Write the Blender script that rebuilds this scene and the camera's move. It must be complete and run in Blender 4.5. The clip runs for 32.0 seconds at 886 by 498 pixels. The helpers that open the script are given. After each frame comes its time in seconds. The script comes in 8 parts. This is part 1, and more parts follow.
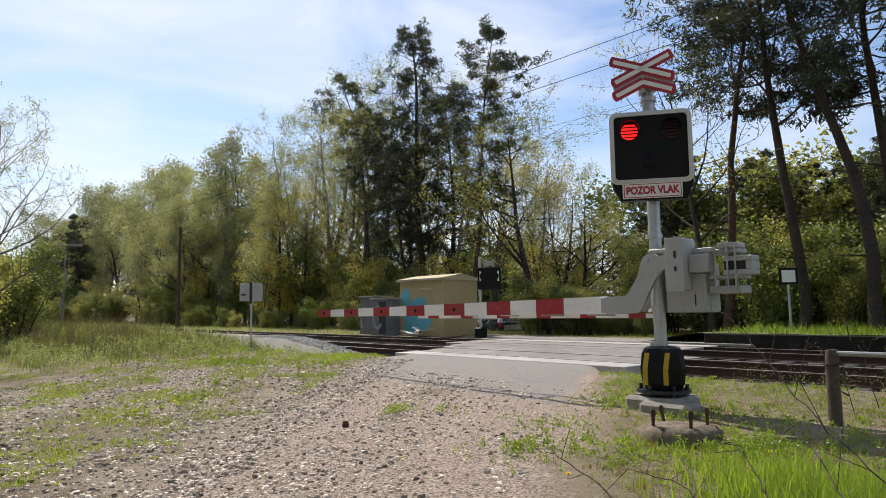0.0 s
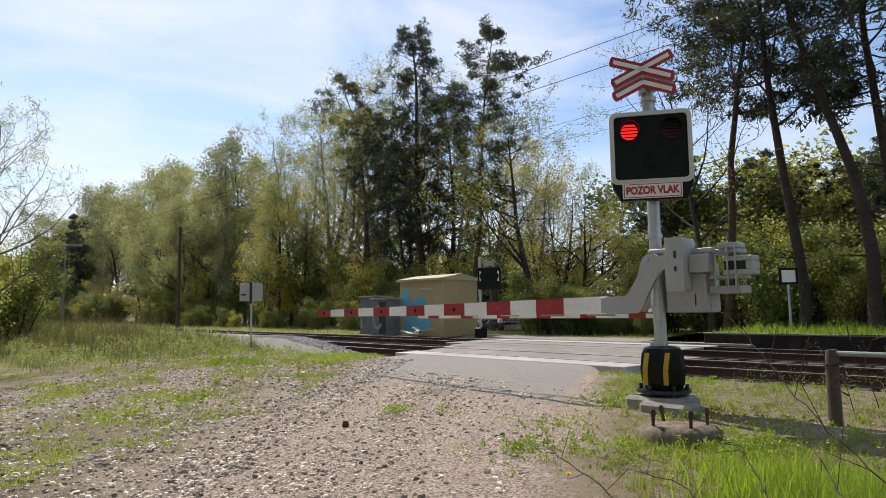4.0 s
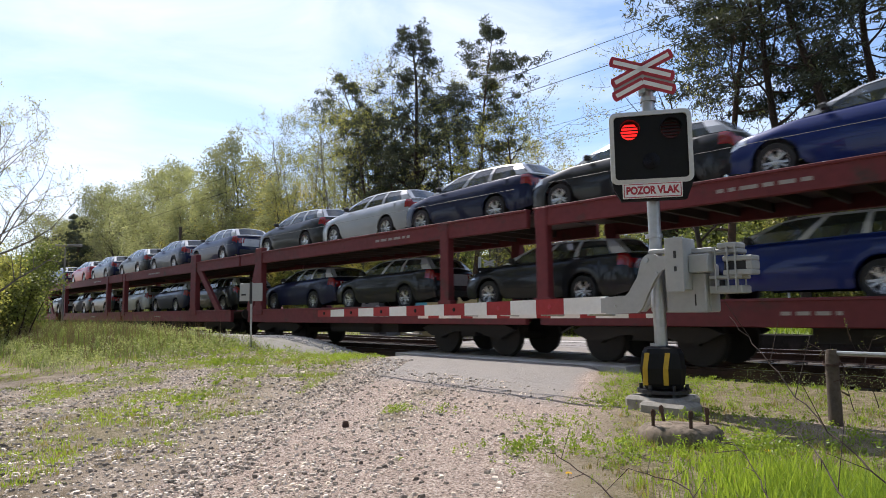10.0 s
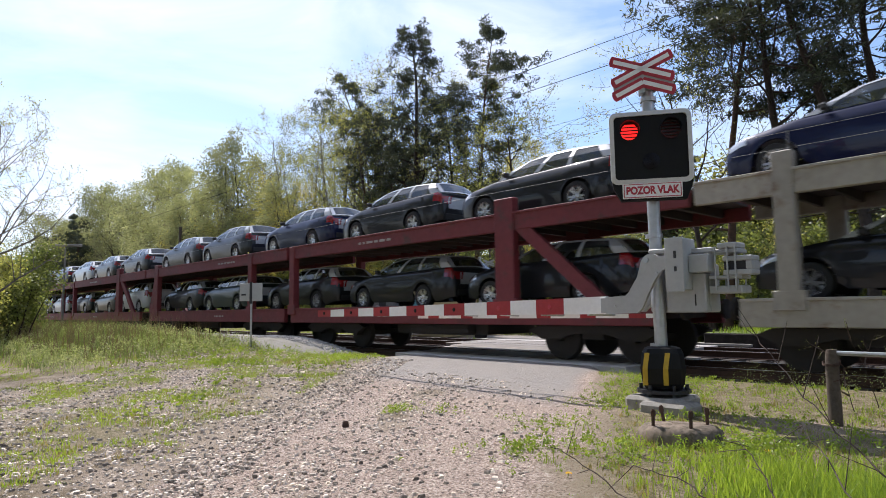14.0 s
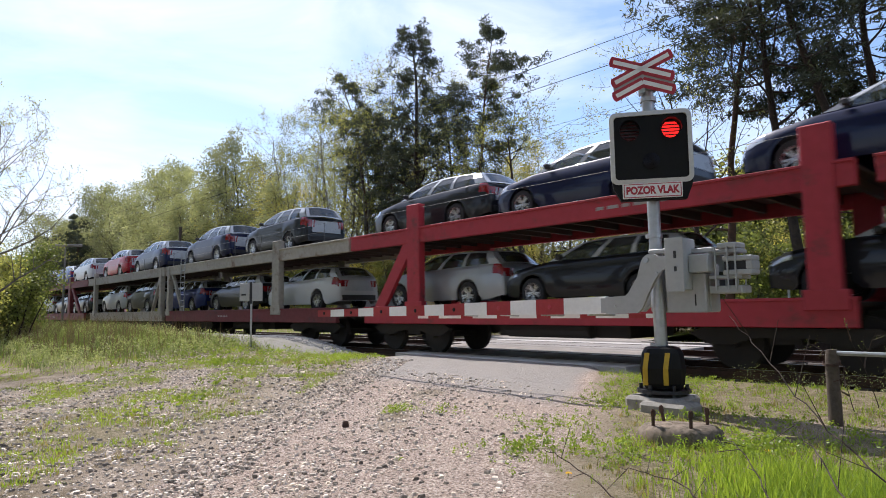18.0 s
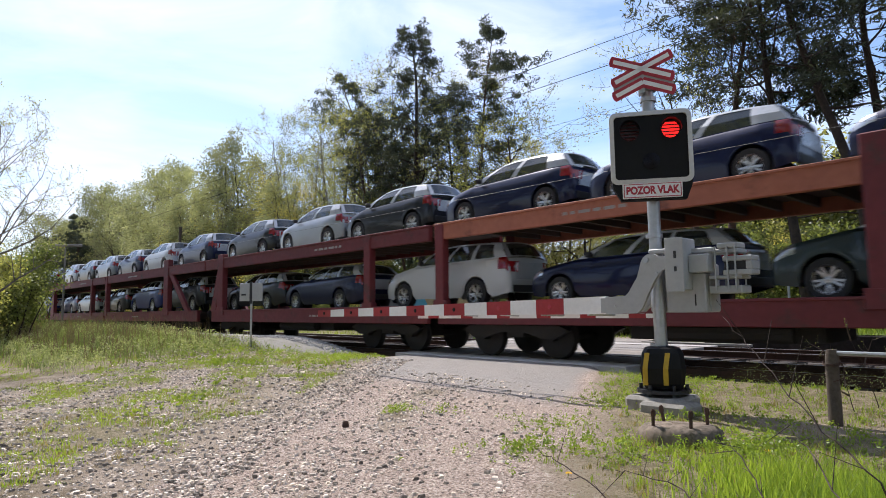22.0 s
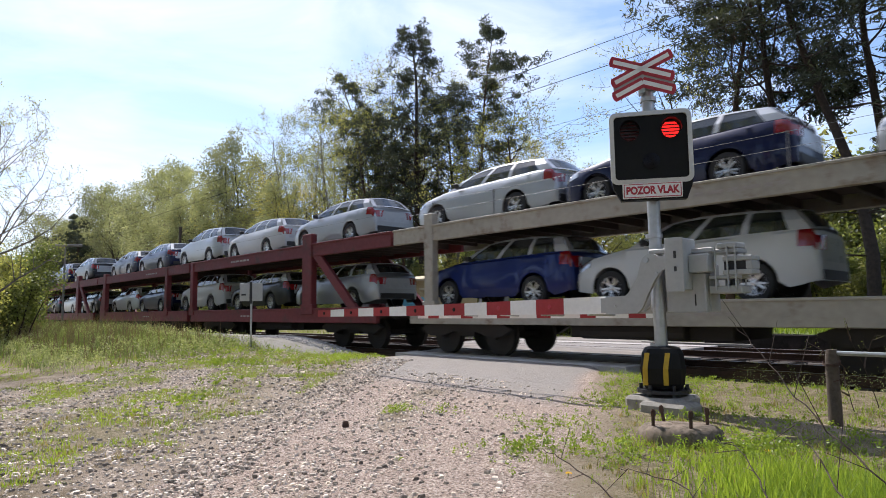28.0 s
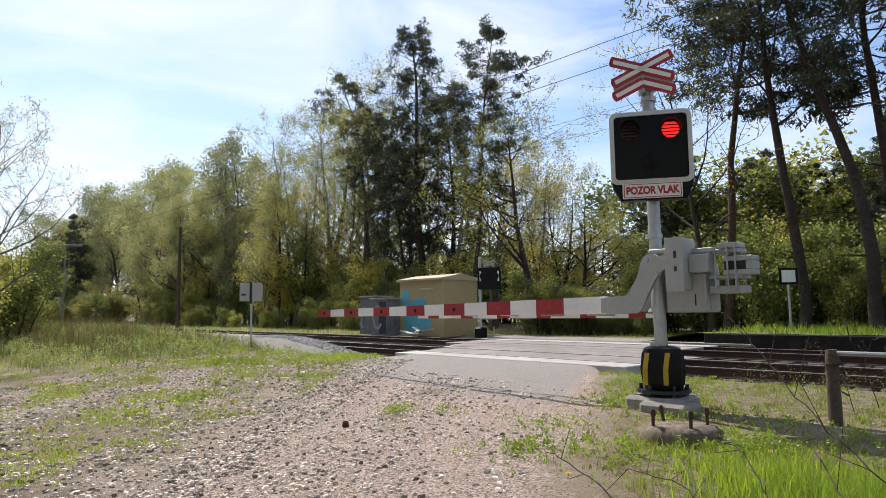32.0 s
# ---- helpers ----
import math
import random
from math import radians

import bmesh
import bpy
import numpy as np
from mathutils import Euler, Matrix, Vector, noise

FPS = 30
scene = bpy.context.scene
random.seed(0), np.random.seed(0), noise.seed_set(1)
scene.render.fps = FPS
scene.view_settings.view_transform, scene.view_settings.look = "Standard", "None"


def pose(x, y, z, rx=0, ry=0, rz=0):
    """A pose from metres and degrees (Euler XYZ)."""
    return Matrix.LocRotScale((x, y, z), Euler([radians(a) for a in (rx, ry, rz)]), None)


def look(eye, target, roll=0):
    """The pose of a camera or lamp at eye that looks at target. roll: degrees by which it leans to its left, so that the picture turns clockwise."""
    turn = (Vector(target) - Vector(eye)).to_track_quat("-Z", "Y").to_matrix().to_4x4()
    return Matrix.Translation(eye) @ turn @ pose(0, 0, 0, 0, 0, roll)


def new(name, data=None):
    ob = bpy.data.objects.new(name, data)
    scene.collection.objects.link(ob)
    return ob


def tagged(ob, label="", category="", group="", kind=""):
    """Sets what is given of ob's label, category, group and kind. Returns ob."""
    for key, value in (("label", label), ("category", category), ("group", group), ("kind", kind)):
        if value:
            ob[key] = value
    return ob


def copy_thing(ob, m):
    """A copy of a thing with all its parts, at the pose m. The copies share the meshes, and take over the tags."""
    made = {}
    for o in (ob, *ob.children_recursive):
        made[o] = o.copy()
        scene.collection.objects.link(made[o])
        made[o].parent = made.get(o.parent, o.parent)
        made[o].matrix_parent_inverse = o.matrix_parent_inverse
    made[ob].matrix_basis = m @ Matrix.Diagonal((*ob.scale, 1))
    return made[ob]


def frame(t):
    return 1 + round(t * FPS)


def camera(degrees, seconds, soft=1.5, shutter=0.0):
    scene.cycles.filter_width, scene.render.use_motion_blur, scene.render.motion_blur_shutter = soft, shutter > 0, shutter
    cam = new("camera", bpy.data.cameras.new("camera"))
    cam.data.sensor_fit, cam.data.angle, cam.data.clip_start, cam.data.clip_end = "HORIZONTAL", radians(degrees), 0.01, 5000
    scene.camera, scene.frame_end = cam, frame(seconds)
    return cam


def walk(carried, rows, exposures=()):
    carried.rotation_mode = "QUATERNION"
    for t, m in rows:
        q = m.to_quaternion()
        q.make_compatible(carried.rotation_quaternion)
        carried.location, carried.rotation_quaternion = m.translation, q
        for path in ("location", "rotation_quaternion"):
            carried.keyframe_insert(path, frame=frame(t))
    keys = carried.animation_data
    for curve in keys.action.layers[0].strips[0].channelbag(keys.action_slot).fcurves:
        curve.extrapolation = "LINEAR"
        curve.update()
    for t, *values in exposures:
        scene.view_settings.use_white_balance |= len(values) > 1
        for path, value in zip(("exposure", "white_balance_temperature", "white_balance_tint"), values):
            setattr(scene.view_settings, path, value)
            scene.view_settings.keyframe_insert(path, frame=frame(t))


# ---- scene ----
# ---------- camera ----------
cam = camera(70.1, 32.0, soft=0.9, shutter=0.08)
EYE = Vector((0.0, 0.0, 1.067))
VIEW = look(EYE, EYE + Vector((-0.72567, 0.68111, 0.09737)), -0.69)
walk(cam, [(0.0, VIEW), (32.0, VIEW)],
     [(0.0, 0.20, 6350, 11), (7.3, 0.20, 6350, 11), (8.2, 0.27, 6300, 12), (9.6, 0.44, 6080, 14), (14.0, 0.48, 5980, 15), (31.0, 0.48, 5980, 15), (32.0, 0.38, 6200, 13)])

# ---------- world and sun ----------
SUN_WAY = Vector((-0.70, 0.16, 1.0)).normalized()      # from the ground towards the sun
world = bpy.data.worlds.new("sky")
scene.world = world
world.use_nodes = True
wn, wl = world.node_tree.nodes, world.node_tree.links
wn.clear()
w_out = wn.new("ShaderNodeOutputWorld")
w_bg = wn.new("ShaderNodeBackground")
w_sky = wn.new("ShaderNodeTexSky")
w_sky.sky_type = "NISHITA"
w_sky.sun_disc = False
w_sky.sun_elevation = math.asin(SUN_WAY.z)
w_sky.sun_rotation = math.atan2(SUN_WAY.x, SUN_WAY.y)
w_sky.air_density, w_sky.dust_density, w_sky.ozone_density = 1.0, 0.9, 2.0
w_geo = wn.new("ShaderNodeNewGeometry")
w_map = wn.new("ShaderNodeMapping")
w_map.vector_type = "POINT"
w_map.inputs["Rotation"].default_value = (0.0, 0.35, -0.5)
w_map.inputs["Scale"].default_value = (0.9, 2.2, 6.5)
w_n1 = wn.new("ShaderNodeTexNoise")
w_n1.inputs["Scale"].default_value = 1.25
w_n1.inputs["Detail"].default_value = 7.0
w_n1.inputs["Roughness"].default_value = 0.55
w_n1.inputs["Distortion"].default_value = 0.5
w_ramp = wn.new("ShaderNodeValToRGB")
w_ramp.color_ramp.elements[0].position = 0.40
w_ramp.color_ramp.elements[0].color = (0, 0, 0, 1)
w_ramp.color_ramp.elements[1].position = 0.69
w_ramp.color_ramp.elements[1].color = (0.78, 0.78, 0.78, 1)
w_mix = wn.new("ShaderNodeMixRGB")
w_mix.inputs["Color2"].default_value = (6.35, 6.5, 6.85, 1)
w_turn = wn.new("ShaderNodeVectorRotate")
w_turn.rotation_type = "Z_AXIS"
w_turn.inputs["Angle"].default_value = 0.40
wl.new(w_geo.outputs["Position"], w_turn.inputs["Vector"])
wl.new(w_turn.outputs["Vector"], w_map.inputs["Vector"])
wl.new(w_map.outputs["Vector"], w_n1.inputs["Vector"])
wl.new(w_n1.outputs["Fac"], w_ramp.inputs["Fac"])
wl.new(w_ramp.outputs["Color"], w_mix.inputs["Fac"])
wl.new(w_sky.outputs["Color"], w_mix.inputs["Color1"])
wl.new(w_mix.outputs["Color"], w_bg.inputs["Color"])
w_bg.inputs["Strength"].default_value = 0.135
wl.new(w_bg.outputs["Background"], w_out.inputs["Surface"])

sun = new("sun", bpy.data.lights.new("sun", "SUN"))
sun.data.energy = 4.05
sun.data.angle = radians(0.55)
sun.data.color = (1.0, 0.925, 0.81)
sun.matrix_world = look(SUN_WAY * 60, (0, 0, 0))

# ---------- mesh and material tools ----------
class Mesh:
    """Collects corners and faces; each face keeps a material index."""
    def __init__(self):
        self.v, self.f, self.m = [], [], []

    def add(self, verts, faces, mi=0):
        k = len(self.v)
        self.v.extend([tuple(p) for p in verts])
        self.f.extend([tuple(i + k for i in q) for q in faces])
        self.m.extend([mi] * len(faces))

    def box(self, x0, x1, y0, y1, z0, z1, mi=0, m=None):
        p = [Vector((x, y, z)) for z in (z0, z1) for y in (y0, y1) for x in (x0, x1)]
        if m is not None:
            p = [m @ q for q in p]
        self.add(p, [(0, 2, 3, 1), (4, 5, 7, 6), (0, 1, 5, 4), (2, 6, 7, 3), (0, 4, 6, 2), (1, 3, 7, 5)], mi)

    def slab(self, x0, x1, y0, y1, z0, z1, b=0.01, mi=0, m=None):
        """A box with its edges cut off by b."""
        xs, ys, zs = (x0, x1), (y0, y1), (z0, z1)
        pts, idx = [], {}
        for i in (0, 1):
            for j in (0, 1):
                for k in (0, 1):
                    sx, sy, sz = 1 - 2 * i, 1 - 2 * j, 1 - 2 * k
                    for a in range(3):
                        d = [b * sx, b * sy, b * sz]
                        d[a] = 0
                        idx[i, j, k, a] = len(pts)
                        pts.append(Vector((xs[i] + d[0], ys[j] + d[1], zs[k] + d[2])))
        fs = []
        for a in range(3):
            o = [q for q in range(3) if q != a]
            for s in (0, 1):
                ring = []
                for u, w in ((0, 0), (1, 0), (1, 1), (0, 1)):
                    c = [0, 0, 0]
                    c[a], c[o[0]], c[o[1]] = s, u, w
                    ring.append(idx[c[0], c[1], c[2], a])
                fs.append(tuple(ring))
            for u in (0, 1):
                for w in (0, 1):
                    c0, c1 = [0, 0, 0], [0, 0, 0]
                    c0[o[0]] = c1[o[0]] = u
                    c0[o[1]] = c1[o[1]] = w
                    c0[a], c1[a] = 0, 1
                    fs.append((idx[(*c0, o[0])], idx[(*c1, o[0])], idx[(*c1, o[1])], idx[(*c0, o[1])]))
        for i in (0, 1):
            for j in (0, 1):
                for k in (0, 1):
                    fs.append((idx[i, j, k, 0], idx[i, j, k, 1], idx[i, j, k, 2]))
        if m is not None:
            pts = [m @ q for q in pts]
        self.add(pts, fs, mi)

    def tube(self, path, radii, n=8, mi=0, caps=True, twist=0.0):
        """A round bar along a path of points, one radius for each."""
        path = [Vector(p) for p in path]
        if not hasattr(radii, "__len__"):
            radii = [radii] * len(path)
        k, vs, fs = 0, [], []
        up = None
        for i, p in enumerate(path):
            a, b = path[max(i - 1, 0)], path[min(i + 1, len(path) - 1)]
            t = (b - a).normalized()
            if up is None:
                up = Vector((0, 0, 1)) if abs(t.z) < 0.9 else Vector((1, 0, 0))
            s = t.cross(up).normalized()
            up = s.cross(t).normalized()
            for j in range(n):
                w = 2 * math.pi * j / n + twist
                vs.append(p + radii[i] * (math.cos(w) * s + math.sin(w) * up))
        for i in range(len(path) - 1):
            for j in range(n):
                fs.append((i * n + j, i * n + (j + 1) % n, (i + 1) * n + (j + 1) % n, (i + 1) * n + j))
        if caps:
            fs.append(tuple(range(n - 1, -1, -1)))
            fs.append(tuple((len(path) - 1) * n + j for j in range(n)))
        self.add(vs, fs, mi)

    def prism(self, outline, y0, y1, mi=0, m=None):
        """An outline of (x, z) points drawn out from y0 to y1."""
        n = len(outline)
        p = [Vector((x, y, z)) for y in (y0, y1) for x, z in outline]
        if m is not None:
            p = [m @ q for q in p]
        self.add(p, [tuple(range(n)), tuple(range(2 * n - 1, n - 1, -1))]
                 + [(i, i + n, (i + 1) % n + n, (i + 1) % n) for i in range(n)], mi)

    def lathe(self, profile, n=20, mi=0, m=None):
        """(radius, y) points turned round the y axis."""
        p = []
        for r, y in profile:
            for j in range(n):
                w = 2 * math.pi * j / n
                p.append(Vector((r * math.cos(w), y, r * math.sin(w))))
        if m is not None:
            p = [m @ q for q in p]
        fs = [(i * n + j, (i + 1) * n + j, (i + 1) * n + (j + 1) % n, i * n + (j + 1) % n)
              for i in range(len(profile) - 1) for j in range(n)]
        self.add(p, fs, mi)

    def grid(self, rows, mi=0):
        n = len(rows[0])
        self.add([q for r in rows for q in r],
                 [(i * n + j, i * n + j + 1, (i + 1) * n + j + 1, (i + 1) * n + j)
                  for i in range(len(rows) - 1) for j in range(n - 1)], mi)

    def data(self, name, mats, smooth=None):
        me = bpy.data.meshes.new(name)
        me.from_pydata(self.v, [], self.f)
        for q in (mats if isinstance(mats, (list, tuple)) else [mats]):
            me.materials.append(q)
        if any(self.m):
            me.polygons.foreach_set("material_index", self.m)
        if smooth is not None:
            me.polygons.foreach_set("use_smooth", [True] * len(self.f))
            me.set_sharp_from_angle(angle=radians(smooth))
        me.update()
        return me


def fixed_normals(me):
    bm = bmesh.new()
    bm.from_mesh(me)
    bmesh.ops.recalc_face_normals(bm, faces=bm.faces)
    bm.to_mesh(me)
    bm.free()
    return me


def part(name, mesh, mats, parent=None, label="", smooth=None, m=None):
    me = mesh if isinstance(mesh, bpy.types.Mesh) else fixed_normals(mesh.data(name, mats, smooth))
    ob = new(name, me)
    if parent is not None:
        ob.parent = parent
    if m is not None:
        ob.matrix_basis = m
    return tagged(ob, label)


def thing(name, label, category, m=None, group="", kind=""):
    ob = new(name)
    ob.empty_display_size = 0.2
    if m is not None:
        ob.matrix_basis = m
    return tagged(ob, label, category, group, kind)


def material(name, base, second=None, rough=0.6, metal=0.0, grain=8.0, blotch=0.8, bump=0.15, depth=0.004,
             vary=0.12, coat=0.0, dirt=None, dirt_amount=0.35, spec=0.5):
    """A surface with two colours mixed at two scales, fine relief and uneven gloss."""
    mt = bpy.data.materials.new(name)
    mt.use_nodes = True
    n, l = mt.node_tree.nodes, mt.node_tree.links
    bs = n["Principled BSDF"]
    second = second or tuple(c * 0.72 for c in base)
    tc = n.new("ShaderNodeTexCoord")
    big, fine = n.new("ShaderNodeTexNoise"), n.new("ShaderNodeTexNoise")
    big.inputs["Scale"].default_value, fine.inputs["Scale"].default_value = blotch, grain
    big.inputs["Detail"].default_value, fine.inputs["Detail"].default_value = 4.0, 5.0
    for t in (big, fine):
        l.new(tc.outputs["Object"], t.inputs["Vector"])
    add = n.new("ShaderNodeMath")
    add.operation = "MULTIPLY_ADD"
    add.inputs[1].default_value = 0.5
    l.new(big.outputs["Fac"], add.inputs[0])
    half = n.new("ShaderNodeMath")
    half.operation = "MULTIPLY"
    half.inputs[1].default_value = 0.5
    l.new(fine.outputs["Fac"], half.inputs[0])
    l.new(half.outputs[0], add.inputs[2])
    ramp = n.new("ShaderNodeMapRange")
    ramp.inputs["From Min"].default_value, ramp.inputs["From Max"].default_value = 0.36, 0.64
    l.new(add.outputs[0], ramp.inputs["Value"])
    mix = n.new("ShaderNodeMixRGB")
    mix.inputs["Color1"].default_value, mix.inputs["Color2"].default_value = (*base, 1), (*second, 1)
    l.new(ramp.outputs[0], mix.inputs["Fac"])
    colour = mix.outputs["Color"]
    if dirt:
        dn = n.new("ShaderNodeTexNoise")
        dn.inputs["Scale"].default_value, dn.inputs["Detail"].default_value = blotch * 2.3, 8.0
        dn.inputs["Roughness"].default_value = 0.7
        l.new(tc.outputs["Object"], dn.inputs["Vector"])
        dr = n.new("ShaderNodeMapRange")
        dr.inputs["From Min"].default_value = 0.72 - dirt_amount * 0.5
        dr.inputs["From Max"].default_value = 0.78 - dirt_amount * 0.25
        l.new(dn.outputs["Fac"], dr.inputs["Value"])
        dm = n.new("ShaderNodeMixRGB")
        dm.inputs["Color2"].default_value = (*dirt, 1)
        l.new(dr.outputs[0], dm.inputs["Fac"])
        l.new(colour, dm.inputs["Color1"])
        colour = dm.outputs["Color"]
    if vary:
        info = n.new("ShaderNodeObjectInfo")
        hsv = n.new("ShaderNodeHueSaturation")
        vr = n.new("ShaderNodeMapRange")
        vr.inputs["To Min"].default_value, vr.inputs["To Max"].default_value = 1 - vary, 1 + vary
        l.new(info.outputs["Random"], vr.inputs["Value"])
        l.new(vr.outputs[0], hsv.inputs["Value"])
        l.new(colour, hsv.inputs["Color"])
        colour = hsv.outputs["Color"]
    l.new(colour, bs.inputs["Base Color"])
    rr = n.new("ShaderNodeMapRange")
    rr.inputs["To Min"].default_value, rr.inputs["To Max"].default_value = max(0.02, rough - 0.12), min(1, rough + 0.12)
    l.new(fine.outputs["Fac"], rr.inputs["Value"])
    l.new(rr.outputs[0], bs.inputs["Roughness"])
    bs.inputs["Metallic"].default_value = metal
    bs.inputs["Coat Weight"].default_value = coat
    bs.inputs["Coat Roughness"].default_value = 0.04
    bs.inputs["Specular IOR Level"].default_value = spec
    if bump:
        bp = n.new("ShaderNodeBump")
        bp.inputs["Strength"].default_value, bp.inputs["Distance"].default_value = bump, depth
        l.new(fine.outputs["Fac"], bp.inputs["Height"])
        l.new(bp.outputs["Normal"], bs.inputs["Normal"])
    return mt


def glow(name, colour, strength):
    mt = bpy.data.materials.new(name)
    mt.use_nodes = True
    bs = mt.node_tree.nodes["Principled BSDF"]
    bs.inputs["Base Color"].default_value = (*[c * 0.5 for c in colour], 1)
    bs.inputs["Emission Color"].default_value = (*colour, 1)
    bs.inputs["Emission Strength"].default_value = strength
    bs.inputs["Roughness"].default_value = 0.25
    return mt


def glass(name, tint, see=0.5):
    mt = bpy.data.materials.new(name)
    mt.use_nodes = True
    n, l = mt.node_tree.nodes, mt.node_tree.links
    bs = n["Principled BSDF"]
    bs.inputs["Base Color"].default_value = (*tint, 1)
    bs.inputs["Roughness"].default_value = 0.03
    bs.inputs["Specular IOR Level"].default_value = 0.8
    bs.inputs["Coat Weight"].default_value = 0.6
    tr, mx = n.new("ShaderNodeBsdfTransparent"), n.new("ShaderNodeMixShader")
    tr.inputs["Color"].default_value = (*[min(1, 0.55 + t) for t in tint], 1)
    mx.inputs["Fac"].default_value = see
    l.new(bs.outputs["BSDF"], mx.inputs[1])
    l.new(tr.outputs["BSDF"], mx.inputs[2])
    l.new(mx.outputs["Shader"], n["Material Output"].inputs["Surface"])
    return mt


def leaf_material(name, light, dark, through_light=0.5):
    """Thin leaves: they scatter light on both sides; each clump has its own shade."""
    mt = bpy.data.materials.new(name)
    mt.use_nodes = True
    n, l = mt.node_tree.nodes, mt.node_tree.links
    n.remove(n["Principled BSDF"])
    geo, info = n.new("ShaderNodeNewGeometry"), n.new("ShaderNodeObjectInfo")
    tc = n.new("ShaderNodeTexCoord")
    big = n.new("ShaderNodeTexNoise")
    big.inputs["Scale"].default_value = 0.5
    l.new(tc.outputs["Object"], big.inputs["Vector"])
    add = n.new("ShaderNodeMath")
    add.operation = "MULTIPLY_ADD"
    add.inputs[1].default_value = 0.5
    l.new(geo.outputs["Random Per Island"], add.inputs[0])
    sc = n.new("ShaderNodeMapRange")
    sc.inputs["From Min"].default_value, sc.inputs["From Max"].default_value = 0.3, 0.7
    sc.inputs["To Max"].default_value = 0.5
    l.new(big.outputs["Fac"], sc.inputs["Value"])
    l.new(sc.outputs[0], add.inputs[2])
    mix = n.new("ShaderNodeMixRGB")
    mix.inputs["Color1"].default_value, mix.inputs["Color2"].default_value = (*dark, 1), (*light, 1)
    l.new(add.outputs[0], mix.inputs["Fac"])
    hsv = n.new("ShaderNodeHueSaturation")
    vr = n.new("ShaderNodeMapRange")
    vr.inputs["To Min"].default_value, vr.inputs["To Max"].default_value = 0.8, 1.2
    l.new(info.outputs["Random"], vr.inputs["Value"])
    l.new(vr.outputs[0], hsv.inputs["Value"])
    l.new(mix.outputs["Color"], hsv.inputs["Color"])
    df, tl, gl = n.new("ShaderNodeBsdfDiffuse"), n.new("ShaderNodeBsdfTranslucent"), n.new("ShaderNodeBsdfGlossy")
    gl.inputs["Roughness"].default_value = 0.45
    gl.inputs["Color"].default_value = (0.5, 0.5, 0.5, 1)
    m1, m2 = n.new("ShaderNodeMixShader"), n.new("ShaderNodeMixShader")
    m1.inputs["Fac"].default_value, m2.inputs["Fac"].default_value = through_light, 0.06
    l.new(hsv.outputs["Color"], df.inputs["Color"])
    gain = n.new("ShaderNodeMixRGB")
    gain.blend_type = "MULTIPLY"
    gain.inputs["Fac"].default_value = 1.0
    gain.inputs["Color2"].default_value = (2.2, 2.05, 1.2, 1)
    l.new(hsv.outputs["Color"], gain.inputs["Color1"])
    l.new(gain.outputs["Color"], tl.inputs["Color"])
    l.new(df.outputs["BSDF"], m1.inputs[1])
    l.new(tl.outputs["BSDF"], m1.inputs[2])
    l.new(m1.outputs["Shader"], m2.inputs[1])
    l.new(gl.outputs["BSDF"], m2.inputs[2])
    l.new(m2.outputs["Shader"], n["Material Output"].inputs["Surface"])
    return mt


# ---------- materials ----------
M_STEEL = material("polished_rail_steel", (0.62, 0.62, 0.62), (0.50, 0.49, 0.48), rough=0.42, metal=1.0, grain=30, bump=0.05)
M_RUST = material("rusty_steel", (0.09, 0.045, 0.028), (0.05, 0.03, 0.022), rough=0.85, grain=25, bump=0.4)
M_SLEEPER = material("concrete_sleeper", (0.070, 0.060, 0.052), (0.038, 0.032, 0.027), rough=0.95, grain=20, bump=0.4)
M_BALLAST = material("ballast_stone", (0.075, 0.062, 0.054), (0.032, 0.026, 0.024), rough=0.95, grain=6, blotch=0.6, bump=0.3, depth=0.01, vary=0.3)
M_CONCRETE = material("weathered_concrete", (0.36, 0.34, 0.30), (0.24, 0.22, 0.19), rough=0.9, grain=22, blotch=1.5, bump=0.4, dirt=(0.12, 0.10, 0.075))
M_PANEL_CONCRETE = material("crossing_concrete", (0.52, 0.49, 0.45), (0.42, 0.39, 0.36), rough=0.85, grain=18, bump=0.25, dirt=(0.25, 0.22, 0.19), dirt_amount=0.2)
M_RUBBER = material("crossing_rubber", (0.28, 0.255, 0.23), (0.20, 0.18, 0.16), rough=0.8, grain=30, bump=0.3, dirt=(0.28, 0.25, 0.22))
M_GALV = material("galvanised_steel", (0.50, 0.51, 0.51), (0.40, 0.41, 0.42), rough=0.42, metal=0.75, grain=14, blotch=4, bump=0.06, vary=0.04)
M_GREYPAINT = material("light_grey_paint", (0.41, 0.415, 0.41), (0.36, 0.365, 0.36), rough=0.5, grain=16, bump=0.05, vary=0.03, dirt=(0.20, 0.19, 0.17), dirt_amount=0.12)
M_DARKMETAL = material("dark_metal", (0.05, 0.05, 0.055), (0.03, 0.03, 0.032), rough=0.5, metal=0.5, grain=20, bump=0.1)
M_BLACK = material("black_plastic", (0.006, 0.006, 0.007), (0.010, 0.010, 0.010), rough=0.45, grain=30, bump=0.06, vary=0.0, spec=0.2)
M_WHITE = material("white_reflective_paint", (0.84, 0.84, 0.82), (0.76, 0.76, 0.74), rough=0.5, grain=20, bump=0.05, vary=0.03, dirt=(0.42, 0.40, 0.36), dirt_amount=0.12)
M_RED = material("red_reflective_paint", (0.34, 0.020, 0.026), (0.28, 0.018, 0.022), rough=0.5, grain=20, bump=0.05, vary=0.05, dirt=(0.18, 0.04, 0.04), dirt_amount=0.15)
M_SIGNRED = material("sign_red", (0.42, 0.03, 0.05), (0.36, 0.03, 0.045), rough=0.45, grain=20, bump=0.03, vary=0.0)
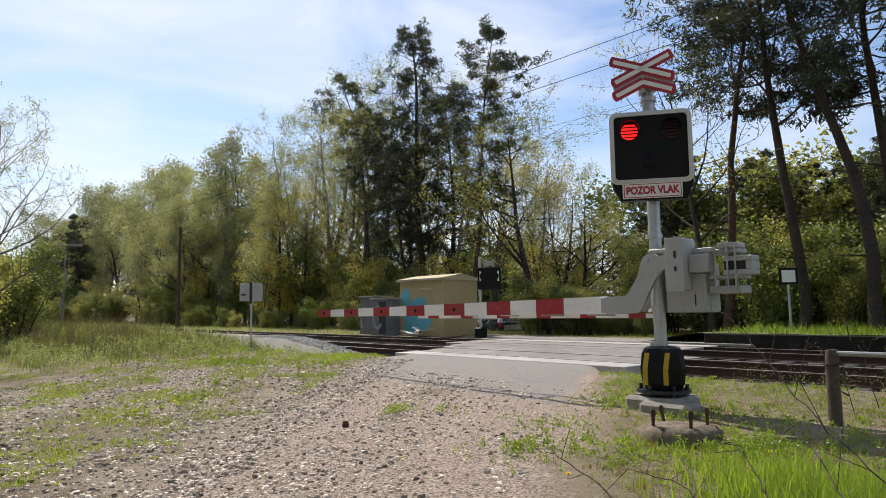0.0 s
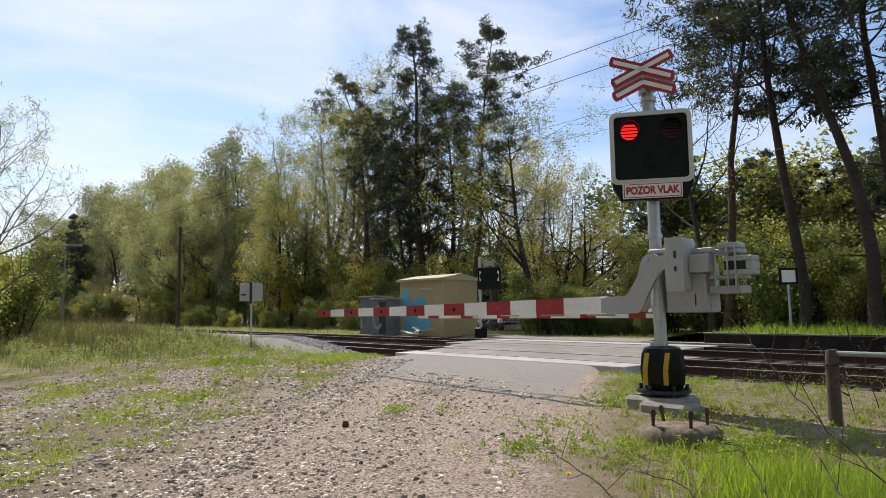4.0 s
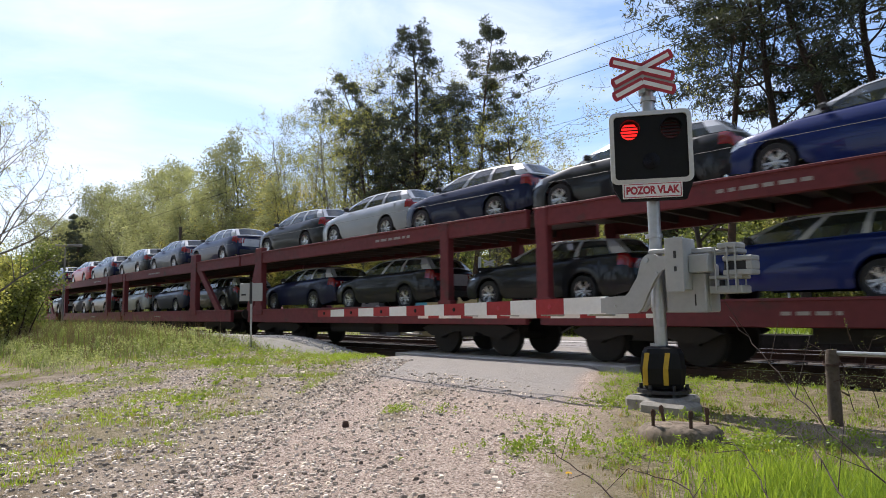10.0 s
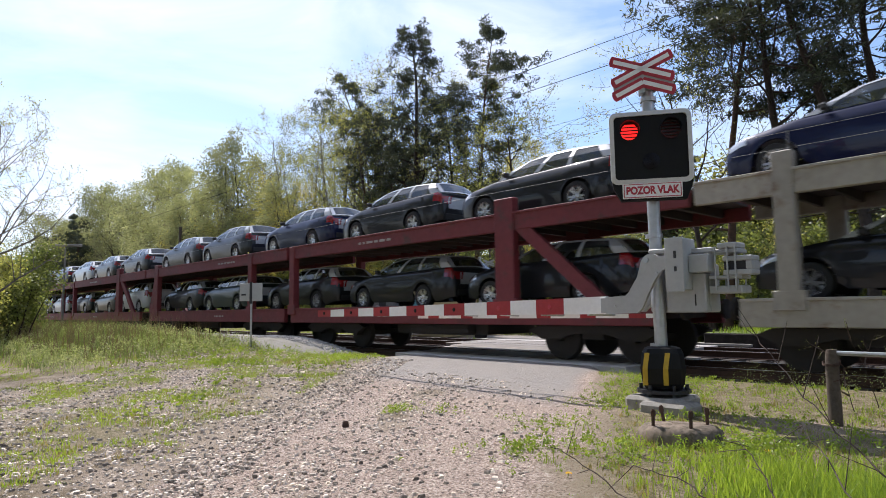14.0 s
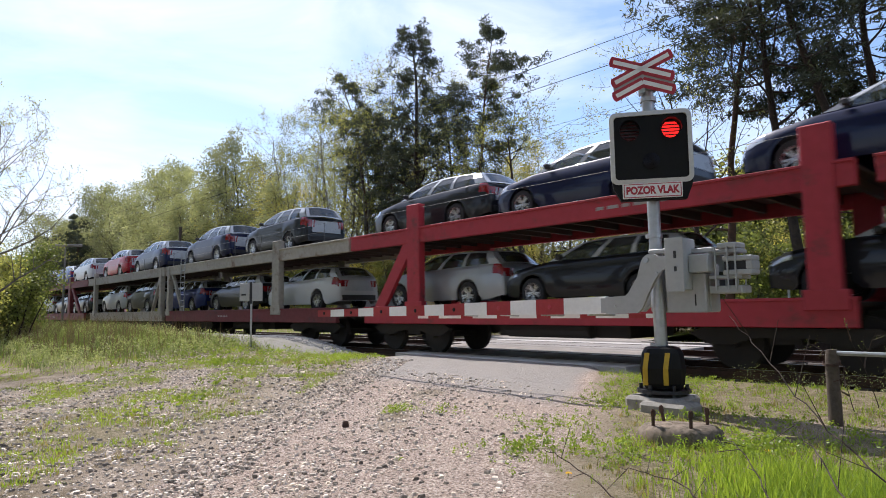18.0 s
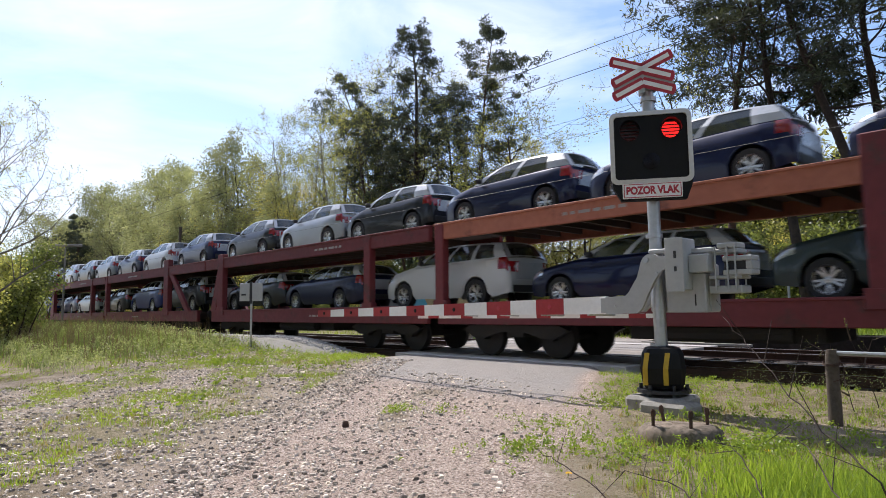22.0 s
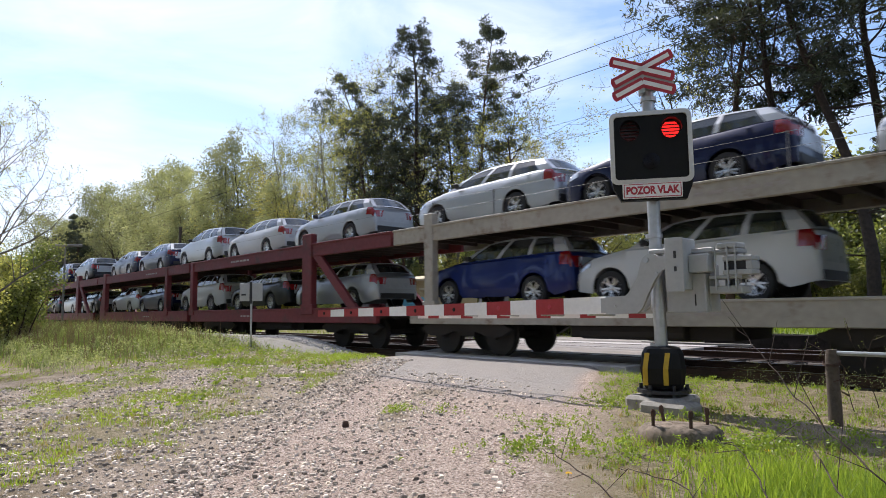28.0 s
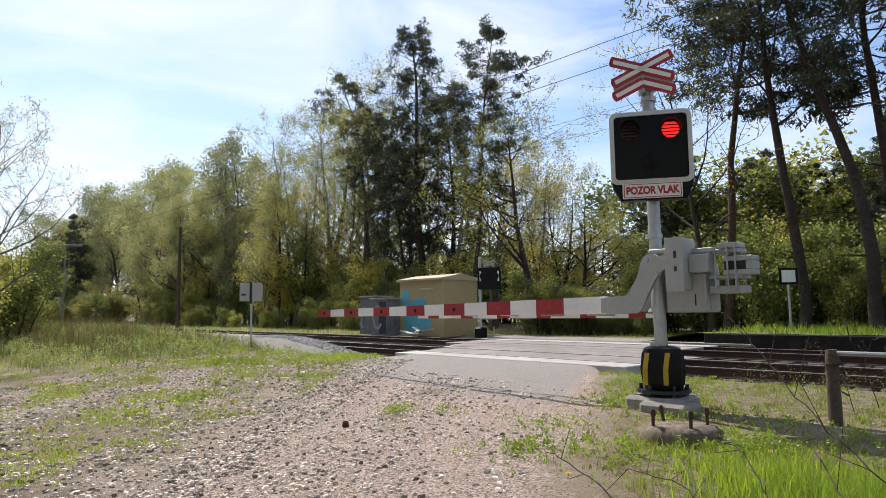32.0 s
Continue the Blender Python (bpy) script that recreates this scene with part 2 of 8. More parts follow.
M_YELLOW = material("yellow_paint", (0.62, 0.40, 0.02), (0.5, 0.31, 0.02), rough=0.5, grain=20, bump=0.1)
M_WOOD = material("grey_weathered_wood", (0.11, 0.085, 0.062), (0.06, 0.045, 0.034), rough=0.9, grain=26, blotch=3, bump=0.7, depth=0.008)
M_BARK = material("pine_bark", (0.065, 0.045, 0.034), (0.03, 0.023, 0.018), rough=0.95, grain=9, blotch=2, bump=0.8, depth=0.03, vary=0.25)
M_PINEBARK = material("reddish_pine_bark", (0.12, 0.065, 0.04), (0.05, 0.033, 0.024), rough=0.95, grain=8, blotch=1, bump=0.8, depth=0.03, vary=0.2)
M_GREYBARK = material("grey_bark", (0.19, 0.17, 0.14), (0.10, 0.088, 0.072), rough=0.95, grain=10, blotch=2, bump=0.6, depth=0.02, vary=0.3)
M_TWIG = material("dry_twig", (0.075, 0.05, 0.035), (0.04, 0.028, 0.02), rough=0.9, grain=30, bump=0.4)
M_LEAF = leaf_material("young_leaves", (0.30, 0.30, 0.095), (0.10, 0.12, 0.045), 0.6)
M_LEAF_YELLOW = leaf_material("yellow_green_leaves", (0.48, 0.43, 0.13), (0.21, 0.205, 0.065), 0.6)
M_LEAF_DEEP = leaf_material("deep_green_leaves", (0.17, 0.20, 0.06), (0.05, 0.07, 0.026), 0.55)
# haze over the far wood is mixed into this paler, greyer green
M_LEAF_HAZED = leaf_material("hazed_far_leaves", (0.27, 0.285, 0.18), (0.11, 0.13, 0.07), 0.55)
M_NEEDLE = leaf_material("pine_needles", (0.078, 0.092, 0.062), (0.034, 0.044, 0.033), 0.3)
M_GRASS = leaf_material("grass_blades", (0.27, 0.36, 0.05), (0.12, 0.185, 0.028), 0.45)
M_BANK = leaf_material("bank_herbs", (0.18, 0.235, 0.075), (0.06, 0.09, 0.034), 0.4)
M_HERB = leaf_material("pale_herbs", (0.30, 0.33, 0.18), (0.12, 0.155, 0.065), 0.4)
M_STALK = leaf_material("brown_stalks", (0.20, 0.155, 0.095), (0.10, 0.075, 0.045), 0.2)
M_GRASS_DRY = leaf_material("dry_grass_blades", (0.30, 0.25, 0.12), (0.15, 0.15, 0.05), 0.4)


# ---------- the plan ----------
TRACK = 12.10            # middle of the near track, y
TRACK2 = TRACK + 4.39    # middle of the far track
GAUGE = 0.7525


def step(a, b, v):
    t = min(1.0, max(0.0, (v - a) / (b - a)))
    return t * t * (3 - 2 * t)


def road_left(y):
    return -5.4 - 0.83 * (y - 1.4) if y < 9 else -11.71 - 0.62 * (y - 9)


def road_right(y):
    return -1.05 - 0.62 * (y - 0.3) if y < 9 else -6.45 - 0.35 * (y - 9)


def ground_z(x, y):
    z = -0.36 + 0.22 * step(1.0, 8.0, y) + 0.08 * step(7.5, 10.0, y)
    z += 0.42 * step(-13, -25, x) * math.exp(-((y - 7.2) / 3.0) ** 2)
    z -= 0.40 * step(9.9, 10.7, y) * (1 - step(18.0, 19.0, y)) * (1 - on_road(x, y))
    z += 0.08 * step(18, 20, y)
    z -= 0.03 * step(18.5, 20.0, y)
    z += (0.07 * step(-5.5, -10, x) - 0.035) * step(3, 6, y) * (1 - step(8.5, 9.8, y))
    z -= 1.15 * math.exp(-(((x + 27.5) / 4.5) ** 2 + ((y - 31.0) / 4.2) ** 2)) * step(24.5, 27, y)
    if 8.0 < y < 24:          # the road climbs to the crossing
        z += (-0.024 - z) * on_road(x, y) * step(8.4, 10.2, y) * (1 - step(19, 20.6, y))
    near = 1 - step(20, 40, abs(x + 8))
    bump = noise.noise((x * 0.9, y * 0.9, 0)) * 0.035 + noise.noise((x * 3.1, y * 3.1, 5)) * 0.014
    z += bump * near * (1 - 0.6 * on_road(x, y)) * (1 - 0.9 * step(9, 9.8, y)) * (1 - 0.8 * on_road(x, y) * step(7.6, 8.8, y))
    # wheel ruts of the track
    mid = 0.5 * (road_left(y) + road_right(y))
    if y < 8:
        for o in (-0.85, 0.85):
            z -= 0.035 * math.exp(-((x - mid - o) / 0.28) ** 2) * (1 - step(6, 8, y))
    return z


def on_road(x, y):
    if y > 20.6:
        return 0.0
    return step(road_left(y) - 0.5, road_left(y) + 0.25, x) * (1 - step(road_right(y) - 0.25, road_right(y) + 0.5, x))


def grassy(x, y):
    """How much grass grows at a place, 0 to 1."""
    g = 0.0
    rl, rr = road_left(y), road_right(y)
    if x > rr:
        g = 0.95 * step(rr - 0.3 + 0.5 * noise.noise((x * 1.3, y * 1.3, 6)), rr + 1.3, x) * (1 - 0.30 * step(6.3, 7.2, y) * (1 - step(7.4, 8.2, y)))
    if x < rl:
        far = step(rl + 0.2, rl - 2.5, x)
        g = (0.15 + 0.75 * step(0.02, 0.22, noise.noise((x * 0.55, y * 0.75, 8.5)))) * far * (1 - 0.6 * step(5.0, 6.5, y)) + 0.60 * step(5.0, 7.4, y) * step(rl + 0.1, rl - 0.8, x)
        g = max(g, step(-15, -21, x))
    if y > 18.6:
        g = max(g, 0.85 * (1 - on_road(x, y)))
    g *= 1 - step(9.75, 10.35, y) * (1 - step(18.3, 18.8, y))
    g += 0.45 * (noise.noise((x * 0.7, y * 0.7, 2.2))) * (1 if g > 0.05 else 0.2)
    return min(1.0, max(0.0, g))


def ground_material():
    mt = bpy.data.materials.new("ground_soil_gravel")
    mt.use_nodes = True
    n, l = mt.node_tree.nodes, mt.node_tree.links
    bs = n["Principled BSDF"]
    tc = n.new("ShaderNodeTexCoord")

    def noisy(scale, detail=6.0, rough=0.6):
        t = n.new("ShaderNodeTexNoise")
        t.inputs["Scale"].default_value, t.inputs["Detail"].default_value, t.inputs["Roughness"].default_value = scale, detail, rough
        l.new(tc.outputs["Object"], t.inputs["Vector"])
        return t.outputs["Fac"]

    def ranged(v, a, b):
        r = n.new("ShaderNodeMapRange")
        r.inputs["From Min"].default_value, r.inputs["From Max"].default_value = a, b
        l.new(v, r.inputs["Value"])
        return r.outputs[0]

    def mixed(f, a, b):
        m = n.new("ShaderNodeMixRGB")
        l.new(f, m.inputs["Fac"])
        for s, v in (("Color1", a), ("Color2", b)):
            if isinstance(v, tuple):
                m.inputs[s].default_value = (*v, 1)
            else:
                l.new(v, m.inputs[s])
        return m.outputs["Color"]

    def summed(a, b, k):
        m = n.new("ShaderNodeMath")
        m.operation = "MULTIPLY_ADD"
        l.new(b, m.inputs[0])
        m.inputs[1].default_value = k
        l.new(a, m.inputs[2])
        return m.outputs[0]

    at = n.new("ShaderNodeVertexColor")
    at.layer_name = "cover"
    sep = n.new("ShaderNodeSeparateColor")
    l.new(at.outputs["Color"], sep.inputs["Color"])
    fine, mid, big = noisy(38, 9.0, 0.72), noisy(9), noisy(1.3)
    vor = n.new("ShaderNodeTexVoronoi")
    vor.inputs["Scale"].default_value = 26
    l.new(tc.outputs["Object"], vor.inputs["Vector"])
    stone = n.new("ShaderNodeHueSaturation")
    stone.inputs["Color"].default_value = (0.34, 0.29, 0.24, 1)
    l.new(ranged(vor.outputs["Color"], 0.1, 0.9), stone.inputs["Value"])
    dirt = mixed(ranged(mid, 0.35, 0.65), (0.49, 0.375, 0.30), (0.34, 0.255, 0.20))
    dirt = mixed(ranged(fine, 0.535, 0.58), dirt, (0.66, 0.57, 0.485))
    dirt = mixed(ranged(fine, 0.465, 0.425), dirt, (0.10, 0.078, 0.063))
    gravel = mixed(ranged(fine, 0.42, 0.58), (0.10, 0.078, 0.06), (0.50, 0.42, 0.33))
    gravel = mixed(ranged(vor.outputs["Distance"], 0.10, 0.32), gravel, (0.33, 0.265, 0.20))
    gravel = mixed(ranged(big, 0.50, 0.62), gravel, (0.20, 0.155, 0.10))
    soil = mixed(ranged(mid, 0.4, 0.6), (0.17, 0.14, 0.07), (0.29, 0.235, 0.15))
    soil = mixed(ranged(fine, 0.53, 0.60), soil, (0.10, 0.105, 0.035))
    asphalt = mixed(ranged(fine, 0.4, 0.62), (0.27, 0.245, 0.22), (0.39, 0.36, 0.325))
    asphalt = mixed(ranged(big, 0.35, 0.7), asphalt, (0.35, 0.315, 0.28))
    c = mixed(ranged(summed(sep.outputs["Red"], mid, 0.5), 0.65, 0.85), dirt, gravel)
    c = mixed(ranged(summed(sep.outputs["Blue"], mid, 0.5), 0.45, 1.05), c, asphalt)
    c = mixed(ranged(summed(sep.outputs["Green"], mid, 0.9), 0.62, 1.20), c, soil)
    l.new(c, bs.inputs["Base Color"])
    bs.inputs["Roughness"].default_value = 0.92
    bs.inputs["Specular IOR Level"].default_value = 0.3
    bp = n.new("ShaderNodeBump")
    bp.inputs["Strength"].default_value, bp.inputs["Distance"].default_value = 1.0, 0.035
    l.new(summed(fine, mid, 0.6), bp.inputs["Height"])
    l.new(bp.outputs["Normal"], bs.inputs["Normal"])
    return mt


M_GROUND = ground_material()


def spread(a, b, fine_a, fine_b, fine, coarse):
    """Grid lines from a to b, close together between fine_a and fine_b and ever wider outside."""
    mid, v = [], fine_a
    while v <= fine_b:
        mid.append(v)
        v += fine
    lo, hi, d = [], [], fine
    v = fine_a
    while v > a:
        d = min(d * 1.22, coarse)
        v -= d
        lo.append(max(v, a))
    d, v = fine, mid[-1]
    while v < b:
        d = min(d * 1.22, coarse)
        v += d
        hi.append(min(v, b))
    return lo[::-1] + mid + hi


def build_ground():
    xs = spread(-900, 700, -17, 1.5, 0.11, 60)
    ys = spread(-500, 1100, 0.8, 10.6, 0.11, 60)
    mb = Mesh()
    mb.grid([[(x, y, ground_z(x, y)) for x in xs] for y in ys])
    me = mb.data("ground", M_GROUND, 80)
    ca = me.color_attributes.new("cover", "FLOAT_COLOR", "POINT")
    cols = []
    for y in ys:
        for x in xs:
            rl = road_left(y)
            g = grassy(x, y)
            gr = step(rl + 0.9, rl - 0.4, x) if y < 9.5 else 0.0
            mid = 0.5 * (rl + road_right(y))
            gr = max(gr, 0.85 * math.exp(-((x - mid) / 0.42) ** 2) * (0.6 + 0.8 * noise.noise((x * 0.9, y * 0.9, 21))) * (1 - step(6.5, 7.8, y)))
            asp = on_road(x, y) * step(5.8, 8.5, y)
            cols.extend((gr, g, asp, 1.0))
    ca.data.foreach_set("color", cols)
    fixed = new("ground", me)
    return tagged(fixed, "tan dirt and gravel ground with patchy grass", "ground", kind="structure")


build_ground()


# ---------- the two tracks ----------
def rail_profile():
    return [(-0.07, -0.172), (0.07, -0.172), (0.07, -0.16), (0.012, -0.14), (0.010, -0.045), (0.036, -0.03),
            (0.036, -0.006), (0.030, 0.0), (-0.030, 0.0), (-0.036, -0.006), (-0.036, -0.03), (-0.010, -0.045),
            (-0.012, -0.14), (-0.07, -0.16)]


def build_tracks():
    pr = rail_profile()
    n = len(pr)
    x0, x1 = -420.0, 260.0
    for centre in (TRACK, TRACK2):
        railway = thing("railway_track", "rusty rails on concrete sleepers, rail heads polished bright", "railway track",
                        kind="structure", group="railway tracks")
        for side in (-GAUGE, GAUGE):
            mb = Mesh()
            y = centre + side
            vs = [(x, y + p[0], p[1]) for x in (x0, x1) for p in pr]
            mb.add(vs, [(i, (i + 1) % n, (i + 1) % n + n, i + n) for i in range(n) if i != 7], 0)
            mb.add([(x0, y - 0.030, 0.001), (x1, y - 0.030, 0.001), (x1, y + 0.030, 0.001), (x0, y + 0.030, 0.001)], [(0, 1, 2, 3)], 1)
            part("rail", mb, [M_RUST, M_STEEL], railway, "rusty rail with a bright worn head")
        sl = Mesh()
        sl.slab(-0.13, 0.13, -1.28, 1.28, -0.36, -0.172, 0.02)
        me = fixed_normals(sl.data("sleeper", M_SLEEPER))
        far = Mesh()
        x = x0
        while x < x1:
            inside = road_left(centre) - 0.8 < x < road_right(centre) + 0.8
            if not inside:
                if -48 < x < 6:
                    ob = new("sleeper", me)
                    ob.parent = railway
                    ob.location = (x, centre, 0)
                else:
                    far.box(x - 0.13, x + 0.13, centre - 1.28, centre + 1.28, -0.36, -0.172)
            x += 0.62
        tagged(part("far_sleepers", far, M_SLEEPER, railway), kind="stuff")


def build_ballast():
    rng = random.Random(5)
    mb = Mesh()
    xs = spread(-420, 260, -34, 3, 0.16, 30)
    ys = [9.75, 10.0, 10.25, 10.5] + [10.7 + 0.15 * i for i in range(50)] + [18.3, 18.6, 18.9]
    rows = []
    for y in ys:
        row = []
        for x in xs:
            z = -0.235
            z -= 0.22 * step(10.75, 9.95, y) + 0.22 * step(18.0, 18.8, y)
            z += 0.03 * noise.noise((x * 4, y * 4, 1)) + 0.02 * noise.noise((x * 9, y * 9, 3))
            z -= 0.02 * (abs(abs(y - TRACK) - GAUGE) < 0.2 or abs(abs(y - TRACK2) - GAUGE) < 0.2)
            z -= 0.3 * on_road(x, y)
            row.append((x, y, z))
        rows.append(row)
    mb.grid(rows)
    tagged(part("ballast", mb, M_BALLAST), "brown-grey crushed stone ballast under the tracks", "ballast", kind="structure")
    stones, pale = Mesh(), Mesh()
    for _ in range(13000):
        x = -3 - 32 * rng.random() ** 1.3 if rng.random() < 0.8 else rng.uniform(-6, 3)
        y = rng.uniform(9.9, 18.5)
        if on_road(x, y) > 0.05 or abs(abs(y - TRACK) - GAUGE) < 0.09 or abs(abs(y - TRACK2) - GAUGE) < 0.09:
            continue
        z = -0.235 - 0.22 * step(10.75, 9.95, y) - 0.22 * step(18.0, 18.8, y)
        pebble(pale if x < -11.5 and y < TRACK + 1.2 else stones, rng, x, y, z + 0.012, rng.uniform(0.022, 0.048))
    for _ in range(1500):
        x, y = rng.uniform(-19.5, -12.8), rng.uniform(9.3, 10.4)
        pebble(pale, rng, x, y, -0.17 + 0.49 * step(-12.9, -18.0, x) - 0.16 * step(9.75, 9.3, y), rng.uniform(0.015, 0.038))
    tagged(part("ballast_stones", stones, M_BALLAST), "loose brown crushed ballast stones", "gravel", kind="stuff")
    tagged(part("pale_ballast_stones", pale, M_PALESTONE), "loose pale grey ballast stones", "gravel", kind="stuff")


def pebble(mb, rng, x, y, z, r):
    """A small uneven stone of eight corners."""
    a = rng.uniform(0, 6.3)
    ca, sa = math.cos(a), math.sin(a)
    sx, sy, sz = r * rng.uniform(0.8, 1.5), r * rng.uniform(0.6, 1.1), r * rng.uniform(0.4, 0.85)
    p = []
    for k in (-1, 1):
        for u, w in ((-1, -1), (1, -1), (1, 1), (-1, 1)):
            q = 0.62 if k > 0 else 1.0
            px, py = u * sx * q * rng.uniform(0.6, 1.1), w * sy * q * rng.uniform(0.6, 1.1)
            p.append((x + px * ca - py * sa, y + px * sa + py * ca, z + (sz * rng.uniform(0.7, 1.2) if k > 0 else -0.3 * sz)))
    mb.add(p, [(4, 5, 6, 7), (0, 1, 5, 4), (1, 2, 6, 5), (2, 3, 7, 6), (3, 0, 4, 7)])


def stone_material():
    mt = material("loose_stone", (0.50, 0.43, 0.35), (0.31, 0.26, 0.21), rough=0.9, grain=40, blotch=3, bump=0.3, vary=0)
    n, l = mt.node_tree.nodes, mt.node_tree.links
    bs = n["Principled BSDF"]
    src = bs.inputs["Base Color"].links[0].from_socket
    geo, hsv, mr = n.new("ShaderNodeNewGeometry"), n.new("ShaderNodeHueSaturation"), n.new("ShaderNodeMapRange")
    mr.inputs["To Min"].default_value, mr.inputs["To Max"].default_value = 0.30, 2.3
    l.new(geo.outputs["Random Per Island"], mr.inputs["Value"])
    l.new(mr.outputs[0], hsv.inputs["Value"])
    l.new(src, hsv.inputs["Color"])
    l.new(hsv.outputs["Color"], bs.inputs["Base Color"])
    return mt


M_STONE = stone_material()
M_PALESTONE = material("pale_ballast", (0.40, 0.39, 0.38), (0.25, 0.245, 0.24), rough=0.9, grain=12, blotch=5, bump=0.2)
build_tracks()
build_ballast()


# ---------- road over the tracks ----------
def strip(mb, y0, y1, z0, z1, xl, xr, b=0.01):
    """A bar that lies along the tracks."""
    mb.slab(xl, xr, y0, y1, z0, z1, b)


def build_crossing():
    crossing = thing("level_crossing", "level crossing of pale concrete edges and dark rubber panels between the rails", "level crossing", kind="structure")
    for centre in (TRACK, TRACK2):
        lx, rx = road_left(centre) + 0.5, road_right(centre) + 1.2
        count = 6
        w = (rx - lx) / count
        for i in range(count):
            for y0, y1, mat, nm in ((centre - 0.66, centre + 0.66, M_RUBBER, "inner_panel"),
                                    (centre - 1.55, centre - 0.80, M_PANEL_CONCRETE if centre == TRACK else M_RUBBER, "outer_panel"),
                                    (centre + 0.80, centre + 1.55, M_RUBBER if centre == TRACK else M_PANEL_CONCRETE, "outer_panel")):
                mb = Mesh()
                mb.slab(lx + i * w + 0.006, lx + (i + 1) * w - 0.006, y0, y1, -0.18, -0.006, 0.012)
                part(nm, mb, mat, crossing)
    mb = Mesh()
    rows = []
    for k in range(7):
        y = TRACK + 1.57 + (TRACK2 - TRACK - 3.14) * k / 6
        rows.append([(road_left(y) + 0.4 + (road_right(y) + 0.5 - road_left(y)) * j / 12, y, -0.012) for j in range(13)])
    mb.grid(rows)
    part("middle_strip", mb, M_ASPHALT, crossing, "grey worn asphalt between the tracks")
    for a, b, nm in ((TRACK2 + 1.57, 20.6, "far_apron"),):
        mb = Mesh()
        rows = []
        for k in range(31):
            y = a + (b - a) * k / 30
            ql, qr = road_left(y) + 0.25, road_right(y) - 0.15
            row = []
            for j in range(25):
                x = ql + (qr - ql) * j / 24 + 0.12 * noise.noise((j * 3.1, y * 2.3, 7)) * (j in (1, 23))
                z = -0.012
                z -= 0.02 * k / 30
                row.append((x, y, z - 0.05 * (j in (0, 24))))
            rows.append(row)
        mb.grid(rows)
        part(nm, mb, M_ASPHALT, crossing, "worn grey asphalt")


M_ASPHALT = material("worn_asphalt", (0.24, 0.215, 0.19), (0.165, 0.148, 0.132), rough=0.88, grain=55, blotch=0.7, bump=0.5, depth=0.006, dirt=(0.30, 0.255, 0.21), dirt_amount=0.4)
build_crossing()


# ---------- crossing signal with its barrier ----------
PX, PY = -3.93, 7.40     # where the signal's mast stands
M_LAMP = glow("lit_red_lamp", (1.0, 0.016, 0.012), 1.35)
M_FRAME = material("dull_white_frame", (0.60, 0.60, 0.58), (0.52, 0.52, 0.50), rough=0.55, grain=20, bump=0.05, vary=0)
M_LAMP_OFF = material("dark_red_unlit_disc", (0.070, 0.006, 0.008), (0.030, 0.003, 0.004), rough=0.25, grain=60, bump=0.2, vary=0)
SIGNAL = {}


def text_mesh(body, size, mat, m, parent, name):
    cu = bpy.data.curves.new(name, "FONT")
    cu.body, cu.size, cu.align_x, cu.align_y, cu.extrude, cu.offset = body, size, "CENTER", "CENTER", 0.001, 0.006
    tmp = bpy.data.objects.new(name, cu)
    me = bpy.data.meshes.new_from_object(tmp)
    bpy.data.objects.remove(tmp)
    me.materials.clear()
    me.materials.append(mat)
    ob = new(name, me)
    ob.parent = parent
    ob.matrix_basis = m
    return ob


def rounded(w, h, r, n=5):
    pts = []
    for cx, cz, a in ((w - r, h - r, 0), (-w + r, h - r, 90), (-w + r, -h + r, 180), (w - r, -h + r, 270)):
        for k in range(n + 1):
            t = radians(a + 90 * k / n)
            pts.append((cx + r * math.cos(t), cz + r * math.sin(t)))
    return pts


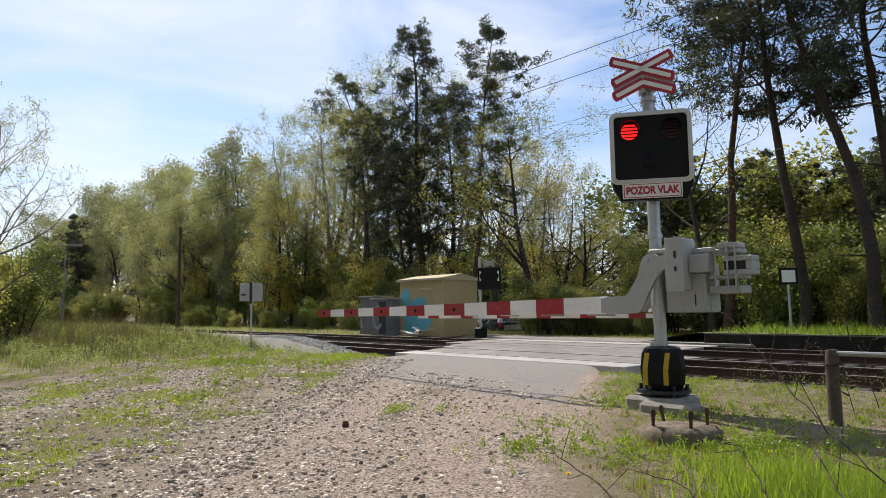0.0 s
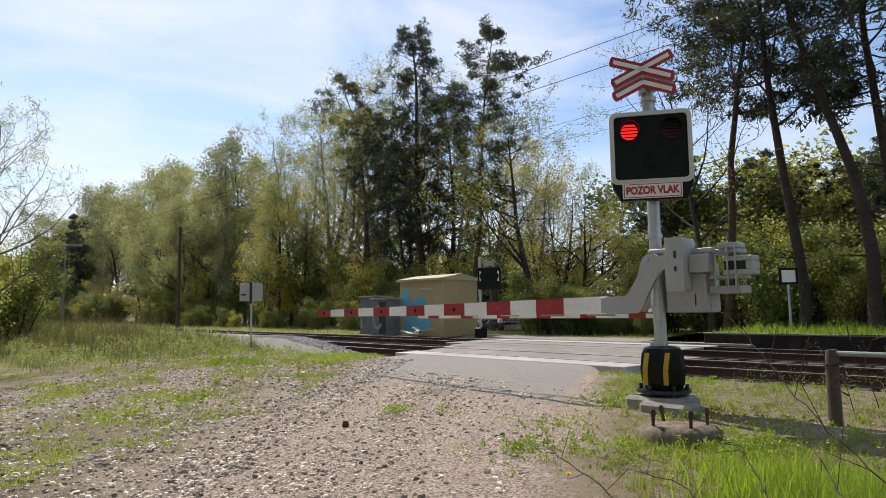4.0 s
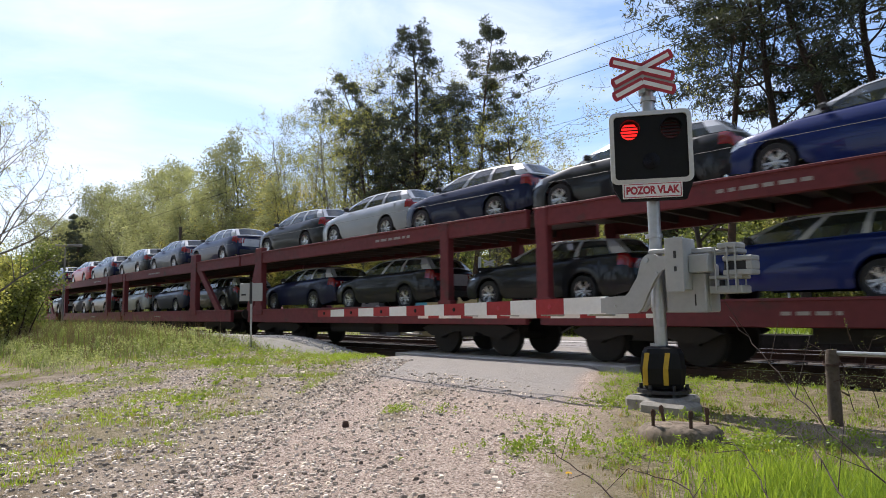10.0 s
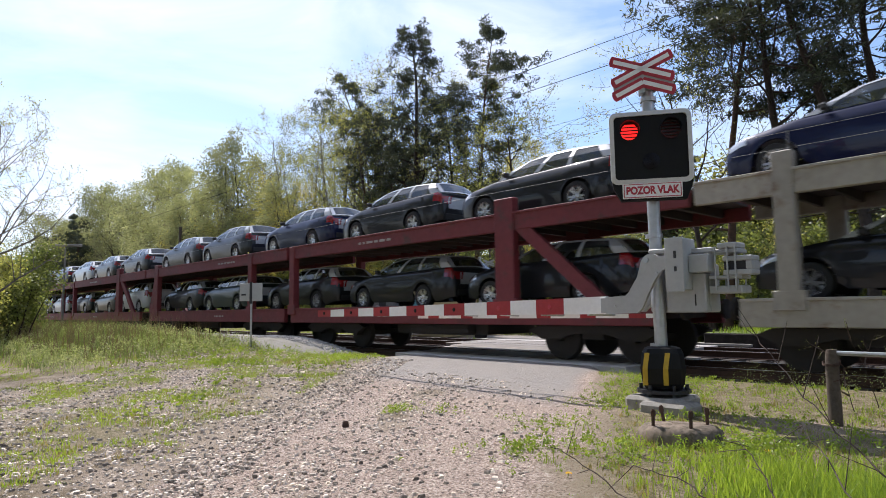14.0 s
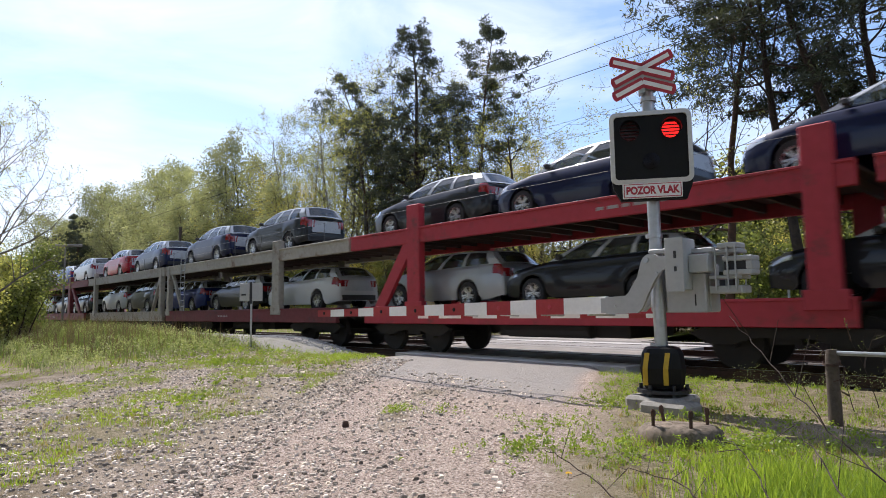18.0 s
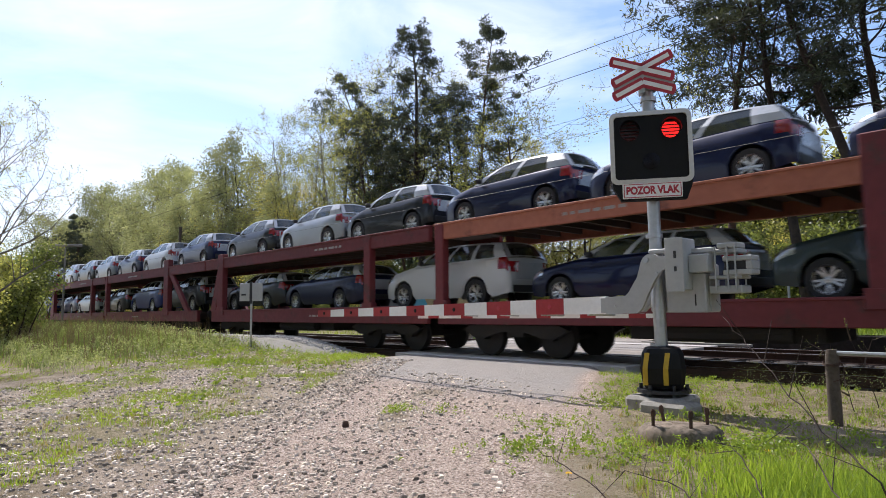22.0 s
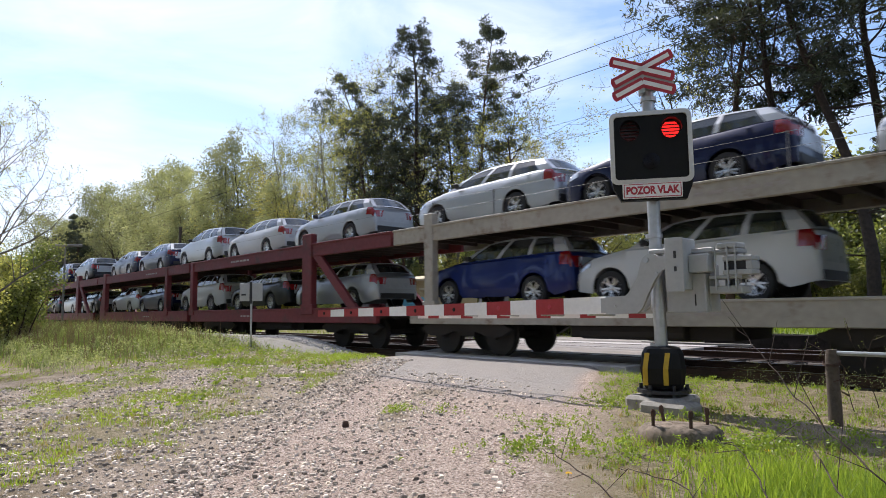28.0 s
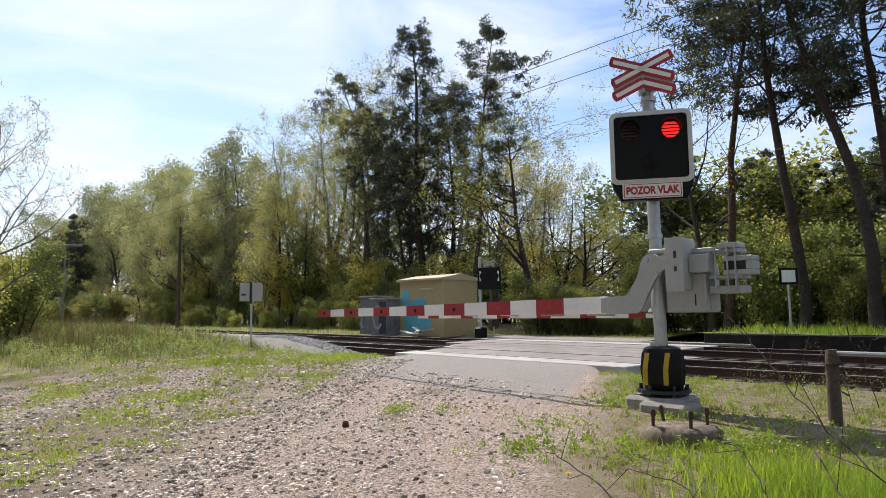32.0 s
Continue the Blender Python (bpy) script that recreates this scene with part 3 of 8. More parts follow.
def build_signal():
    sig = thing("crossing_signal", "crossing signal on a galvanised mast, red lamp flashing, crossbuck above", "crossing signal", Matrix.Translation((PX, PY, 0)))
    g0 = ground_z(PX, PY)
    mb = Mesh()
    mb.slab(-0.36, 0.30, -0.34, 0.36, g0 - 0.2, 0.0, 0.04)
    part("foundation", mb, M_CONCRETE, sig, "weathered concrete foundation")
    mb = Mesh()
    mb.slab(-0.10, 0.50, -0.46, -0.02, g0 - 0.25, -0.035, 0.04)
    part("foundation", mb, M_CONCRETE, sig, "weathered concrete foundation block")
    # black skirt at the foot
    turn = pose(0, 0, 0, 0, 0, 28)
    mb = Mesh()
    rows = []
    for z, w in ((0.10, 0.21), (0.16, 0.24), (0.34, 0.262), (0.52, 0.24), (0.575, 0.21), (0.60, 0.11)):
        rows.append([turn @ Vector((x * w, y * w, z)) for x, y in ((-1, -.8), (-.8, -1), (.8, -1), (1, -.8), (1, .8), (.8, 1), (-.8, 1), (-1, .8), (-1, -.8))])
    mb.grid(rows)
    part("skirt", mb, M_BLACK, sig, "black plastic skirt")
    mb = Mesh()
    for a in (-0.235, 0.0):
        rows = []
        for z, w in ((0.14, 0.232), (0.34, 0.266), (0.53, 0.240)):
            rows.append([turn @ Vector((a * 1.0 + dx + (0 if z < 0.5 else 0.03), -w - 0.006, z)) for dx in (0, 0.058)])
        mb.grid(rows)
    part("stripe", mb, M_YELLOW, sig, "yellow warning stripes")
    mb = Mesh()
    mb.lathe([(0.32, -0.02), (0.32, 0.02), (0.0, 0.02)], 16, 0, Matrix.Translation((0, 0, 0.06)) @ pose(0, 0, 0, 90))
    for k in range(6):
        a = k * 1.047 + 0.4
        mb.tube([(0.27 * math.cos(a), 0.27 * math.sin(a), 0.02), (0.27 * math.cos(a), 0.27 * math.sin(a), 0.14)], 0.024, 6)
    part("base_flange", mb, M_DARKMETAL, sig, "dark bolted flange")
    mb = Mesh()
    mb.tube([(0, 0, 0.05), (-0.02, 0.0, 1.4), (-0.05, 0.0, 3.95)], 0.078, 16)
    part("mast", mb, M_GALV, sig, "galvanised steel mast", smooth=40)
    for z in (0.58, 1.95, 3.72, 3.86):
        mb = Mesh()
        mb.tube([(-0.04, 0, z), (-0.04, 0, z + 0.05)], 0.105, 14)
        part("clamp", mb, M_GALV, sig, "steel clamp on the mast")
    # lamp panel, turned towards the road
    panel = part("lamp_panel", panel_mesh(), M_BLACK, sig, "black lamp panel", m=pose(-0.06, 0, 3.07, 0, 0, 34) @ pose(0, -0.20, 0, 0, 0, 0) @ Matrix.Diagonal((0.985, 1, 1, 1)))
    fr = Mesh()
    o, i = rounded(0.50, 0.46, 0.09), rounded(0.445, 0.405, 0.05)
    n = len(o)
    vs = [(x, -0.075, z) for x, z in o] + [(x, -0.085, z) for x, z in i] + [(x, -0.03, z) for x, z in o] + [(x, -0.045, z) for x, z in i]
    fr.add(vs, [(k, (k + 1) % n, (k + 1) % n + n, k + n) for k in range(n)] + [(k, k + 2 * n, (k + 1) % n + 2 * n, (k + 1) % n) for k in range(n)]
           + [(k + n, (k + 1) % n + n, (k + 1) % n + 3 * n, k + 3 * n) for k in range(n)])
    part("frame", fr, M_FRAME, panel, "white reflective frame")
    for k, x in enumerate((-0.255, 0.245)):
        mb = Mesh()
        rows = []
        for rr, dy in ((0.106, -0.063), (0.09, -0.070), (0.05, -0.074), (0.001, -0.075)):
            rows.append([(x + rr * math.cos(a), dy, 0.21 + rr * math.sin(a)) for a in [2 * math.pi * j / 24 for j in range(25)]])
        mb.grid(rows)
        part("lamp", mb, M_LAMP, panel, "red flashing lamp", smooth=60)
        mb = Mesh()
        for j in range(5):       # louvres in front of the lamp
            z = 0.21 - 0.085 + j * 0.042
            w = math.sqrt(max(0.0, 0.115 ** 2 - (z - 0.21) ** 2))
            mb.box(x - w, x + w, -0.125, -0.105, z - 0.005, z + 0.005)
        part("louvre", mb, M_BLACK, panel, "dark louvres")
        mb = Mesh()
        rows = []
        for a in [math.pi * j / 16 - 0.15 for j in range(17)]:
            rows.append([(x + 0.125 * math.cos(a * 1.1), dy, 0.21 + 0.125 * math.sin(a * 1.1)) for dy in (-0.06, -0.17)])
        mb.grid(rows)
        part("hood", mb, M_BLACK, panel, "black lamp hood")
    mb = Mesh()
    rows = []
    for rr, dy in ((0.105, -0.07), (0.05, -0.09), (0.001, -0.094)):
        rows.append([(rr * math.cos(a), dy, -0.18 + rr * math.sin(a)) for a in [2 * math.pi * j / 20 for j in range(21)]])
    mb.grid(rows)
    part("lamp", mb, material("unlit_clear_lamp", (0.012, 0.012, 0.018), (0.006, 0.006, 0.009), rough=0.3, grain=50, bump=0.1, coat=0.0, spec=0.15), panel, "unlit white lamp", smooth=60)
    # an added dark disc jumps between the two red lamps and imitates the unlit one
    mb = Mesh()
    mb.lathe([(0.001, -0.083), (0.120, -0.080), (0.120, -0.066), (0.001, -0.079)], 24)
    SIGNAL["shutter"] = part("shutter", mb, M_LAMP_OFF, panel, "added dark red disc that imitates the unlit lamp", m=Matrix.Translation((0.245, 0, 0.21)))
    plate = Mesh()
    plate.slab(-0.365, 0.355, -0.078, -0.066, -0.645, -0.455, 0.004)
    plate_ob = part("name_plate", plate, M_WHITE, panel, "white plate with red words and a red edge")
    mb = Mesh()
    for a in ((-0.35, 0.34, -0.635, -0.626), (-0.35, 0.34, -0.473, -0.464), (-0.35, -0.341, -0.626, -0.473), (0.331, 0.34, -0.626, -0.473)):
        mb.box(a[0], a[1], -0.0815, -0.0795, a[2], a[3])
    part("border", mb, M_SIGNRED, plate_ob)
    tm = text_mesh("POZOR VLAK", 0.118, M_SIGNRED, Matrix.Translation((-0.005, -0.0795, -0.55)) @ pose(0, 0, 0, 90, 0, 0) @ Matrix.Diagonal((0.88, 1.1, 1, 1)), plate_ob, "words")
    # crossbuck with its second half beneath
    cb = part("crossbuck", crossbuck_mesh(0.0, 0.105, 0.012), M_SIGNRED, sig, "red and white crossbuck with a lower half cross", m=pose(-0.06, 0, 4.12, 0, 0, 34) @ pose(-0.06, -0.16, 0, 0, -3, 0) @ Matrix.Diagonal((0.92, 1, 1.04, 1)))
    # this plate is white; its shade is put in as grey paint
    mb = Mesh()
    mb.prism([(-0.40, -0.12), (0.0, 0.02), (0.40, -0.12), (0.40, -0.30), (0.0, -0.16), (-0.40, -0.30)], 0.001, 0.008)
    part("back_plate", mb, M_GREYPAINT, cb, "white back plate, shade put in as grey")
    part("white_band", crossbuck_mesh(-0.012, 0.042, 0.004), M_WHITE, cb)
    mb = Mesh()
    mb.box(-0.06, 0.02, -0.0, 0.14, -0.30, -0.02)
    part("bracket", mb, M_GALV, cb, "steel bracket")
    build_barrier(sig)
    return sig


def panel_mesh():
    mb = Mesh()
    o = rounded(0.495, 0.455, 0.09)
    n = len(o)
    mb.add([(x, -0.06, z) for x, z in o] + [(x * 0.97, 0.02, z * 0.97) for x, z in o],
           [tuple(range(n)), tuple(range(2 * n - 1, n - 1, -1))] + [(k, k + n, (k + 1) % n + n, (k + 1) % n) for k in range(n)])
    mb.prism([(-0.485, -0.36), (0.495, -0.36), (0.475, -0.50), (0.41, -0.665), (-0.38, -0.665), (-0.475, -0.50)], -0.058, 0.06)
    return mb


def crossbuck_mesh(y, half, thick):
    """Two crossed arms, and a bent arm below, in the x-z plane."""
    mb = Mesh()
    L, rise = 0.40, 0.145
    h = half * 0.62
    c = 0.02 if half > 0.06 else 0.0

    def arm(x0, z0, x1, z1, end=0.0):
        v = Vector((x1 - x0, 0, z1 - z0)).normalized()
        q = Vector((-v.z, 0, v.x)) * h
        a, b = Vector((x0, 0, z0)) - v * end, Vector((x1, 0, z1)) + v * end
        pts = [a - q * 0.5, b - q * 0.5, b + v * c + q * 0, b + q * 0.5, a + q * 0.5, a - v * c + q * 0]
        pts = [a - q, b - q, b + v * c - q * 0.4, b + v * c + q * 0.4, b + q, a + q, a - v * c + q * 0.4, a - v * c - q * 0.4]
        n = len(pts)
        mb.add([p + Vector((0, y - thick, 0)) for p in pts] + [p + Vector((0, y, 0)) for p in pts],
               [tuple(range(n)), tuple(range(2 * n - 1, n - 1, -1))] + [(k, k + n, (k + 1) % n + n, (k + 1) % n) for k in range(n)])

    cut = 0.03 if half < 0.06 else 0.0
    arm(-L + cut, rise - cut * .36, L - cut, -rise + cut * .36)
    for z in (0.0,):
        arm(-L + cut, -rise + cut * .36, L - cut, rise - cut * .36)
    arm(-L + cut, -rise - 0.17 + cut * .3, 0.0, -0.17)
    arm(0.0, -0.17, L - cut, -rise - 0.17 + cut * .3)
    return mb


def build_barrier(sig):
    arm = thing("barrier", "lowered red and white striped barrier boom with grey drive", "barrier", Matrix.Translation((PX, PY, 0)))
    z0, z1 = 1.115, 1.04
    x_root, x_tip = -0.76, -7.76
    n_st = [-0.76, -1.44]
    while n_st[-1] > x_tip + 0.3:
        n_st.append(n_st[-1] - 0.495)
    for i, (a, b) in enumerate(zip(n_st, n_st[1:])):
        mb = Mesh()
        def sec(x):
            t = (x_root - x) / (x_root - x_tip)
            z, h = z0 + (z1 - z0) * t, 0.118 - 0.05 * t
            w = 0.035
            return [(x, -w, z - h), (x, w, z - h), (x, w, z + h), (x, -w, z + h)]
        p = sec(a) + sec(b)
        mb.add(p, [(0, 1, 2, 3), (7, 6, 5, 4), (0, 4, 5, 1), (1, 5, 6, 2), (2, 6, 7, 3), (3, 7, 4, 0)])
        band = part("boom_band", mb, M_WHITE if i % 2 == 0 else M_RED, arm, "white band of the boom" if i % 2 == 0 else "red band of the boom")
        if i % 2 == 1:
            mb = Mesh()
            x = (a + b) / 2
            z = sec(x)[0][2] * 0.5 + sec(x)[2][2] * 0.5
            mb.lathe([(0.001, -0.012), (0.03, -0.008), (0.035, 0.0)], 10, 0, Matrix.Translation((x, -0.036, z)))
            part("reflector", mb, M_BLACK if i > 3 else M_SIGNRED, band, "small round reflector")
    # thin guard bar under the boom
    n_bar = 18
    a_, b_ = Vector((-4.7, 0.06, 0.965)), Vector((-0.25, 0.56, 0.965))
    for k in range(n_bar):
        p_, q_ = a_.lerp(b_, k / n_bar), a_.lerp(b_, (k + 1) / n_bar)
        mb = Mesh()
        mb.prism([(p_.x, 0.935), (q_.x, 0.935), (q_.x, 0.995), (p_.x, 0.995)], 0.0, 0.05, 0, Matrix(((1, 0, 0, 0), ((q_.y - p_.y) / (q_.x - p_.x), 1, 0, p_.y - p_.x * (q_.y - p_.y) / (q_.x - p_.x)), (0, 0, 1, 0), (0, 0, 0, 1))))
        part("brace_band", mb, M_RED if k % 3 == 1 else M_WHITE, arm)
    for t_ in (0.30, 0.48, 0.66, 0.84):
        q_ = a_.lerp(b_, t_)
        mb = Mesh()
        mb.tube([(q_.x - 0.1, 0.0, 1.0), (q_.x, q_.y + 0.02, 0.985)], 0.028, 6)
        part("brace_tie", mb, M_GALV, arm, "steel tie between boom and brace")
    # swan-necked carrier
    out = [(-0.65, 1.0), (-0.65, 1.215), (-0.36, 1.225), (-0.31, 1.27), (-0.18, 1.46), (-0.125, 1.64), (-0.09, 1.70), (-0.03, 1.735), (0.05, 1.735),
           (0.10, 1.70), (0.30, 1.70), (0.30, 1.56), (0.16, 1.53), (0.06, 1.42), (-0.05, 1.23), (-0.12, 1.08), (-0.20, 1.01)]
    for y0, dx, dz in ((-0.21, 0.0, 0.0), (0.15, -0.10, 0.015)):
        mb = Mesh()
        mb.prism([(x + dx, z + dz) for x, z in out], y0, y0 + 0.05)
        part("carrier", mb, M_GREYPAINT, arm, "grey steel boom carrier")
    mb = Mesh()
    mb.slab(-0.76, -0.36, -0.16, 0.15, 1.01, 1.215, 0.01)
    part("boom_socket", mb, M_GREYPAINT, arm)
    mb = Mesh()
    mb.slab(-0.06, 0.28, -0.14, 0.12, 1.745, 1.80, 0.015)
    part("carrier_link", mb, M_GREYPAINT, arm, "pale worn link plate")
    for x, z in ((-0.045, 1.665), (0.09, 1.50), (-0.50, 1.10)):
        mb = Mesh()
        mb.tube([(x, -0.235, z), (x, -0.21, z)], 0.035 if z > 1.6 else 0.014, 10)
        part("bolt", mb, M_GALV, arm, "bright bolt head")
    for nm, q in (("drive_housing", (-0.18, 0.60, 0.09, 0.38, 1.01, 1.60, 0.02)), ("upper_housing", (0.246, 0.445, -0.26, 0.09, 1.28, 1.90, 0.015)),
                  ("cover_plate", (0.232, 0.46, -0.275, -0.262, 1.26, 1.905, 0.004)), ("side_box", (0.44, 0.68, -0.12, 0.12, 1.48, 1.70, 0.012)),
                  ("lower_cover", (0.10, 0.60, -0.02, 0.088, 1.01, 1.48, 0.012)), ("top_rail", (0.40, 0.70, -0.02, 0.10, 1.72, 1.78, 0.01))):
        mb = Mesh()
        mb.slab(*q)
        part(nm, mb, M_GREYPAINT, arm, "grey painted steel")
    for x, z, w, h, y in ((0.36, 1.70, 0.016, 0.045, -0.283), (0.36, 1.53, 0.016, 0.03, -0.283), (0.47, 1.16, 0.008, 0.07, -0.03), (-0.10, 1.14, 0.012, 0.05, 0.082)):
        mb = Mesh()
        mb.slab(x - w, x + w, y, y + 0.012, z - h, z + h, 0.004)
        part("slot", mb, M_DARKMETAL, arm, "dark slot with a latch")
    # counterweights on a frame behind the housing
    for q in ((0.62, 0.97, 0.02, 0.30, 1.70, 1.75, 0.008), (0.74, 0.97, 0.0, 0.26, 1.755, 1.82, 0.012), (0.80, 1.13, 0.0, 0.24, 1.60, 1.66, 0.01), (0.80, 1.13, 0.0, 0.24, 1.44, 1.50, 0.01),
              (1.06, 1.13, 0.0, 0.24, 1.50, 1.60, 0.01), (0.62, 1.00, 0.02, 0.30, 1.40, 1.44, 0.008), (0.62, 1.00, 0.02, 0.30, 1.23, 1.32, 0.012)):
        mb = Mesh()
        mb.slab(*q)
        part("counterweight", mb, M_GREYPAINT, arm, "grey steel counterweight")
    mb = Mesh()
    mb.slab(0.80, 1.07, 0.04, 0.22, 1.50, 1.60, 0.004)
    part("core", mb, M_DARKMETAL, arm, "dark inner weight")
    for x in (0.72, 0.86, 0.95):
        for y in (-0.01, 0.27):
            mb = Mesh()
            mb.tube([(x, y, 1.26), (x, y, 1.78)], 0.011, 8)
            part("tie_rod", mb, M_GREYPAINT, arm, "grey threaded rod")


def lamp_rows():
    """The added dark disc jumps every half period from one lamp to the other."""
    left, right = Matrix.Translation((-0.255, 0, 0.21)), Matrix.Translation((0.245, 0, 0.21))
    rows = []
    half, t0 = LAMP_HALF, LAMP_START
    t = t0 - 2 * half
    side = 0
    rows_t = []
    while t < 33:
        rows_t.append((t, side % 2))
        t += half
        side += 1
    # side 0: the left lamp shows, the disc stands before the right one
    first = [s for tt, s in rows_t if tt <= 0][-1]
    rows.append((0.0, right if first == 0 else left))
    state = rows[0][1]
    for tt, s in rows_t:
        if 0.05 < tt < 31.95:
            rows.append((tt - 0.034, state))
            state = right if s == 0 else left
            rows.append((tt, state))
    rows.append((32.0, state))
    walk(SIGNAL["shutter"], rows)


LAMP_START, LAMP_HALF = 0.69, 0.5117
build_signal()


# ---------- hut, cabinets, signs and posts ----------
M_HUT = material("ochre_render", (0.50, 0.40, 0.20), (0.44, 0.345, 0.17), rough=0.9, grain=14, blotch=0.9, bump=0.25, dirt=(0.30, 0.24, 0.13), dirt_amount=0.25, vary=0)
M_HUTROOF = material("pale_roof_sheet", (0.52, 0.44, 0.27), (0.42, 0.35, 0.22), rough=0.7, grain=10, bump=0.15)
M_SPRAY = material("turquoise_spray_paint", (0.10, 0.38, 0.46), (0.16, 0.42, 0.48), rough=0.7, grain=9, bump=0.05)
M_CAB = material("grey_cabinet_concrete", (0.23, 0.22, 0.205), (0.16, 0.15, 0.14), rough=0.85, grain=12, blotch=2, bump=0.2, dirt=(0.10, 0.09, 0.08))
M_CABPALE = material("pale_spray_paint", (0.42, 0.40, 0.37), rough=0.8, grain=12)
M_CABDARK = material("dark_spray_paint", (0.05, 0.05, 0.05), rough=0.8, grain=12)


def build_hut():
    m = pose(-22.95, 18.75, -0.06, 0, 0, 0)
    hut = thing("relay_hut", "ochre rendered relay hut with turquoise spray paint beside the track", "hut", m)
    w, d, h = 2.98, 2.1, 2.48
    mb = Mesh()
    mb.slab(0, w, 0, d, 0, h, 0.012)
    part("wall", mb, M_HUT, hut, "ochre rendered walls")
    mb = Mesh()
    mb.prism([(-0.13, h), (d + 0.13, h), (d + 0.13, h + 0.09), (d * 0.5, h + 0.30), (-0.13, h + 0.09)], -0.10, w + 0.08, 0, Matrix(((0, 1, 0, 0), (1, 0, 0, 0), (0, 0, 1, 0), (0, 0, 0, 1))))
    part("roof", mb, M_HUTROOF, hut, "shallow pale sheet roof")
    mb = Mesh()
    mb.slab(1.52, 2.26, -0.007, 0.02, 0.12, 2.02, 0.003)
    dr = part("door", mb, M_HUT, hut, "ochre steel door")
    mb = Mesh()
    mb.slab(1.44, 2.34, -0.06, 0.0, 2.04, 2.14, 0.01)
    part("door_hood", mb, M_HUTROOF, dr)
    mb = Mesh()
    mb.slab(2.15, 2.20, -0.05, -0.007, 0.95, 1.1, 0.006)
    part("handle", mb, M_DARKMETAL, dr, "dark handle")
    blobs = Mesh()
    rng = random.Random(11)
    for x, z, a, b in ((0.42, 1.72, 0.34, 0.42), (0.75, 0.85, 0.48, 0.72), (1.35, 1.18, 0.56, 0.62), (1.0, 0.52, 0.70, 0.40), (1.72, 0.82, 0.44, 0.62)):
        pts = []
        for k in range(28):
            t = 2 * math.pi * k / 28
            r = 1 + 0.10 * math.sin(3 * t + x * 9) + 0.05 * math.sin(7 * t + x * 5) + 0.03 * rng.uniform(-1, 1)
            pts.append((x + a * r * math.cos(t), -0.0085 - 0.0007 * len(blobs.f), z + b * r * math.sin(t)))
        blobs.add(pts, [tuple(range(28))])
    part("spray_paint", blobs, M_SPRAY, hut, "turquoise spray-painted patches")
    for x, yy, label, w2, z2, kind in ((-26.15, 18.75, "graffitied grey trackside cabinet with a flat pale lid", 1.55, 1.80, 0), (-24.12, 17.95, "dark grey trackside cabinet with a pale painted shape", 1.17, 1.66, 1)):
        cab = thing("trackside_cabinet", label, "cabinet", pose(x, yy, -0.05), group="grey trackside cabinets")
        mb = Mesh()
        mb.slab(0, w2, 0, 0.85, 0, z2, 0.015)
        part("body", mb, M_CAB, cab, "grey sprayed body")
        mb = Mesh()
        mb.slab(-0.06, w2 + 0.06, -0.06, 0.91, z2, z2 + 0.08, 0.012)
        part("lid", mb, M_CONCRETE, cab, "pale flat lid")
        mb = Mesh()
        mb.slab(w2 * 0.52, w2 - 0.05, -0.004, 0.0, 0.08, z2 - 0.1, 0.001)
        part("panel", mb, M_CABDARK if kind else M_CAB, cab)
        # a rounded painted shape, open at the top right
        mb = Mesh()
        ring = [(0.5 + 0.32 * math.cos(t), 0.85 + 0.5 * math.sin(t)) for t in [0.5 + 5.2 * j / 22 for j in range(23)]] if kind else \
            [(0.35 + 0.2 * math.cos(t) * (1 if t < 3.9 else -1), (1.05 if t < 3.9 else 0.55) + 0.26 * math.sin(t) * (1 if t < 3.9 else -1)) for t in [0.4 + 7.0 * j / 22 for j in range(23)]]
        rows = []
        for k in range(len(ring)):
            (xa, za), (xb, zb) = ring[max(k - 1, 0)], ring[min(k + 1, len(ring) - 1)]
            q = Vector((xb - xa, 0, zb - za)).normalized() * 0.07
            rows.append([(ring[k][0] - q.z, -0.008, ring[k][1] + q.x), (ring[k][0] + q.z, -0.008, ring[k][1] - q.x)])
        mb.grid(rows)
        part("spray_paint", mb, M_CABPALE, cab, "pale painted shape")
    pile = thing("rubble_pile", "small pile of pale broken boards in the grass", "rubble", pose(-21.3, 18.25, -0.02))
    for k in range(5):
        mb = Mesh()
        mb.slab(-0.55, 0.55, -0.1, 0.1, 0, 0.04, 0.008, 0, pose(rng.uniform(-0.4, 0.5), rng.uniform(-0.2, 0.2), 0.06 + 0.05 * k, rng.uniform(-6, 6), rng.uniform(-9, 9), rng.uniform(-30, 30)))
        part("board", mb, M_L_PALE, pile)


M_L_PALE = material("pale_boards", (0.62, 0.58, 0.5), (0.5, 0.46, 0.4), rough=0.8, grain=14, bump=0.2)


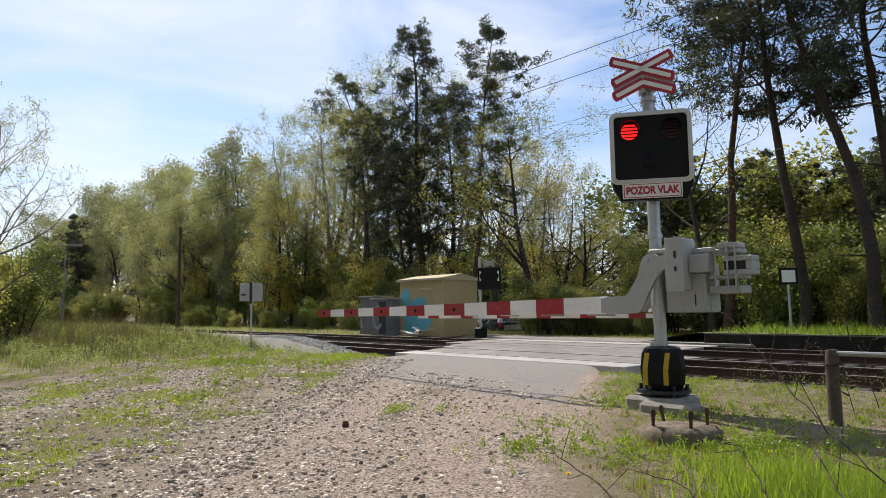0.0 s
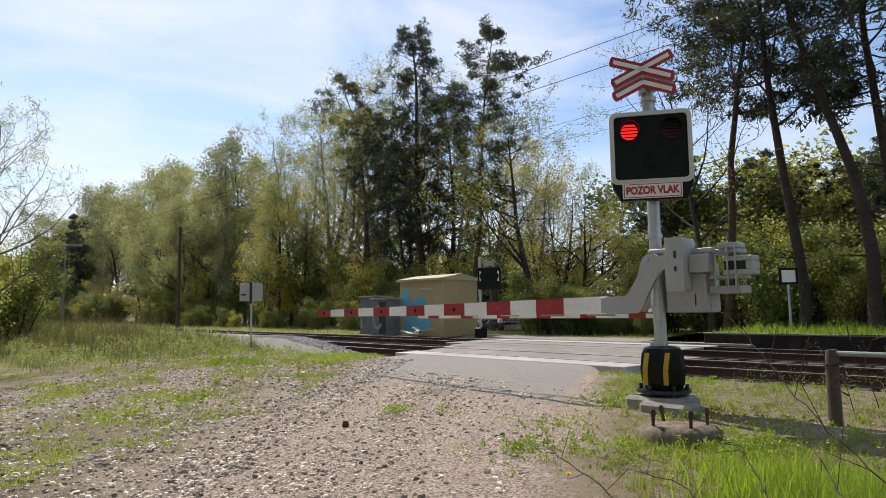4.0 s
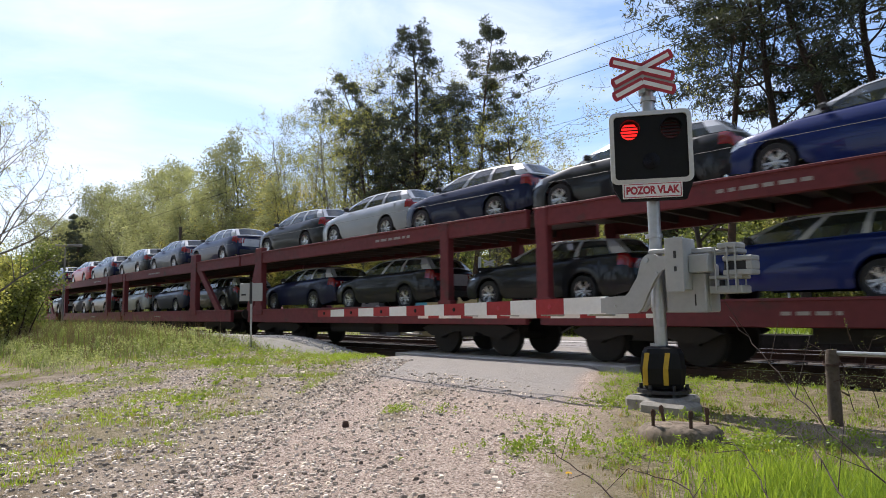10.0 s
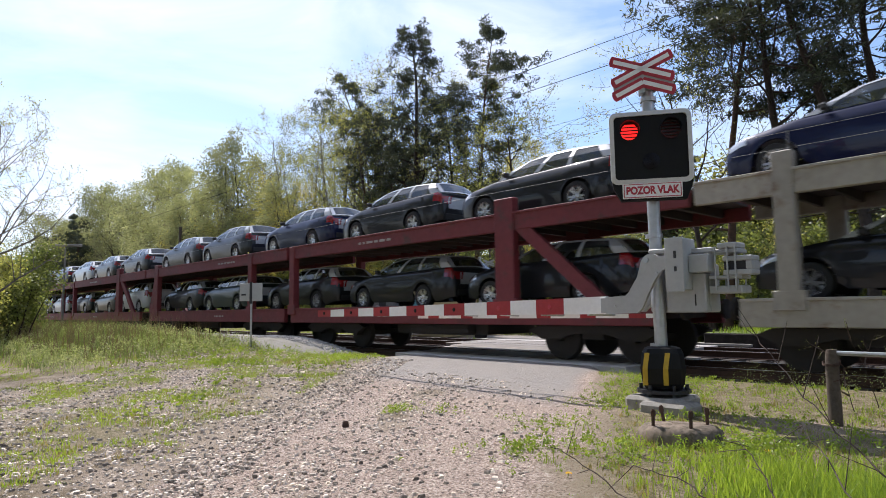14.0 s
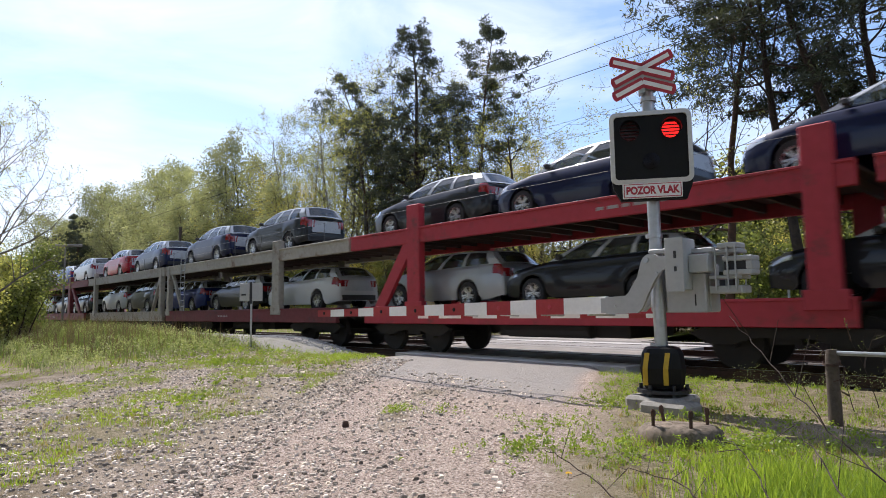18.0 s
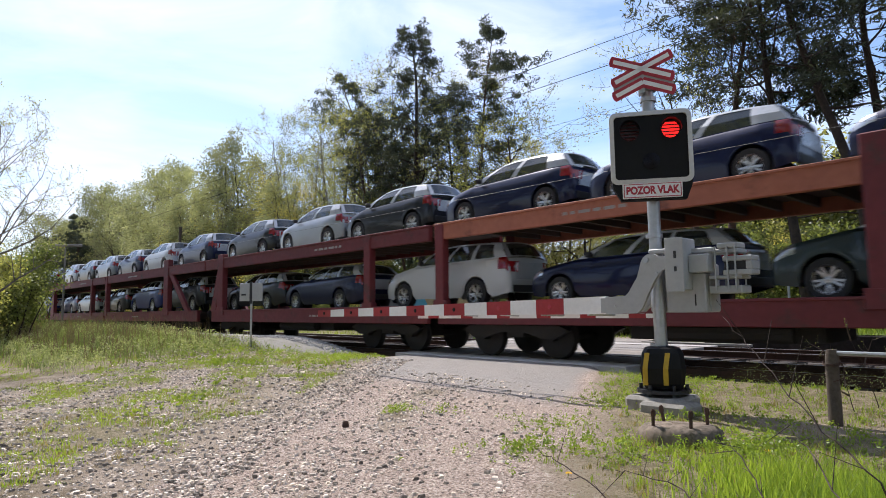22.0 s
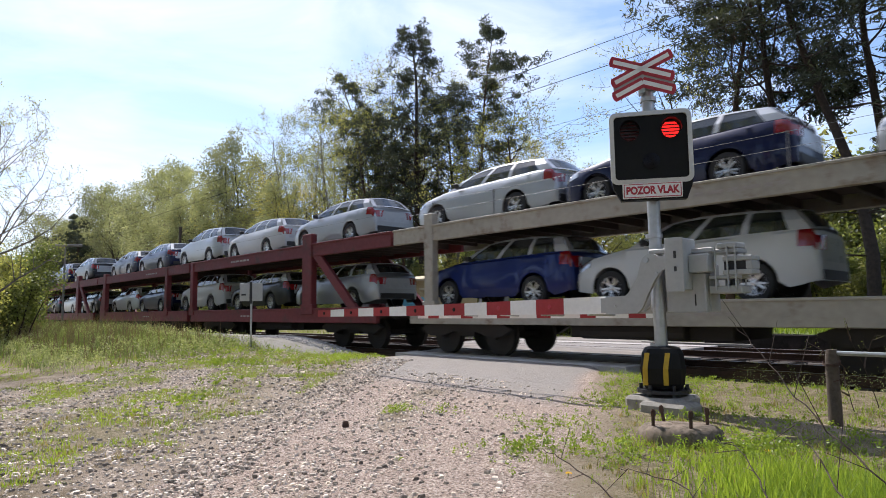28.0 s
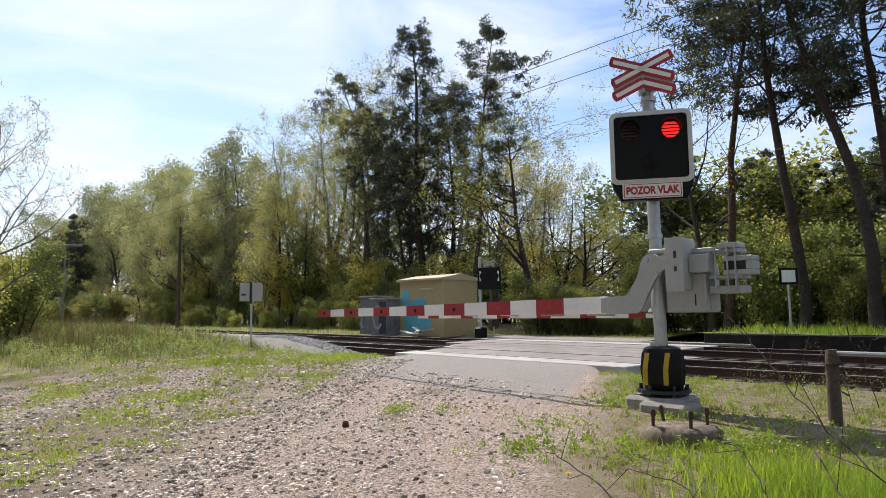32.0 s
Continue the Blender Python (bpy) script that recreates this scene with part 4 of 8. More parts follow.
def build_far_signal():
    sig = thing("crossing_signal", "second crossing signal seen from behind on a grey mast", "crossing signal", pose(-17.6, 18.55, -0.03))
    mb = Mesh()
    mb.tube([(0, 0, 0), (0, 0, 3.25)], 0.07, 12)
    part("mast", mb, M_GALV, sig, "galvanised mast", smooth=40)
    back = pose(0.42, 0.1, 2.36, 0, 0, 40)
    mb = Mesh()
    mb.prism(rounded(0.46, 0.44, 0.09), -0.06, 0.03)
    p = part("lamp_panel", mb, M_BLACK, sig, "back of the black lamp panel", m=back)
    for x in (-0.36, 0.36):
        mb = Mesh()
        mb.box(x - 0.03, x + 0.03, -0.064, -0.058, -0.1, 0.3)
        part("reflective_strip", mb, M_WHITE, p, "white strip")
    mb = Mesh()
    for x in (-0.24, 0.24):
        mb.lathe([(0.001, -0.2), (0.13, -0.18), (0.15, -0.06)], 14, 0, Matrix.Translation((x, 0, 0.1)))
    part("lamp_housing", mb, M_BLACK, p, "black lamp housings")
    part("crossbuck", crossbuck_mesh(0.0, 0.11, 0.012), M_GREYPAINT, sig, "grey back of the crossbuck", m=pose(0.42, 0.1, 3.02, 0, 0, 40) @ Matrix.Scale(0.5, 4))
    mb = Mesh()
    mb.slab(-0.2, 0.2, -0.2, 0.2, 0.0, 0.42, 0.05)
    part("skirt", mb, M_BLACK, sig, "black skirt")
    bar = thing("barrier", "far lowered barrier boom with red and white bands", "barrier", pose(-17.6, 18.9, 0))
    mb = Mesh()
    mb.slab(-0.5, 0.4, -0.2, 0.25, 0.70, 1.35, 0.03)
    part("drive_housing", mb, M_GREYPAINT, bar, "grey drive housing")
    x = 0.4
    k = 0
    while x < 7.2:
        mb = Mesh()
        mb.slab(x, x + 0.45, -0.03, 0.03, 0.94, 1.07, 0.004)
        part("boom_band", mb, M_WHITE if k % 2 else M_RED, bar)
        x += 0.45
        k += 1


def build_signs():
    # board on a short post by the verge
    x, y = -17.9, 8.85
    z = ground_z(x, y)
    board = thing("trackside_sign", "grey back of a rectangular trackside sign on a thin post", "sign", pose(x, y, z, 0, 0, 40))
    mb = Mesh()
    mb.tube([(0, 0, 0), (0, 0, 1.95)], 0.035, 8)
    part("post", mb, M_GALV, board, "grey steel post")
    mb = Mesh()
    mb.slab(-0.36, 0.36, -0.045, -0.03, 1.38, 1.92, 0.004)
    part("board", mb, M_GREYPAINT, board, "grey sign board")
    mb = Mesh()
    mb.slab(-0.04, 0.04, -0.062, -0.046, 1.3, 1.96, 0.004)
    mb.slab(-0.3, -0.16, -0.05, -0.046, 1.55, 1.6, 0.001)
    part("bracket", mb, M_DARKMETAL, board)
    mb = Mesh()
    mb.slab(-0.38, 0.38, -0.1, 0.1, -0.04, 0.03, 0.015)
    part("foot", mb, M_DARKMETAL, board, "dark steel foot")
    # white square board on the far platform
    x, y = -7.3, 22.2
    sq = thing("platform_sign", "white square board with a black edge on a pole", "sign", pose(x, y, 0.10, 0, 0, 35))
    mb = Mesh()
    mb.tube([(0, 0, 0), (0, 0, 2.1)], 0.04, 8)
    part("post", mb, M_GALV, sq)
    mb = Mesh()
    mb.slab(-0.28, 0.28, -0.06, -0.04, 1.68, 2.22, 0.004)
    b = part("board", mb, M_BLACK, sq, "black board edge")
    mb = Mesh()
    mb.box(-0.205, 0.205, -0.0655, -0.0625, 1.755, 2.145)
    part("face", mb, M_WHITE, b, "white face")
    # old foundation with bolts
    x, y = -3.05, 6.02
    z = ground_z(x, y)
    old = thing("old_foundation", "rough old concrete foundation with four rusty bolts", "foundation", pose(x, y, z, 0, 0, 34))
    old.scale = (0.78, 0.78, 1.1)
    mb = Mesh()
    rng = random.Random(4)
    rows = []
    n = 22
    for zz, rr in ((-0.1, 0.50), (0.04, 0.53), (0.11, 0.50), (0.15, 0.42), (0.16, 0.2), (0.165, 0.0)):
        rows.append([(rr * 0.98 * math.cos(t) * (1 + 0.10 * noise.noise((math.cos(t) * 2, math.sin(t) * 2, zz * 5))), rr * 0.72 * math.sin(t) * (1 + 0.10 * noise.noise((math.cos(t) * 2, math.sin(t) * 2, zz * 5 + 3))), zz + 0.012 * noise.noise((math.cos(t) * 4, math.sin(t) * 4, rr * 8)))
                     for t in [2 * math.pi * k / n for k in range(n + 1)]])
    mb.grid(rows)
    part("block", mb, M_OLDCONCRETE, old, "crumbling mossy concrete", smooth=50)
    for bx, by, lean in ((-0.33, -0.14, 2), (-0.16, 0.2, -12), (0.10, -0.22, 3), (0.34, 0.06, 0)):
        mb = Mesh()
        m = pose(bx, by, 0.13, lean, lean, 0)
        mb.tube([m @ Vector((0, 0, 0)), m @ Vector((0, 0, 0.17))], 0.021, 8)
        mb.tube([m @ Vector((0, 0, 0.11)), m @ Vector((0, 0, 0.16))], 0.033, 6)
        part("bolt", mb, M_RUST, old, "rusty threaded bolt")
    # weathered post with a pipe rail
    x, y = -2.14, 7.64
    z = ground_z(x, y)
    post = thing("wooden_post", "weathered wooden post carrying a galvanised pipe rail", "post", pose(x, y, z))
    mb = Mesh()
    path = [(0, 0, -0.1), (0.005, 0, 0.25), (0.0, 0.0, 0.5), (0.01, 0, 0.72), (0.005, 0, 0.79)]
    mb.tube(path, [0.07, 0.066, 0.063, 0.065, 0.05], 10)
    part("shaft", mb, M_WOOD, post, "cracked grey wood", smooth=50)
    mb = Mesh()
    mb.tube([(0.03, 0.0, 0.755), (0.5, 0.02, 0.752), (3.6, 0.10, 0.73)], 0.024, 8)
    part("pipe", mb, M_GALV, post, "thin galvanised pipe")
    mb = Mesh()
    for k in range(3):
        mb.tube([(0.085 * math.cos(a), 0.085 * math.sin(a), 0.66 - 0.012 * k + 0.02 * math.sin(a)) for a in [j * 0.63 for j in range(11)]], 0.005, 4)
    mb.tube([(0.08, -0.02, 0.66), (0.13, -0.03, 0.60), (0.12, -0.04, 0.50), (0.03, -0.09, 0.46)], 0.006, 4)
    part("wire", mb, M_RUST, post, "rusty wire wound round the post")


M_OLDCONCRETE = material("mossy_old_concrete", (0.24, 0.185, 0.135), (0.11, 0.088, 0.066), rough=0.95, grain=14, blotch=3, bump=0.8, depth=0.015, dirt=(0.07, 0.06, 0.035), dirt_amount=0.45)


M_WIRE = material("dark_wire", (0.02, 0.02, 0.02), (0.03, 0.03, 0.03), rough=0.9, grain=40, bump=0, spec=0.1)


def build_poles_and_wires():
    pole = thing("utility_pole", "dark wooden utility pole at the wood's edge", "pole", pose(-52.6, 19.6, -0.1))
    mb = Mesh()
    mb.tube([(0, 0, 0), (0.05, 0, 8.3)], [0.16, 0.11], 10)
    part("shaft", mb, M_WOOD, pole, "dark tarred wood")
    mb = Mesh()
    mb.tube([(-0.3, 0, 8.2), (0.35, 0, 8.25)], 0.04, 6)
    part("cross_arm", mb, M_WOOD, pole)
    lamp = thing("platform_lamp", "grey lamp post with a flat double-armed head", "lamp post", pose(-44.5, 9.6, -0.2))
    mb = Mesh()
    mb.tube([(0, 0, 0), (0, 0, 5.55)], [0.07, 0.05], 10)
    part("pole", mb, M_CAB, lamp)
    mb = Mesh()
    mb.slab(-1.0, 1.0, -0.14, 0.14, 5.5, 5.66, 0.03, 0, pose(0, 0, 0, 0, 0, 45))
    part("head", mb, M_CAB, lamp, "flat grey lamp head")
    wires = thing("overhead_wire", "thin dark overhead contact and carrier wires", "overhead wire")
    for y in (TRACK, TRACK2):
        for za, sag in ((6.5, 0.0), (7.05, 0.35)):
            mb = Mesh()
            pts = []
            for k in range(41):
                x = -130 + 170 * k / 40
                q = ((x + 8) / 30) ** 2
                pts.append((x, y, za + sag * min(q, 1.6)))
            mb.tube(pts, 0.0075 if y == TRACK else 0.005, 5)
            part("contact_wire" if sag == 0 else "carrier_wire", mb, M_WIRE, wires)
        for k in range(4):
            x = -38 + k * 7.3
            mb = Mesh()
            mb.tube([(x, y, 6.5), (x, y, 7.05 + 0.35 * min(((x + 8) / 30) ** 2, 1.6))], 0.004, 4)
            part("dropper", mb, M_WIRE, wires)


def build_platform():
    plat = thing("platform", "low grass-topped platform with a dark concrete edge wall", "platform", kind="structure")
    mb = Mesh()
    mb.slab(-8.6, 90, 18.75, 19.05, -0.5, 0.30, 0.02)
    part("edge_wall", mb, M_DARKWALL, plat, "near-black concrete wall")
    mb = Mesh()
    rows = []
    for k in range(10):
        y = 19.05 + k * 0.9
        rows.append([(x, y, (0.31 + 0.03 * noise.noise((x, y, 3))) * step(-11.5, -8.6, x) - 0.07 * (1 - step(-11.5, -8.6, x)) - 0.10 * (k == 9)) for x in [-12 + j * 0.5 for j in range(24)] + [2, 6, 14, 30, 60, 90]])
    mb.grid(rows)
    part("grass_top", mb, M_PLATGRASS, plat, "grass-grown platform top")
    mb = Mesh()
    mb.slab(-10.6, -7.2, 18.62, 18.95, -0.06, 0.02, 0.01, 0, pose(0, 0, 0, 0, 0, 0))
    part("edge_stone", mb, M_CONCRETE, plat, "pale edge stones")


def build_near_platform():
    plat = thing("platform", "low pale gravel-topped platform beside the near track", "platform", kind="structure")
    rows = []
    xs = [-12.7 - 0.4 * k for k in range(40)] + [-29.0, -31.0] + [-34, -38, -44, -52, -64, -80, -110]
    for x in xs:
        k = step(-12.9, -18.0, x)
        top = -0.18 + 0.49 * k
        g = ground_z(x, 8.7) - 0.05
        prof = [(8.75, min(g, top - 0.05)), (9.45, g + (top - g) * 0.85), (9.72, top), (9.9, top + 0.01), (10.15, top + 0.005), (10.42, top), (10.42, top - 0.03), (10.42, -0.45)]
        rows.append([(x, y + 0.05 * noise.noise((x * 1.3, y, 4)) * (y < 9.8), z + 0.012 * noise.noise((x * 2, y * 3, 6)) * (y < 10.3)) for y, z in prof])
    mb = Mesh()
    mb.grid(rows)
    for i, q in enumerate(mb.f):
        if max(mb.v[j][1] for j in q) < 9.80 or max(mb.v[j][0] for j in q) > -16.0:
            mb.m[i] = 1
    part("surface", mb, [M_PLATFORM, M_SLOPE], plat, "pale worn gravel and asphalt top")


M_SLOPE = material("gravel_slope", (0.26, 0.245, 0.22), (0.16, 0.15, 0.10), rough=0.95, grain=24, blotch=1.6, bump=0.8, depth=0.02, dirt=(0.30, 0.29, 0.28), dirt_amount=0.3, vary=0)
M_PLATFORM = material("pale_gravel_surface", (0.40, 0.37, 0.335), (0.28, 0.255, 0.23), rough=0.92, grain=26, blotch=0.9, bump=0.6, depth=0.01, dirt=(0.22, 0.19, 0.13), dirt_amount=0.25, vary=0)
# near-black concrete with slightly paler blotches
M_DARKWALL = material("near_black_concrete", (0.030, 0.025, 0.021), (0.016, 0.014, 0.012), rough=0.9, grain=10, blotch=0.8, bump=0.4, dirt=(0.05, 0.042, 0.035), spec=0.2)
M_PLATGRASS = material("mown_grass", (0.10, 0.15, 0.025), (0.16, 0.19, 0.04), rough=0.95, grain=30, blotch=1.5, bump=0.8, depth=0.02)


CAR_AWAY = {}


def build_parked_car():
    car = build_car("estate")
    for ch in car.children:
        if ch.name.split(".")[0] == "body":
            ch.material_slots[0].link = "OBJECT"
            ch.material_slots[0].material = PAINT["n"][1]
    tagged(car, "dark blue estate car waiting behind the crossing", "car")
    CAR_AWAY["car"] = car
    CAR_AWAY["z"] = ground_z(-26.3, 29.6) + 0.02


def car_rows():
    """The car waits, then turns away down the lane while the train hides it."""
    z = CAR_AWAY["z"]
    a = pose(-26.5, 29.6, z + 0.22, 0, 0, -28)
    walk(CAR_AWAY["car"], [(0.0, a), (25.8, a), (27.2, pose(-28.5, 30.6, z, 0, 0, -22)), (28.4, pose(-33.5, 32.2, z + 0.3, 0, 0, -12)),
                           (30.2, pose(-48.0, 34.0, z + 0.9, 0, 0, -4)), (32.0, pose(-68.0, 35.0, z + 0.95, 0, 0, -2))])


build_hut()
build_far_signal()
build_signs()
build_poles_and_wires()
build_platform()
build_near_platform()


# ---------- cars ----------
PAINT = {}
for code, nm, col, sec, mt_ in (("k", "black", (0.012, 0.013, 0.016), (0.016, 0.017, 0.02), 0.0), ("n", "navy blue", (0.005, 0.008, 0.038), (0.006, 0.010, 0.046), 0.1),
                                ("b", "bright blue", (0.007, 0.018, 0.115), (0.009, 0.022, 0.135), 0.1), ("s", "silver", (0.36, 0.38, 0.39), (0.40, 0.41, 0.42), 0.6),
                                ("w", "white", (0.55, 0.56, 0.56), (0.53, 0.54, 0.54), 0.0), ("g", "grey", (0.17, 0.18, 0.20), (0.19, 0.2, 0.22), 0.6),
                                ("r", "red", (0.36, 0.012, 0.02), (0.33, 0.012, 0.02), 0.25), ("p", "pale grey-green", (0.30, 0.34, 0.33), (0.33, 0.37, 0.36), 0.5), ("e", "dark green-grey", (0.03, 0.045, 0.047), (0.035, 0.05, 0.052), 0.1)):
    PAINT[code] = (nm, material("car_paint_" + nm.replace(" ", "_"), col, sec, rough=0.42, metal=mt_, grain=60, blotch=2, bump=0.0, vary=0.08, coat=0.5, spec=0.15))
M_CARGLASS = glass("tinted_car_glass", (0.03, 0.04, 0.042), 0.36)
M_TYRE = material("tyre_rubber", (0.018, 0.018, 0.019), (0.026, 0.026, 0.026), rough=0.8, grain=40, bump=0.2)
M_RIM = material("alloy_rim", (0.55, 0.55, 0.56), (0.46, 0.46, 0.47), rough=0.3, metal=0.85, grain=20, bump=0.0)
M_TAIL = material("red_lamp_glass", (0.28, 0.008, 0.012), (0.2, 0.006, 0.01), rough=0.12, grain=60, bump=0.1, coat=1.0)
M_HEAD = material("clear_lamp_glass", (0.55, 0.58, 0.6), (0.3, 0.32, 0.34), rough=0.1, metal=0.5, grain=40, bump=0.1, coat=1.0)
M_INSIDE = material("dark_car_interior", (0.02, 0.02, 0.022), (0.03, 0.03, 0.03), rough=0.85, grain=12, bump=0.1)
# pale colour of the roof, pillars, bonnet and part of the tail
M_CAR_PALE = material("pale_car_upper", (0.46, 0.48, 0.51), (0.38, 0.40, 0.43), rough=0.3, grain=5, blotch=1.2, bump=0.1, vary=0.15, coat=0.6)
M_TRIM = material("black_trim", (0.02, 0.02, 0.021), (0.03, 0.03, 0.03), rough=0.6, grain=30, bump=0.1)


def lerp_table(table, x):
    for (a, va), (b, vb) in zip(table, table[1:]):
        if x <= b:
            t = max(0.0, (x - a) / (b - a))
            t = t * t * (3 - 2 * t) * 0.4 + t * 0.6
            return va + (vb - va) * t
    return table[-1][1]


def build_car(kind):
    """A car that looks towards -x, its wheels on z = 0."""
    L, W, H, wb, clear, r = {"estate": (4.69, 1.83, 1.47, 2.69, 0.20, 0.325), "suv": (4.66, 1.86, 1.66, 2.76, 0.25, 0.355),
                             "hatch": (4.08, 1.76, 1.50, 2.55, 0.20, 0.325), "sedan": (4.69, 1.83, 1.45, 2.69, 0.20, 0.325)}[kind]
    xf, xr = -L / 2, L / 2
    fa = xf + (0.88 if kind != "hatch" else 0.80)
    ra = fa + wb
    hood = 0.98 + (0.14 if kind == "suv" else 0.0)
    belt0, belt1 = hood - 0.04, hood + 0.06
    cowl = xf + (1.28 if kind != "hatch" else 1.05)
    w_top = cowl + 0.80
    tail_base, tail_top = {"estate": (xr - 0.12, xr - 0.46), "suv": (xr - 0.10, xr - 0.36), "hatch": (xr - 0.10, xr - 0.36), "sedan": (xr - 0.55, xr - 1.25)}[kind]
    deck_rear = belt1 + 0.02
    car = thing("car", "car", "car")
    half = W / 2

    def width(x):
        e = min(x - xf, xr - x)
        return half * (0.80 + 0.20 * min(1, max(0, e / 0.55)) ** 0.5)

    def top(x):
        return lerp_table([(xf, 0.62 * hood), (xf + 0.10, 0.76 * hood), (xf + 0.35, 0.86 * hood), (cowl, hood), (tail_base, deck_rear), (xr - 0.04, deck_rear - 0.12), (xr, 0.62)], x)

    def low(x):
        z = clear + 0.05 * step(xf + 0.5, xf, x) + 0.10 * step(xr - 0.5, xr, x)
        for c in (fa, ra):
            d = r + 0.055
            if abs(x - c) < d:
                z = max(z, r + math.sqrt(max(0, d * d - (x - c) ** 2)))
        return z

    xs = sorted(set([xf, xf + 0.03, xf + 0.08, xf + 0.16, xf + 0.3] + [xf + 0.3 + (L - 0.6) * i / 26 for i in range(27)]
                    + [xr - 0.3, xr - 0.16, xr - 0.08, xr - 0.03, xr]
                    + [c + (r + 0.055) * math.sin(math.pi * k / 16) for c in (fa, ra) for k in range(-8, 9)]))

    def section(x):
        w, zt, zl = width(x), top(x), low(x)
        z1 = max(zl + 0.012, 0.42)
        z1 = min(z1, zt - 0.10)
        zs = zt - 0.05
        zm = z1 + (zs - z1) * 0.62
        k = 0.42 if cowl - 0.15 < x < tail_base else 0.55
        return [(w * 0.965, zl), (w * 0.992, min(z1, zl + 0.6)), (w, z1 + (zm - z1) * 0.5), (w * 0.985, zm), (w * 0.955, zs), (w * 0.90, zt),
                (w * k, zt + 0.025), (0.0, zt + 0.035)]

    body = Mesh()
    rows = []
    for x in xs:
        s = section(x)
        rows.append([(x, y, z) for y, z in s] + [(x, -y, z) for y, z in s[-2::-1]])
    body.grid(rows)
    for i, q in enumerate(body.f):          # the deck inside the cabin is dark
        ys_ = [abs(body.v[k][1]) for k in q]
        xm = sum(body.v[k][0] for k in q) / 4
        if max(ys_) < half * 0.92 and cowl + 0.1 < xm < tail_base - 0.1 and min(body.v[k][2] for k in q) > belt0 - 0.02:
            body.m[i] = 1
        elif max(ys_) < half * 0.915 and xm < cowl + 0.05 and xm > xf + 0.22 and min(body.v[k][2] for k in q) > 0.83 * hood:
            body.m[i] = 2
    body.add(rows[0], [tuple(range(len(rows[0])))])
    body.add(rows[-1], [tuple(range(len(rows[-1])))[::-1]])
    # the pale colour also covers the upper half of the tail
    zt_, zb_ = top(xr - 0.05) - 0.02, clear + 0.42
    body.add([(xr + 0.012, y * half * 0.62, z) for z in (zb_, zt_) for y in (-1, -0.4, 0.4, 1)], [(0, 1, 5, 4), (1, 2, 6, 5), (2, 3, 7, 6)], 2)
    # cabin: side walls run from the belt to the roof rail
    def belt(u):
        x = cowl + (tail_base - cowl) * u
        return Vector((x, width(x) * 0.905, top(x) - 0.004))

    def rail(u):
        x = w_top + (tail_top - w_top) * u
        z = H - 0.045 - 0.07 * (1 - min(1, u / 0.35)) ** 2 - 0.065 * max(0, (u - 0.5) / 0.5) ** 2
        return Vector((x, half * 0.70 - 0.03 * abs(u - 0.45), z))

    def wall(u, v, side):
        p = belt(u).lerp(rail(u), v)
        p.y += 0.05 * math.sin(math.pi * v)
        p.y *= side
        return p

    cuts = {"estate": [0, .07, .34, .385, .62, .655, .90, 1], "suv": [0, .07, .36, .405, .66, .70, .90, 1],
            "hatch": [0, .09, .43, .485, .80, .85, .85, 1], "sedan": [0, .08, .42, .465, .78, .80, .86, 1]}[kind]
    panes = []
    for side in (1, -1):
        for k in range(7):
            a, b = cuts[k], cuts[k + 1]
            if b - a < 0.005:
                continue
            n = 5
            pane = Mesh()
            for v0, v1 in ((0, 0.04), (0.04, 0.48), (0.48, 0.9), (0.9, 1.0)):
                g = [[wall(a + (b - a) * i / n, v, side) for i in range(n + 1)] for v in (v0, v1)]
                if k in (1, 3, 5) and 0.03 < v0 < 0.9:
                    for row in g:
                        for p in row:
                            p.y -= 0.012 * side
                    pane.grid(g)
                else:
                    body.grid(g, 2 if v0 > 0.02 else 0)
            if pane.f:
                panes.append(pane)
    # roof
    nr = 12
    body.grid([[Vector((rail(i / nr).x, rail(i / nr).y * w, rail(i / nr).z + 0.055 * (1 - w * w))) for w in [j / 5 - 1 for j in range(11)]] for i in range(nr + 1)], 2)

    def screen(u, v, w, bulge):
        p = belt(u).lerp(rail(u), v)
        q = Vector((p.x + bulge * (1 - w * w) * (1 - 0.5 * v), p.y * w, p.z + 0.055 * (1 - w * w) * v + 0.03 * (1 - w * w) * (1 - v)))
        return q

    ws = [j / 6 - 1 for j in range(13)]
    wind, rear = Mesh(), Mesh()
    wind.grid([[screen(0, v, w * 0.93, -0.16) for w in ws] for v in (0.02, 0.35, 0.7, 0.94)])
    for lo_, hi_ in ((-1, -0.93), (0.93, 1)):
        body.grid([[screen(0, v, w, -0.16) for w in (lo_, hi_)] for v in (0, 0.35, 0.7, 1)])
    body.grid([[screen(0, v, w, -0.16) for w in ws] for v in (0.94, 1.0)], 2)
    body.grid([[screen(1, v, w, 0.10) for w in ws] for v in (0.0, 0.10)], 2)
    body.grid([[screen(1, v, w, 0.10) for w in ws] for v in (0.92, 1.0)], 2)
    for lo_, hi_ in ((-1, -0.82), (0.82, 1)):
        body.grid([[screen(1, v, w, 0.10) for w in (lo_, (lo_ + hi_) / 2, hi_)] for v in (0.10, 0.5, 0.92)], 2)
    rear.grid([[screen(1, v, w * 0.82, 0.10) for w in ws] for v in (0.10, 0.5, 0.92)])
    ob = part("body", body, [PAINT["k"][1], M_INSIDE, M_CAR_PALE], car, smooth=38)
    ob.material_slots[0].link = "OBJECT"
    ob.material_slots[0].material = PAINT["k"][1]
    part("windscreen", wind, M_CARGLASS, car, "tinted windscreen", smooth=40)
    part("rear_window", rear, M_CARGLASS, car, "dark rear window", smooth=40)
    for pane in panes:
        part("side_window", pane, M_CARGLASS, car, "tinted side glass", smooth=40)

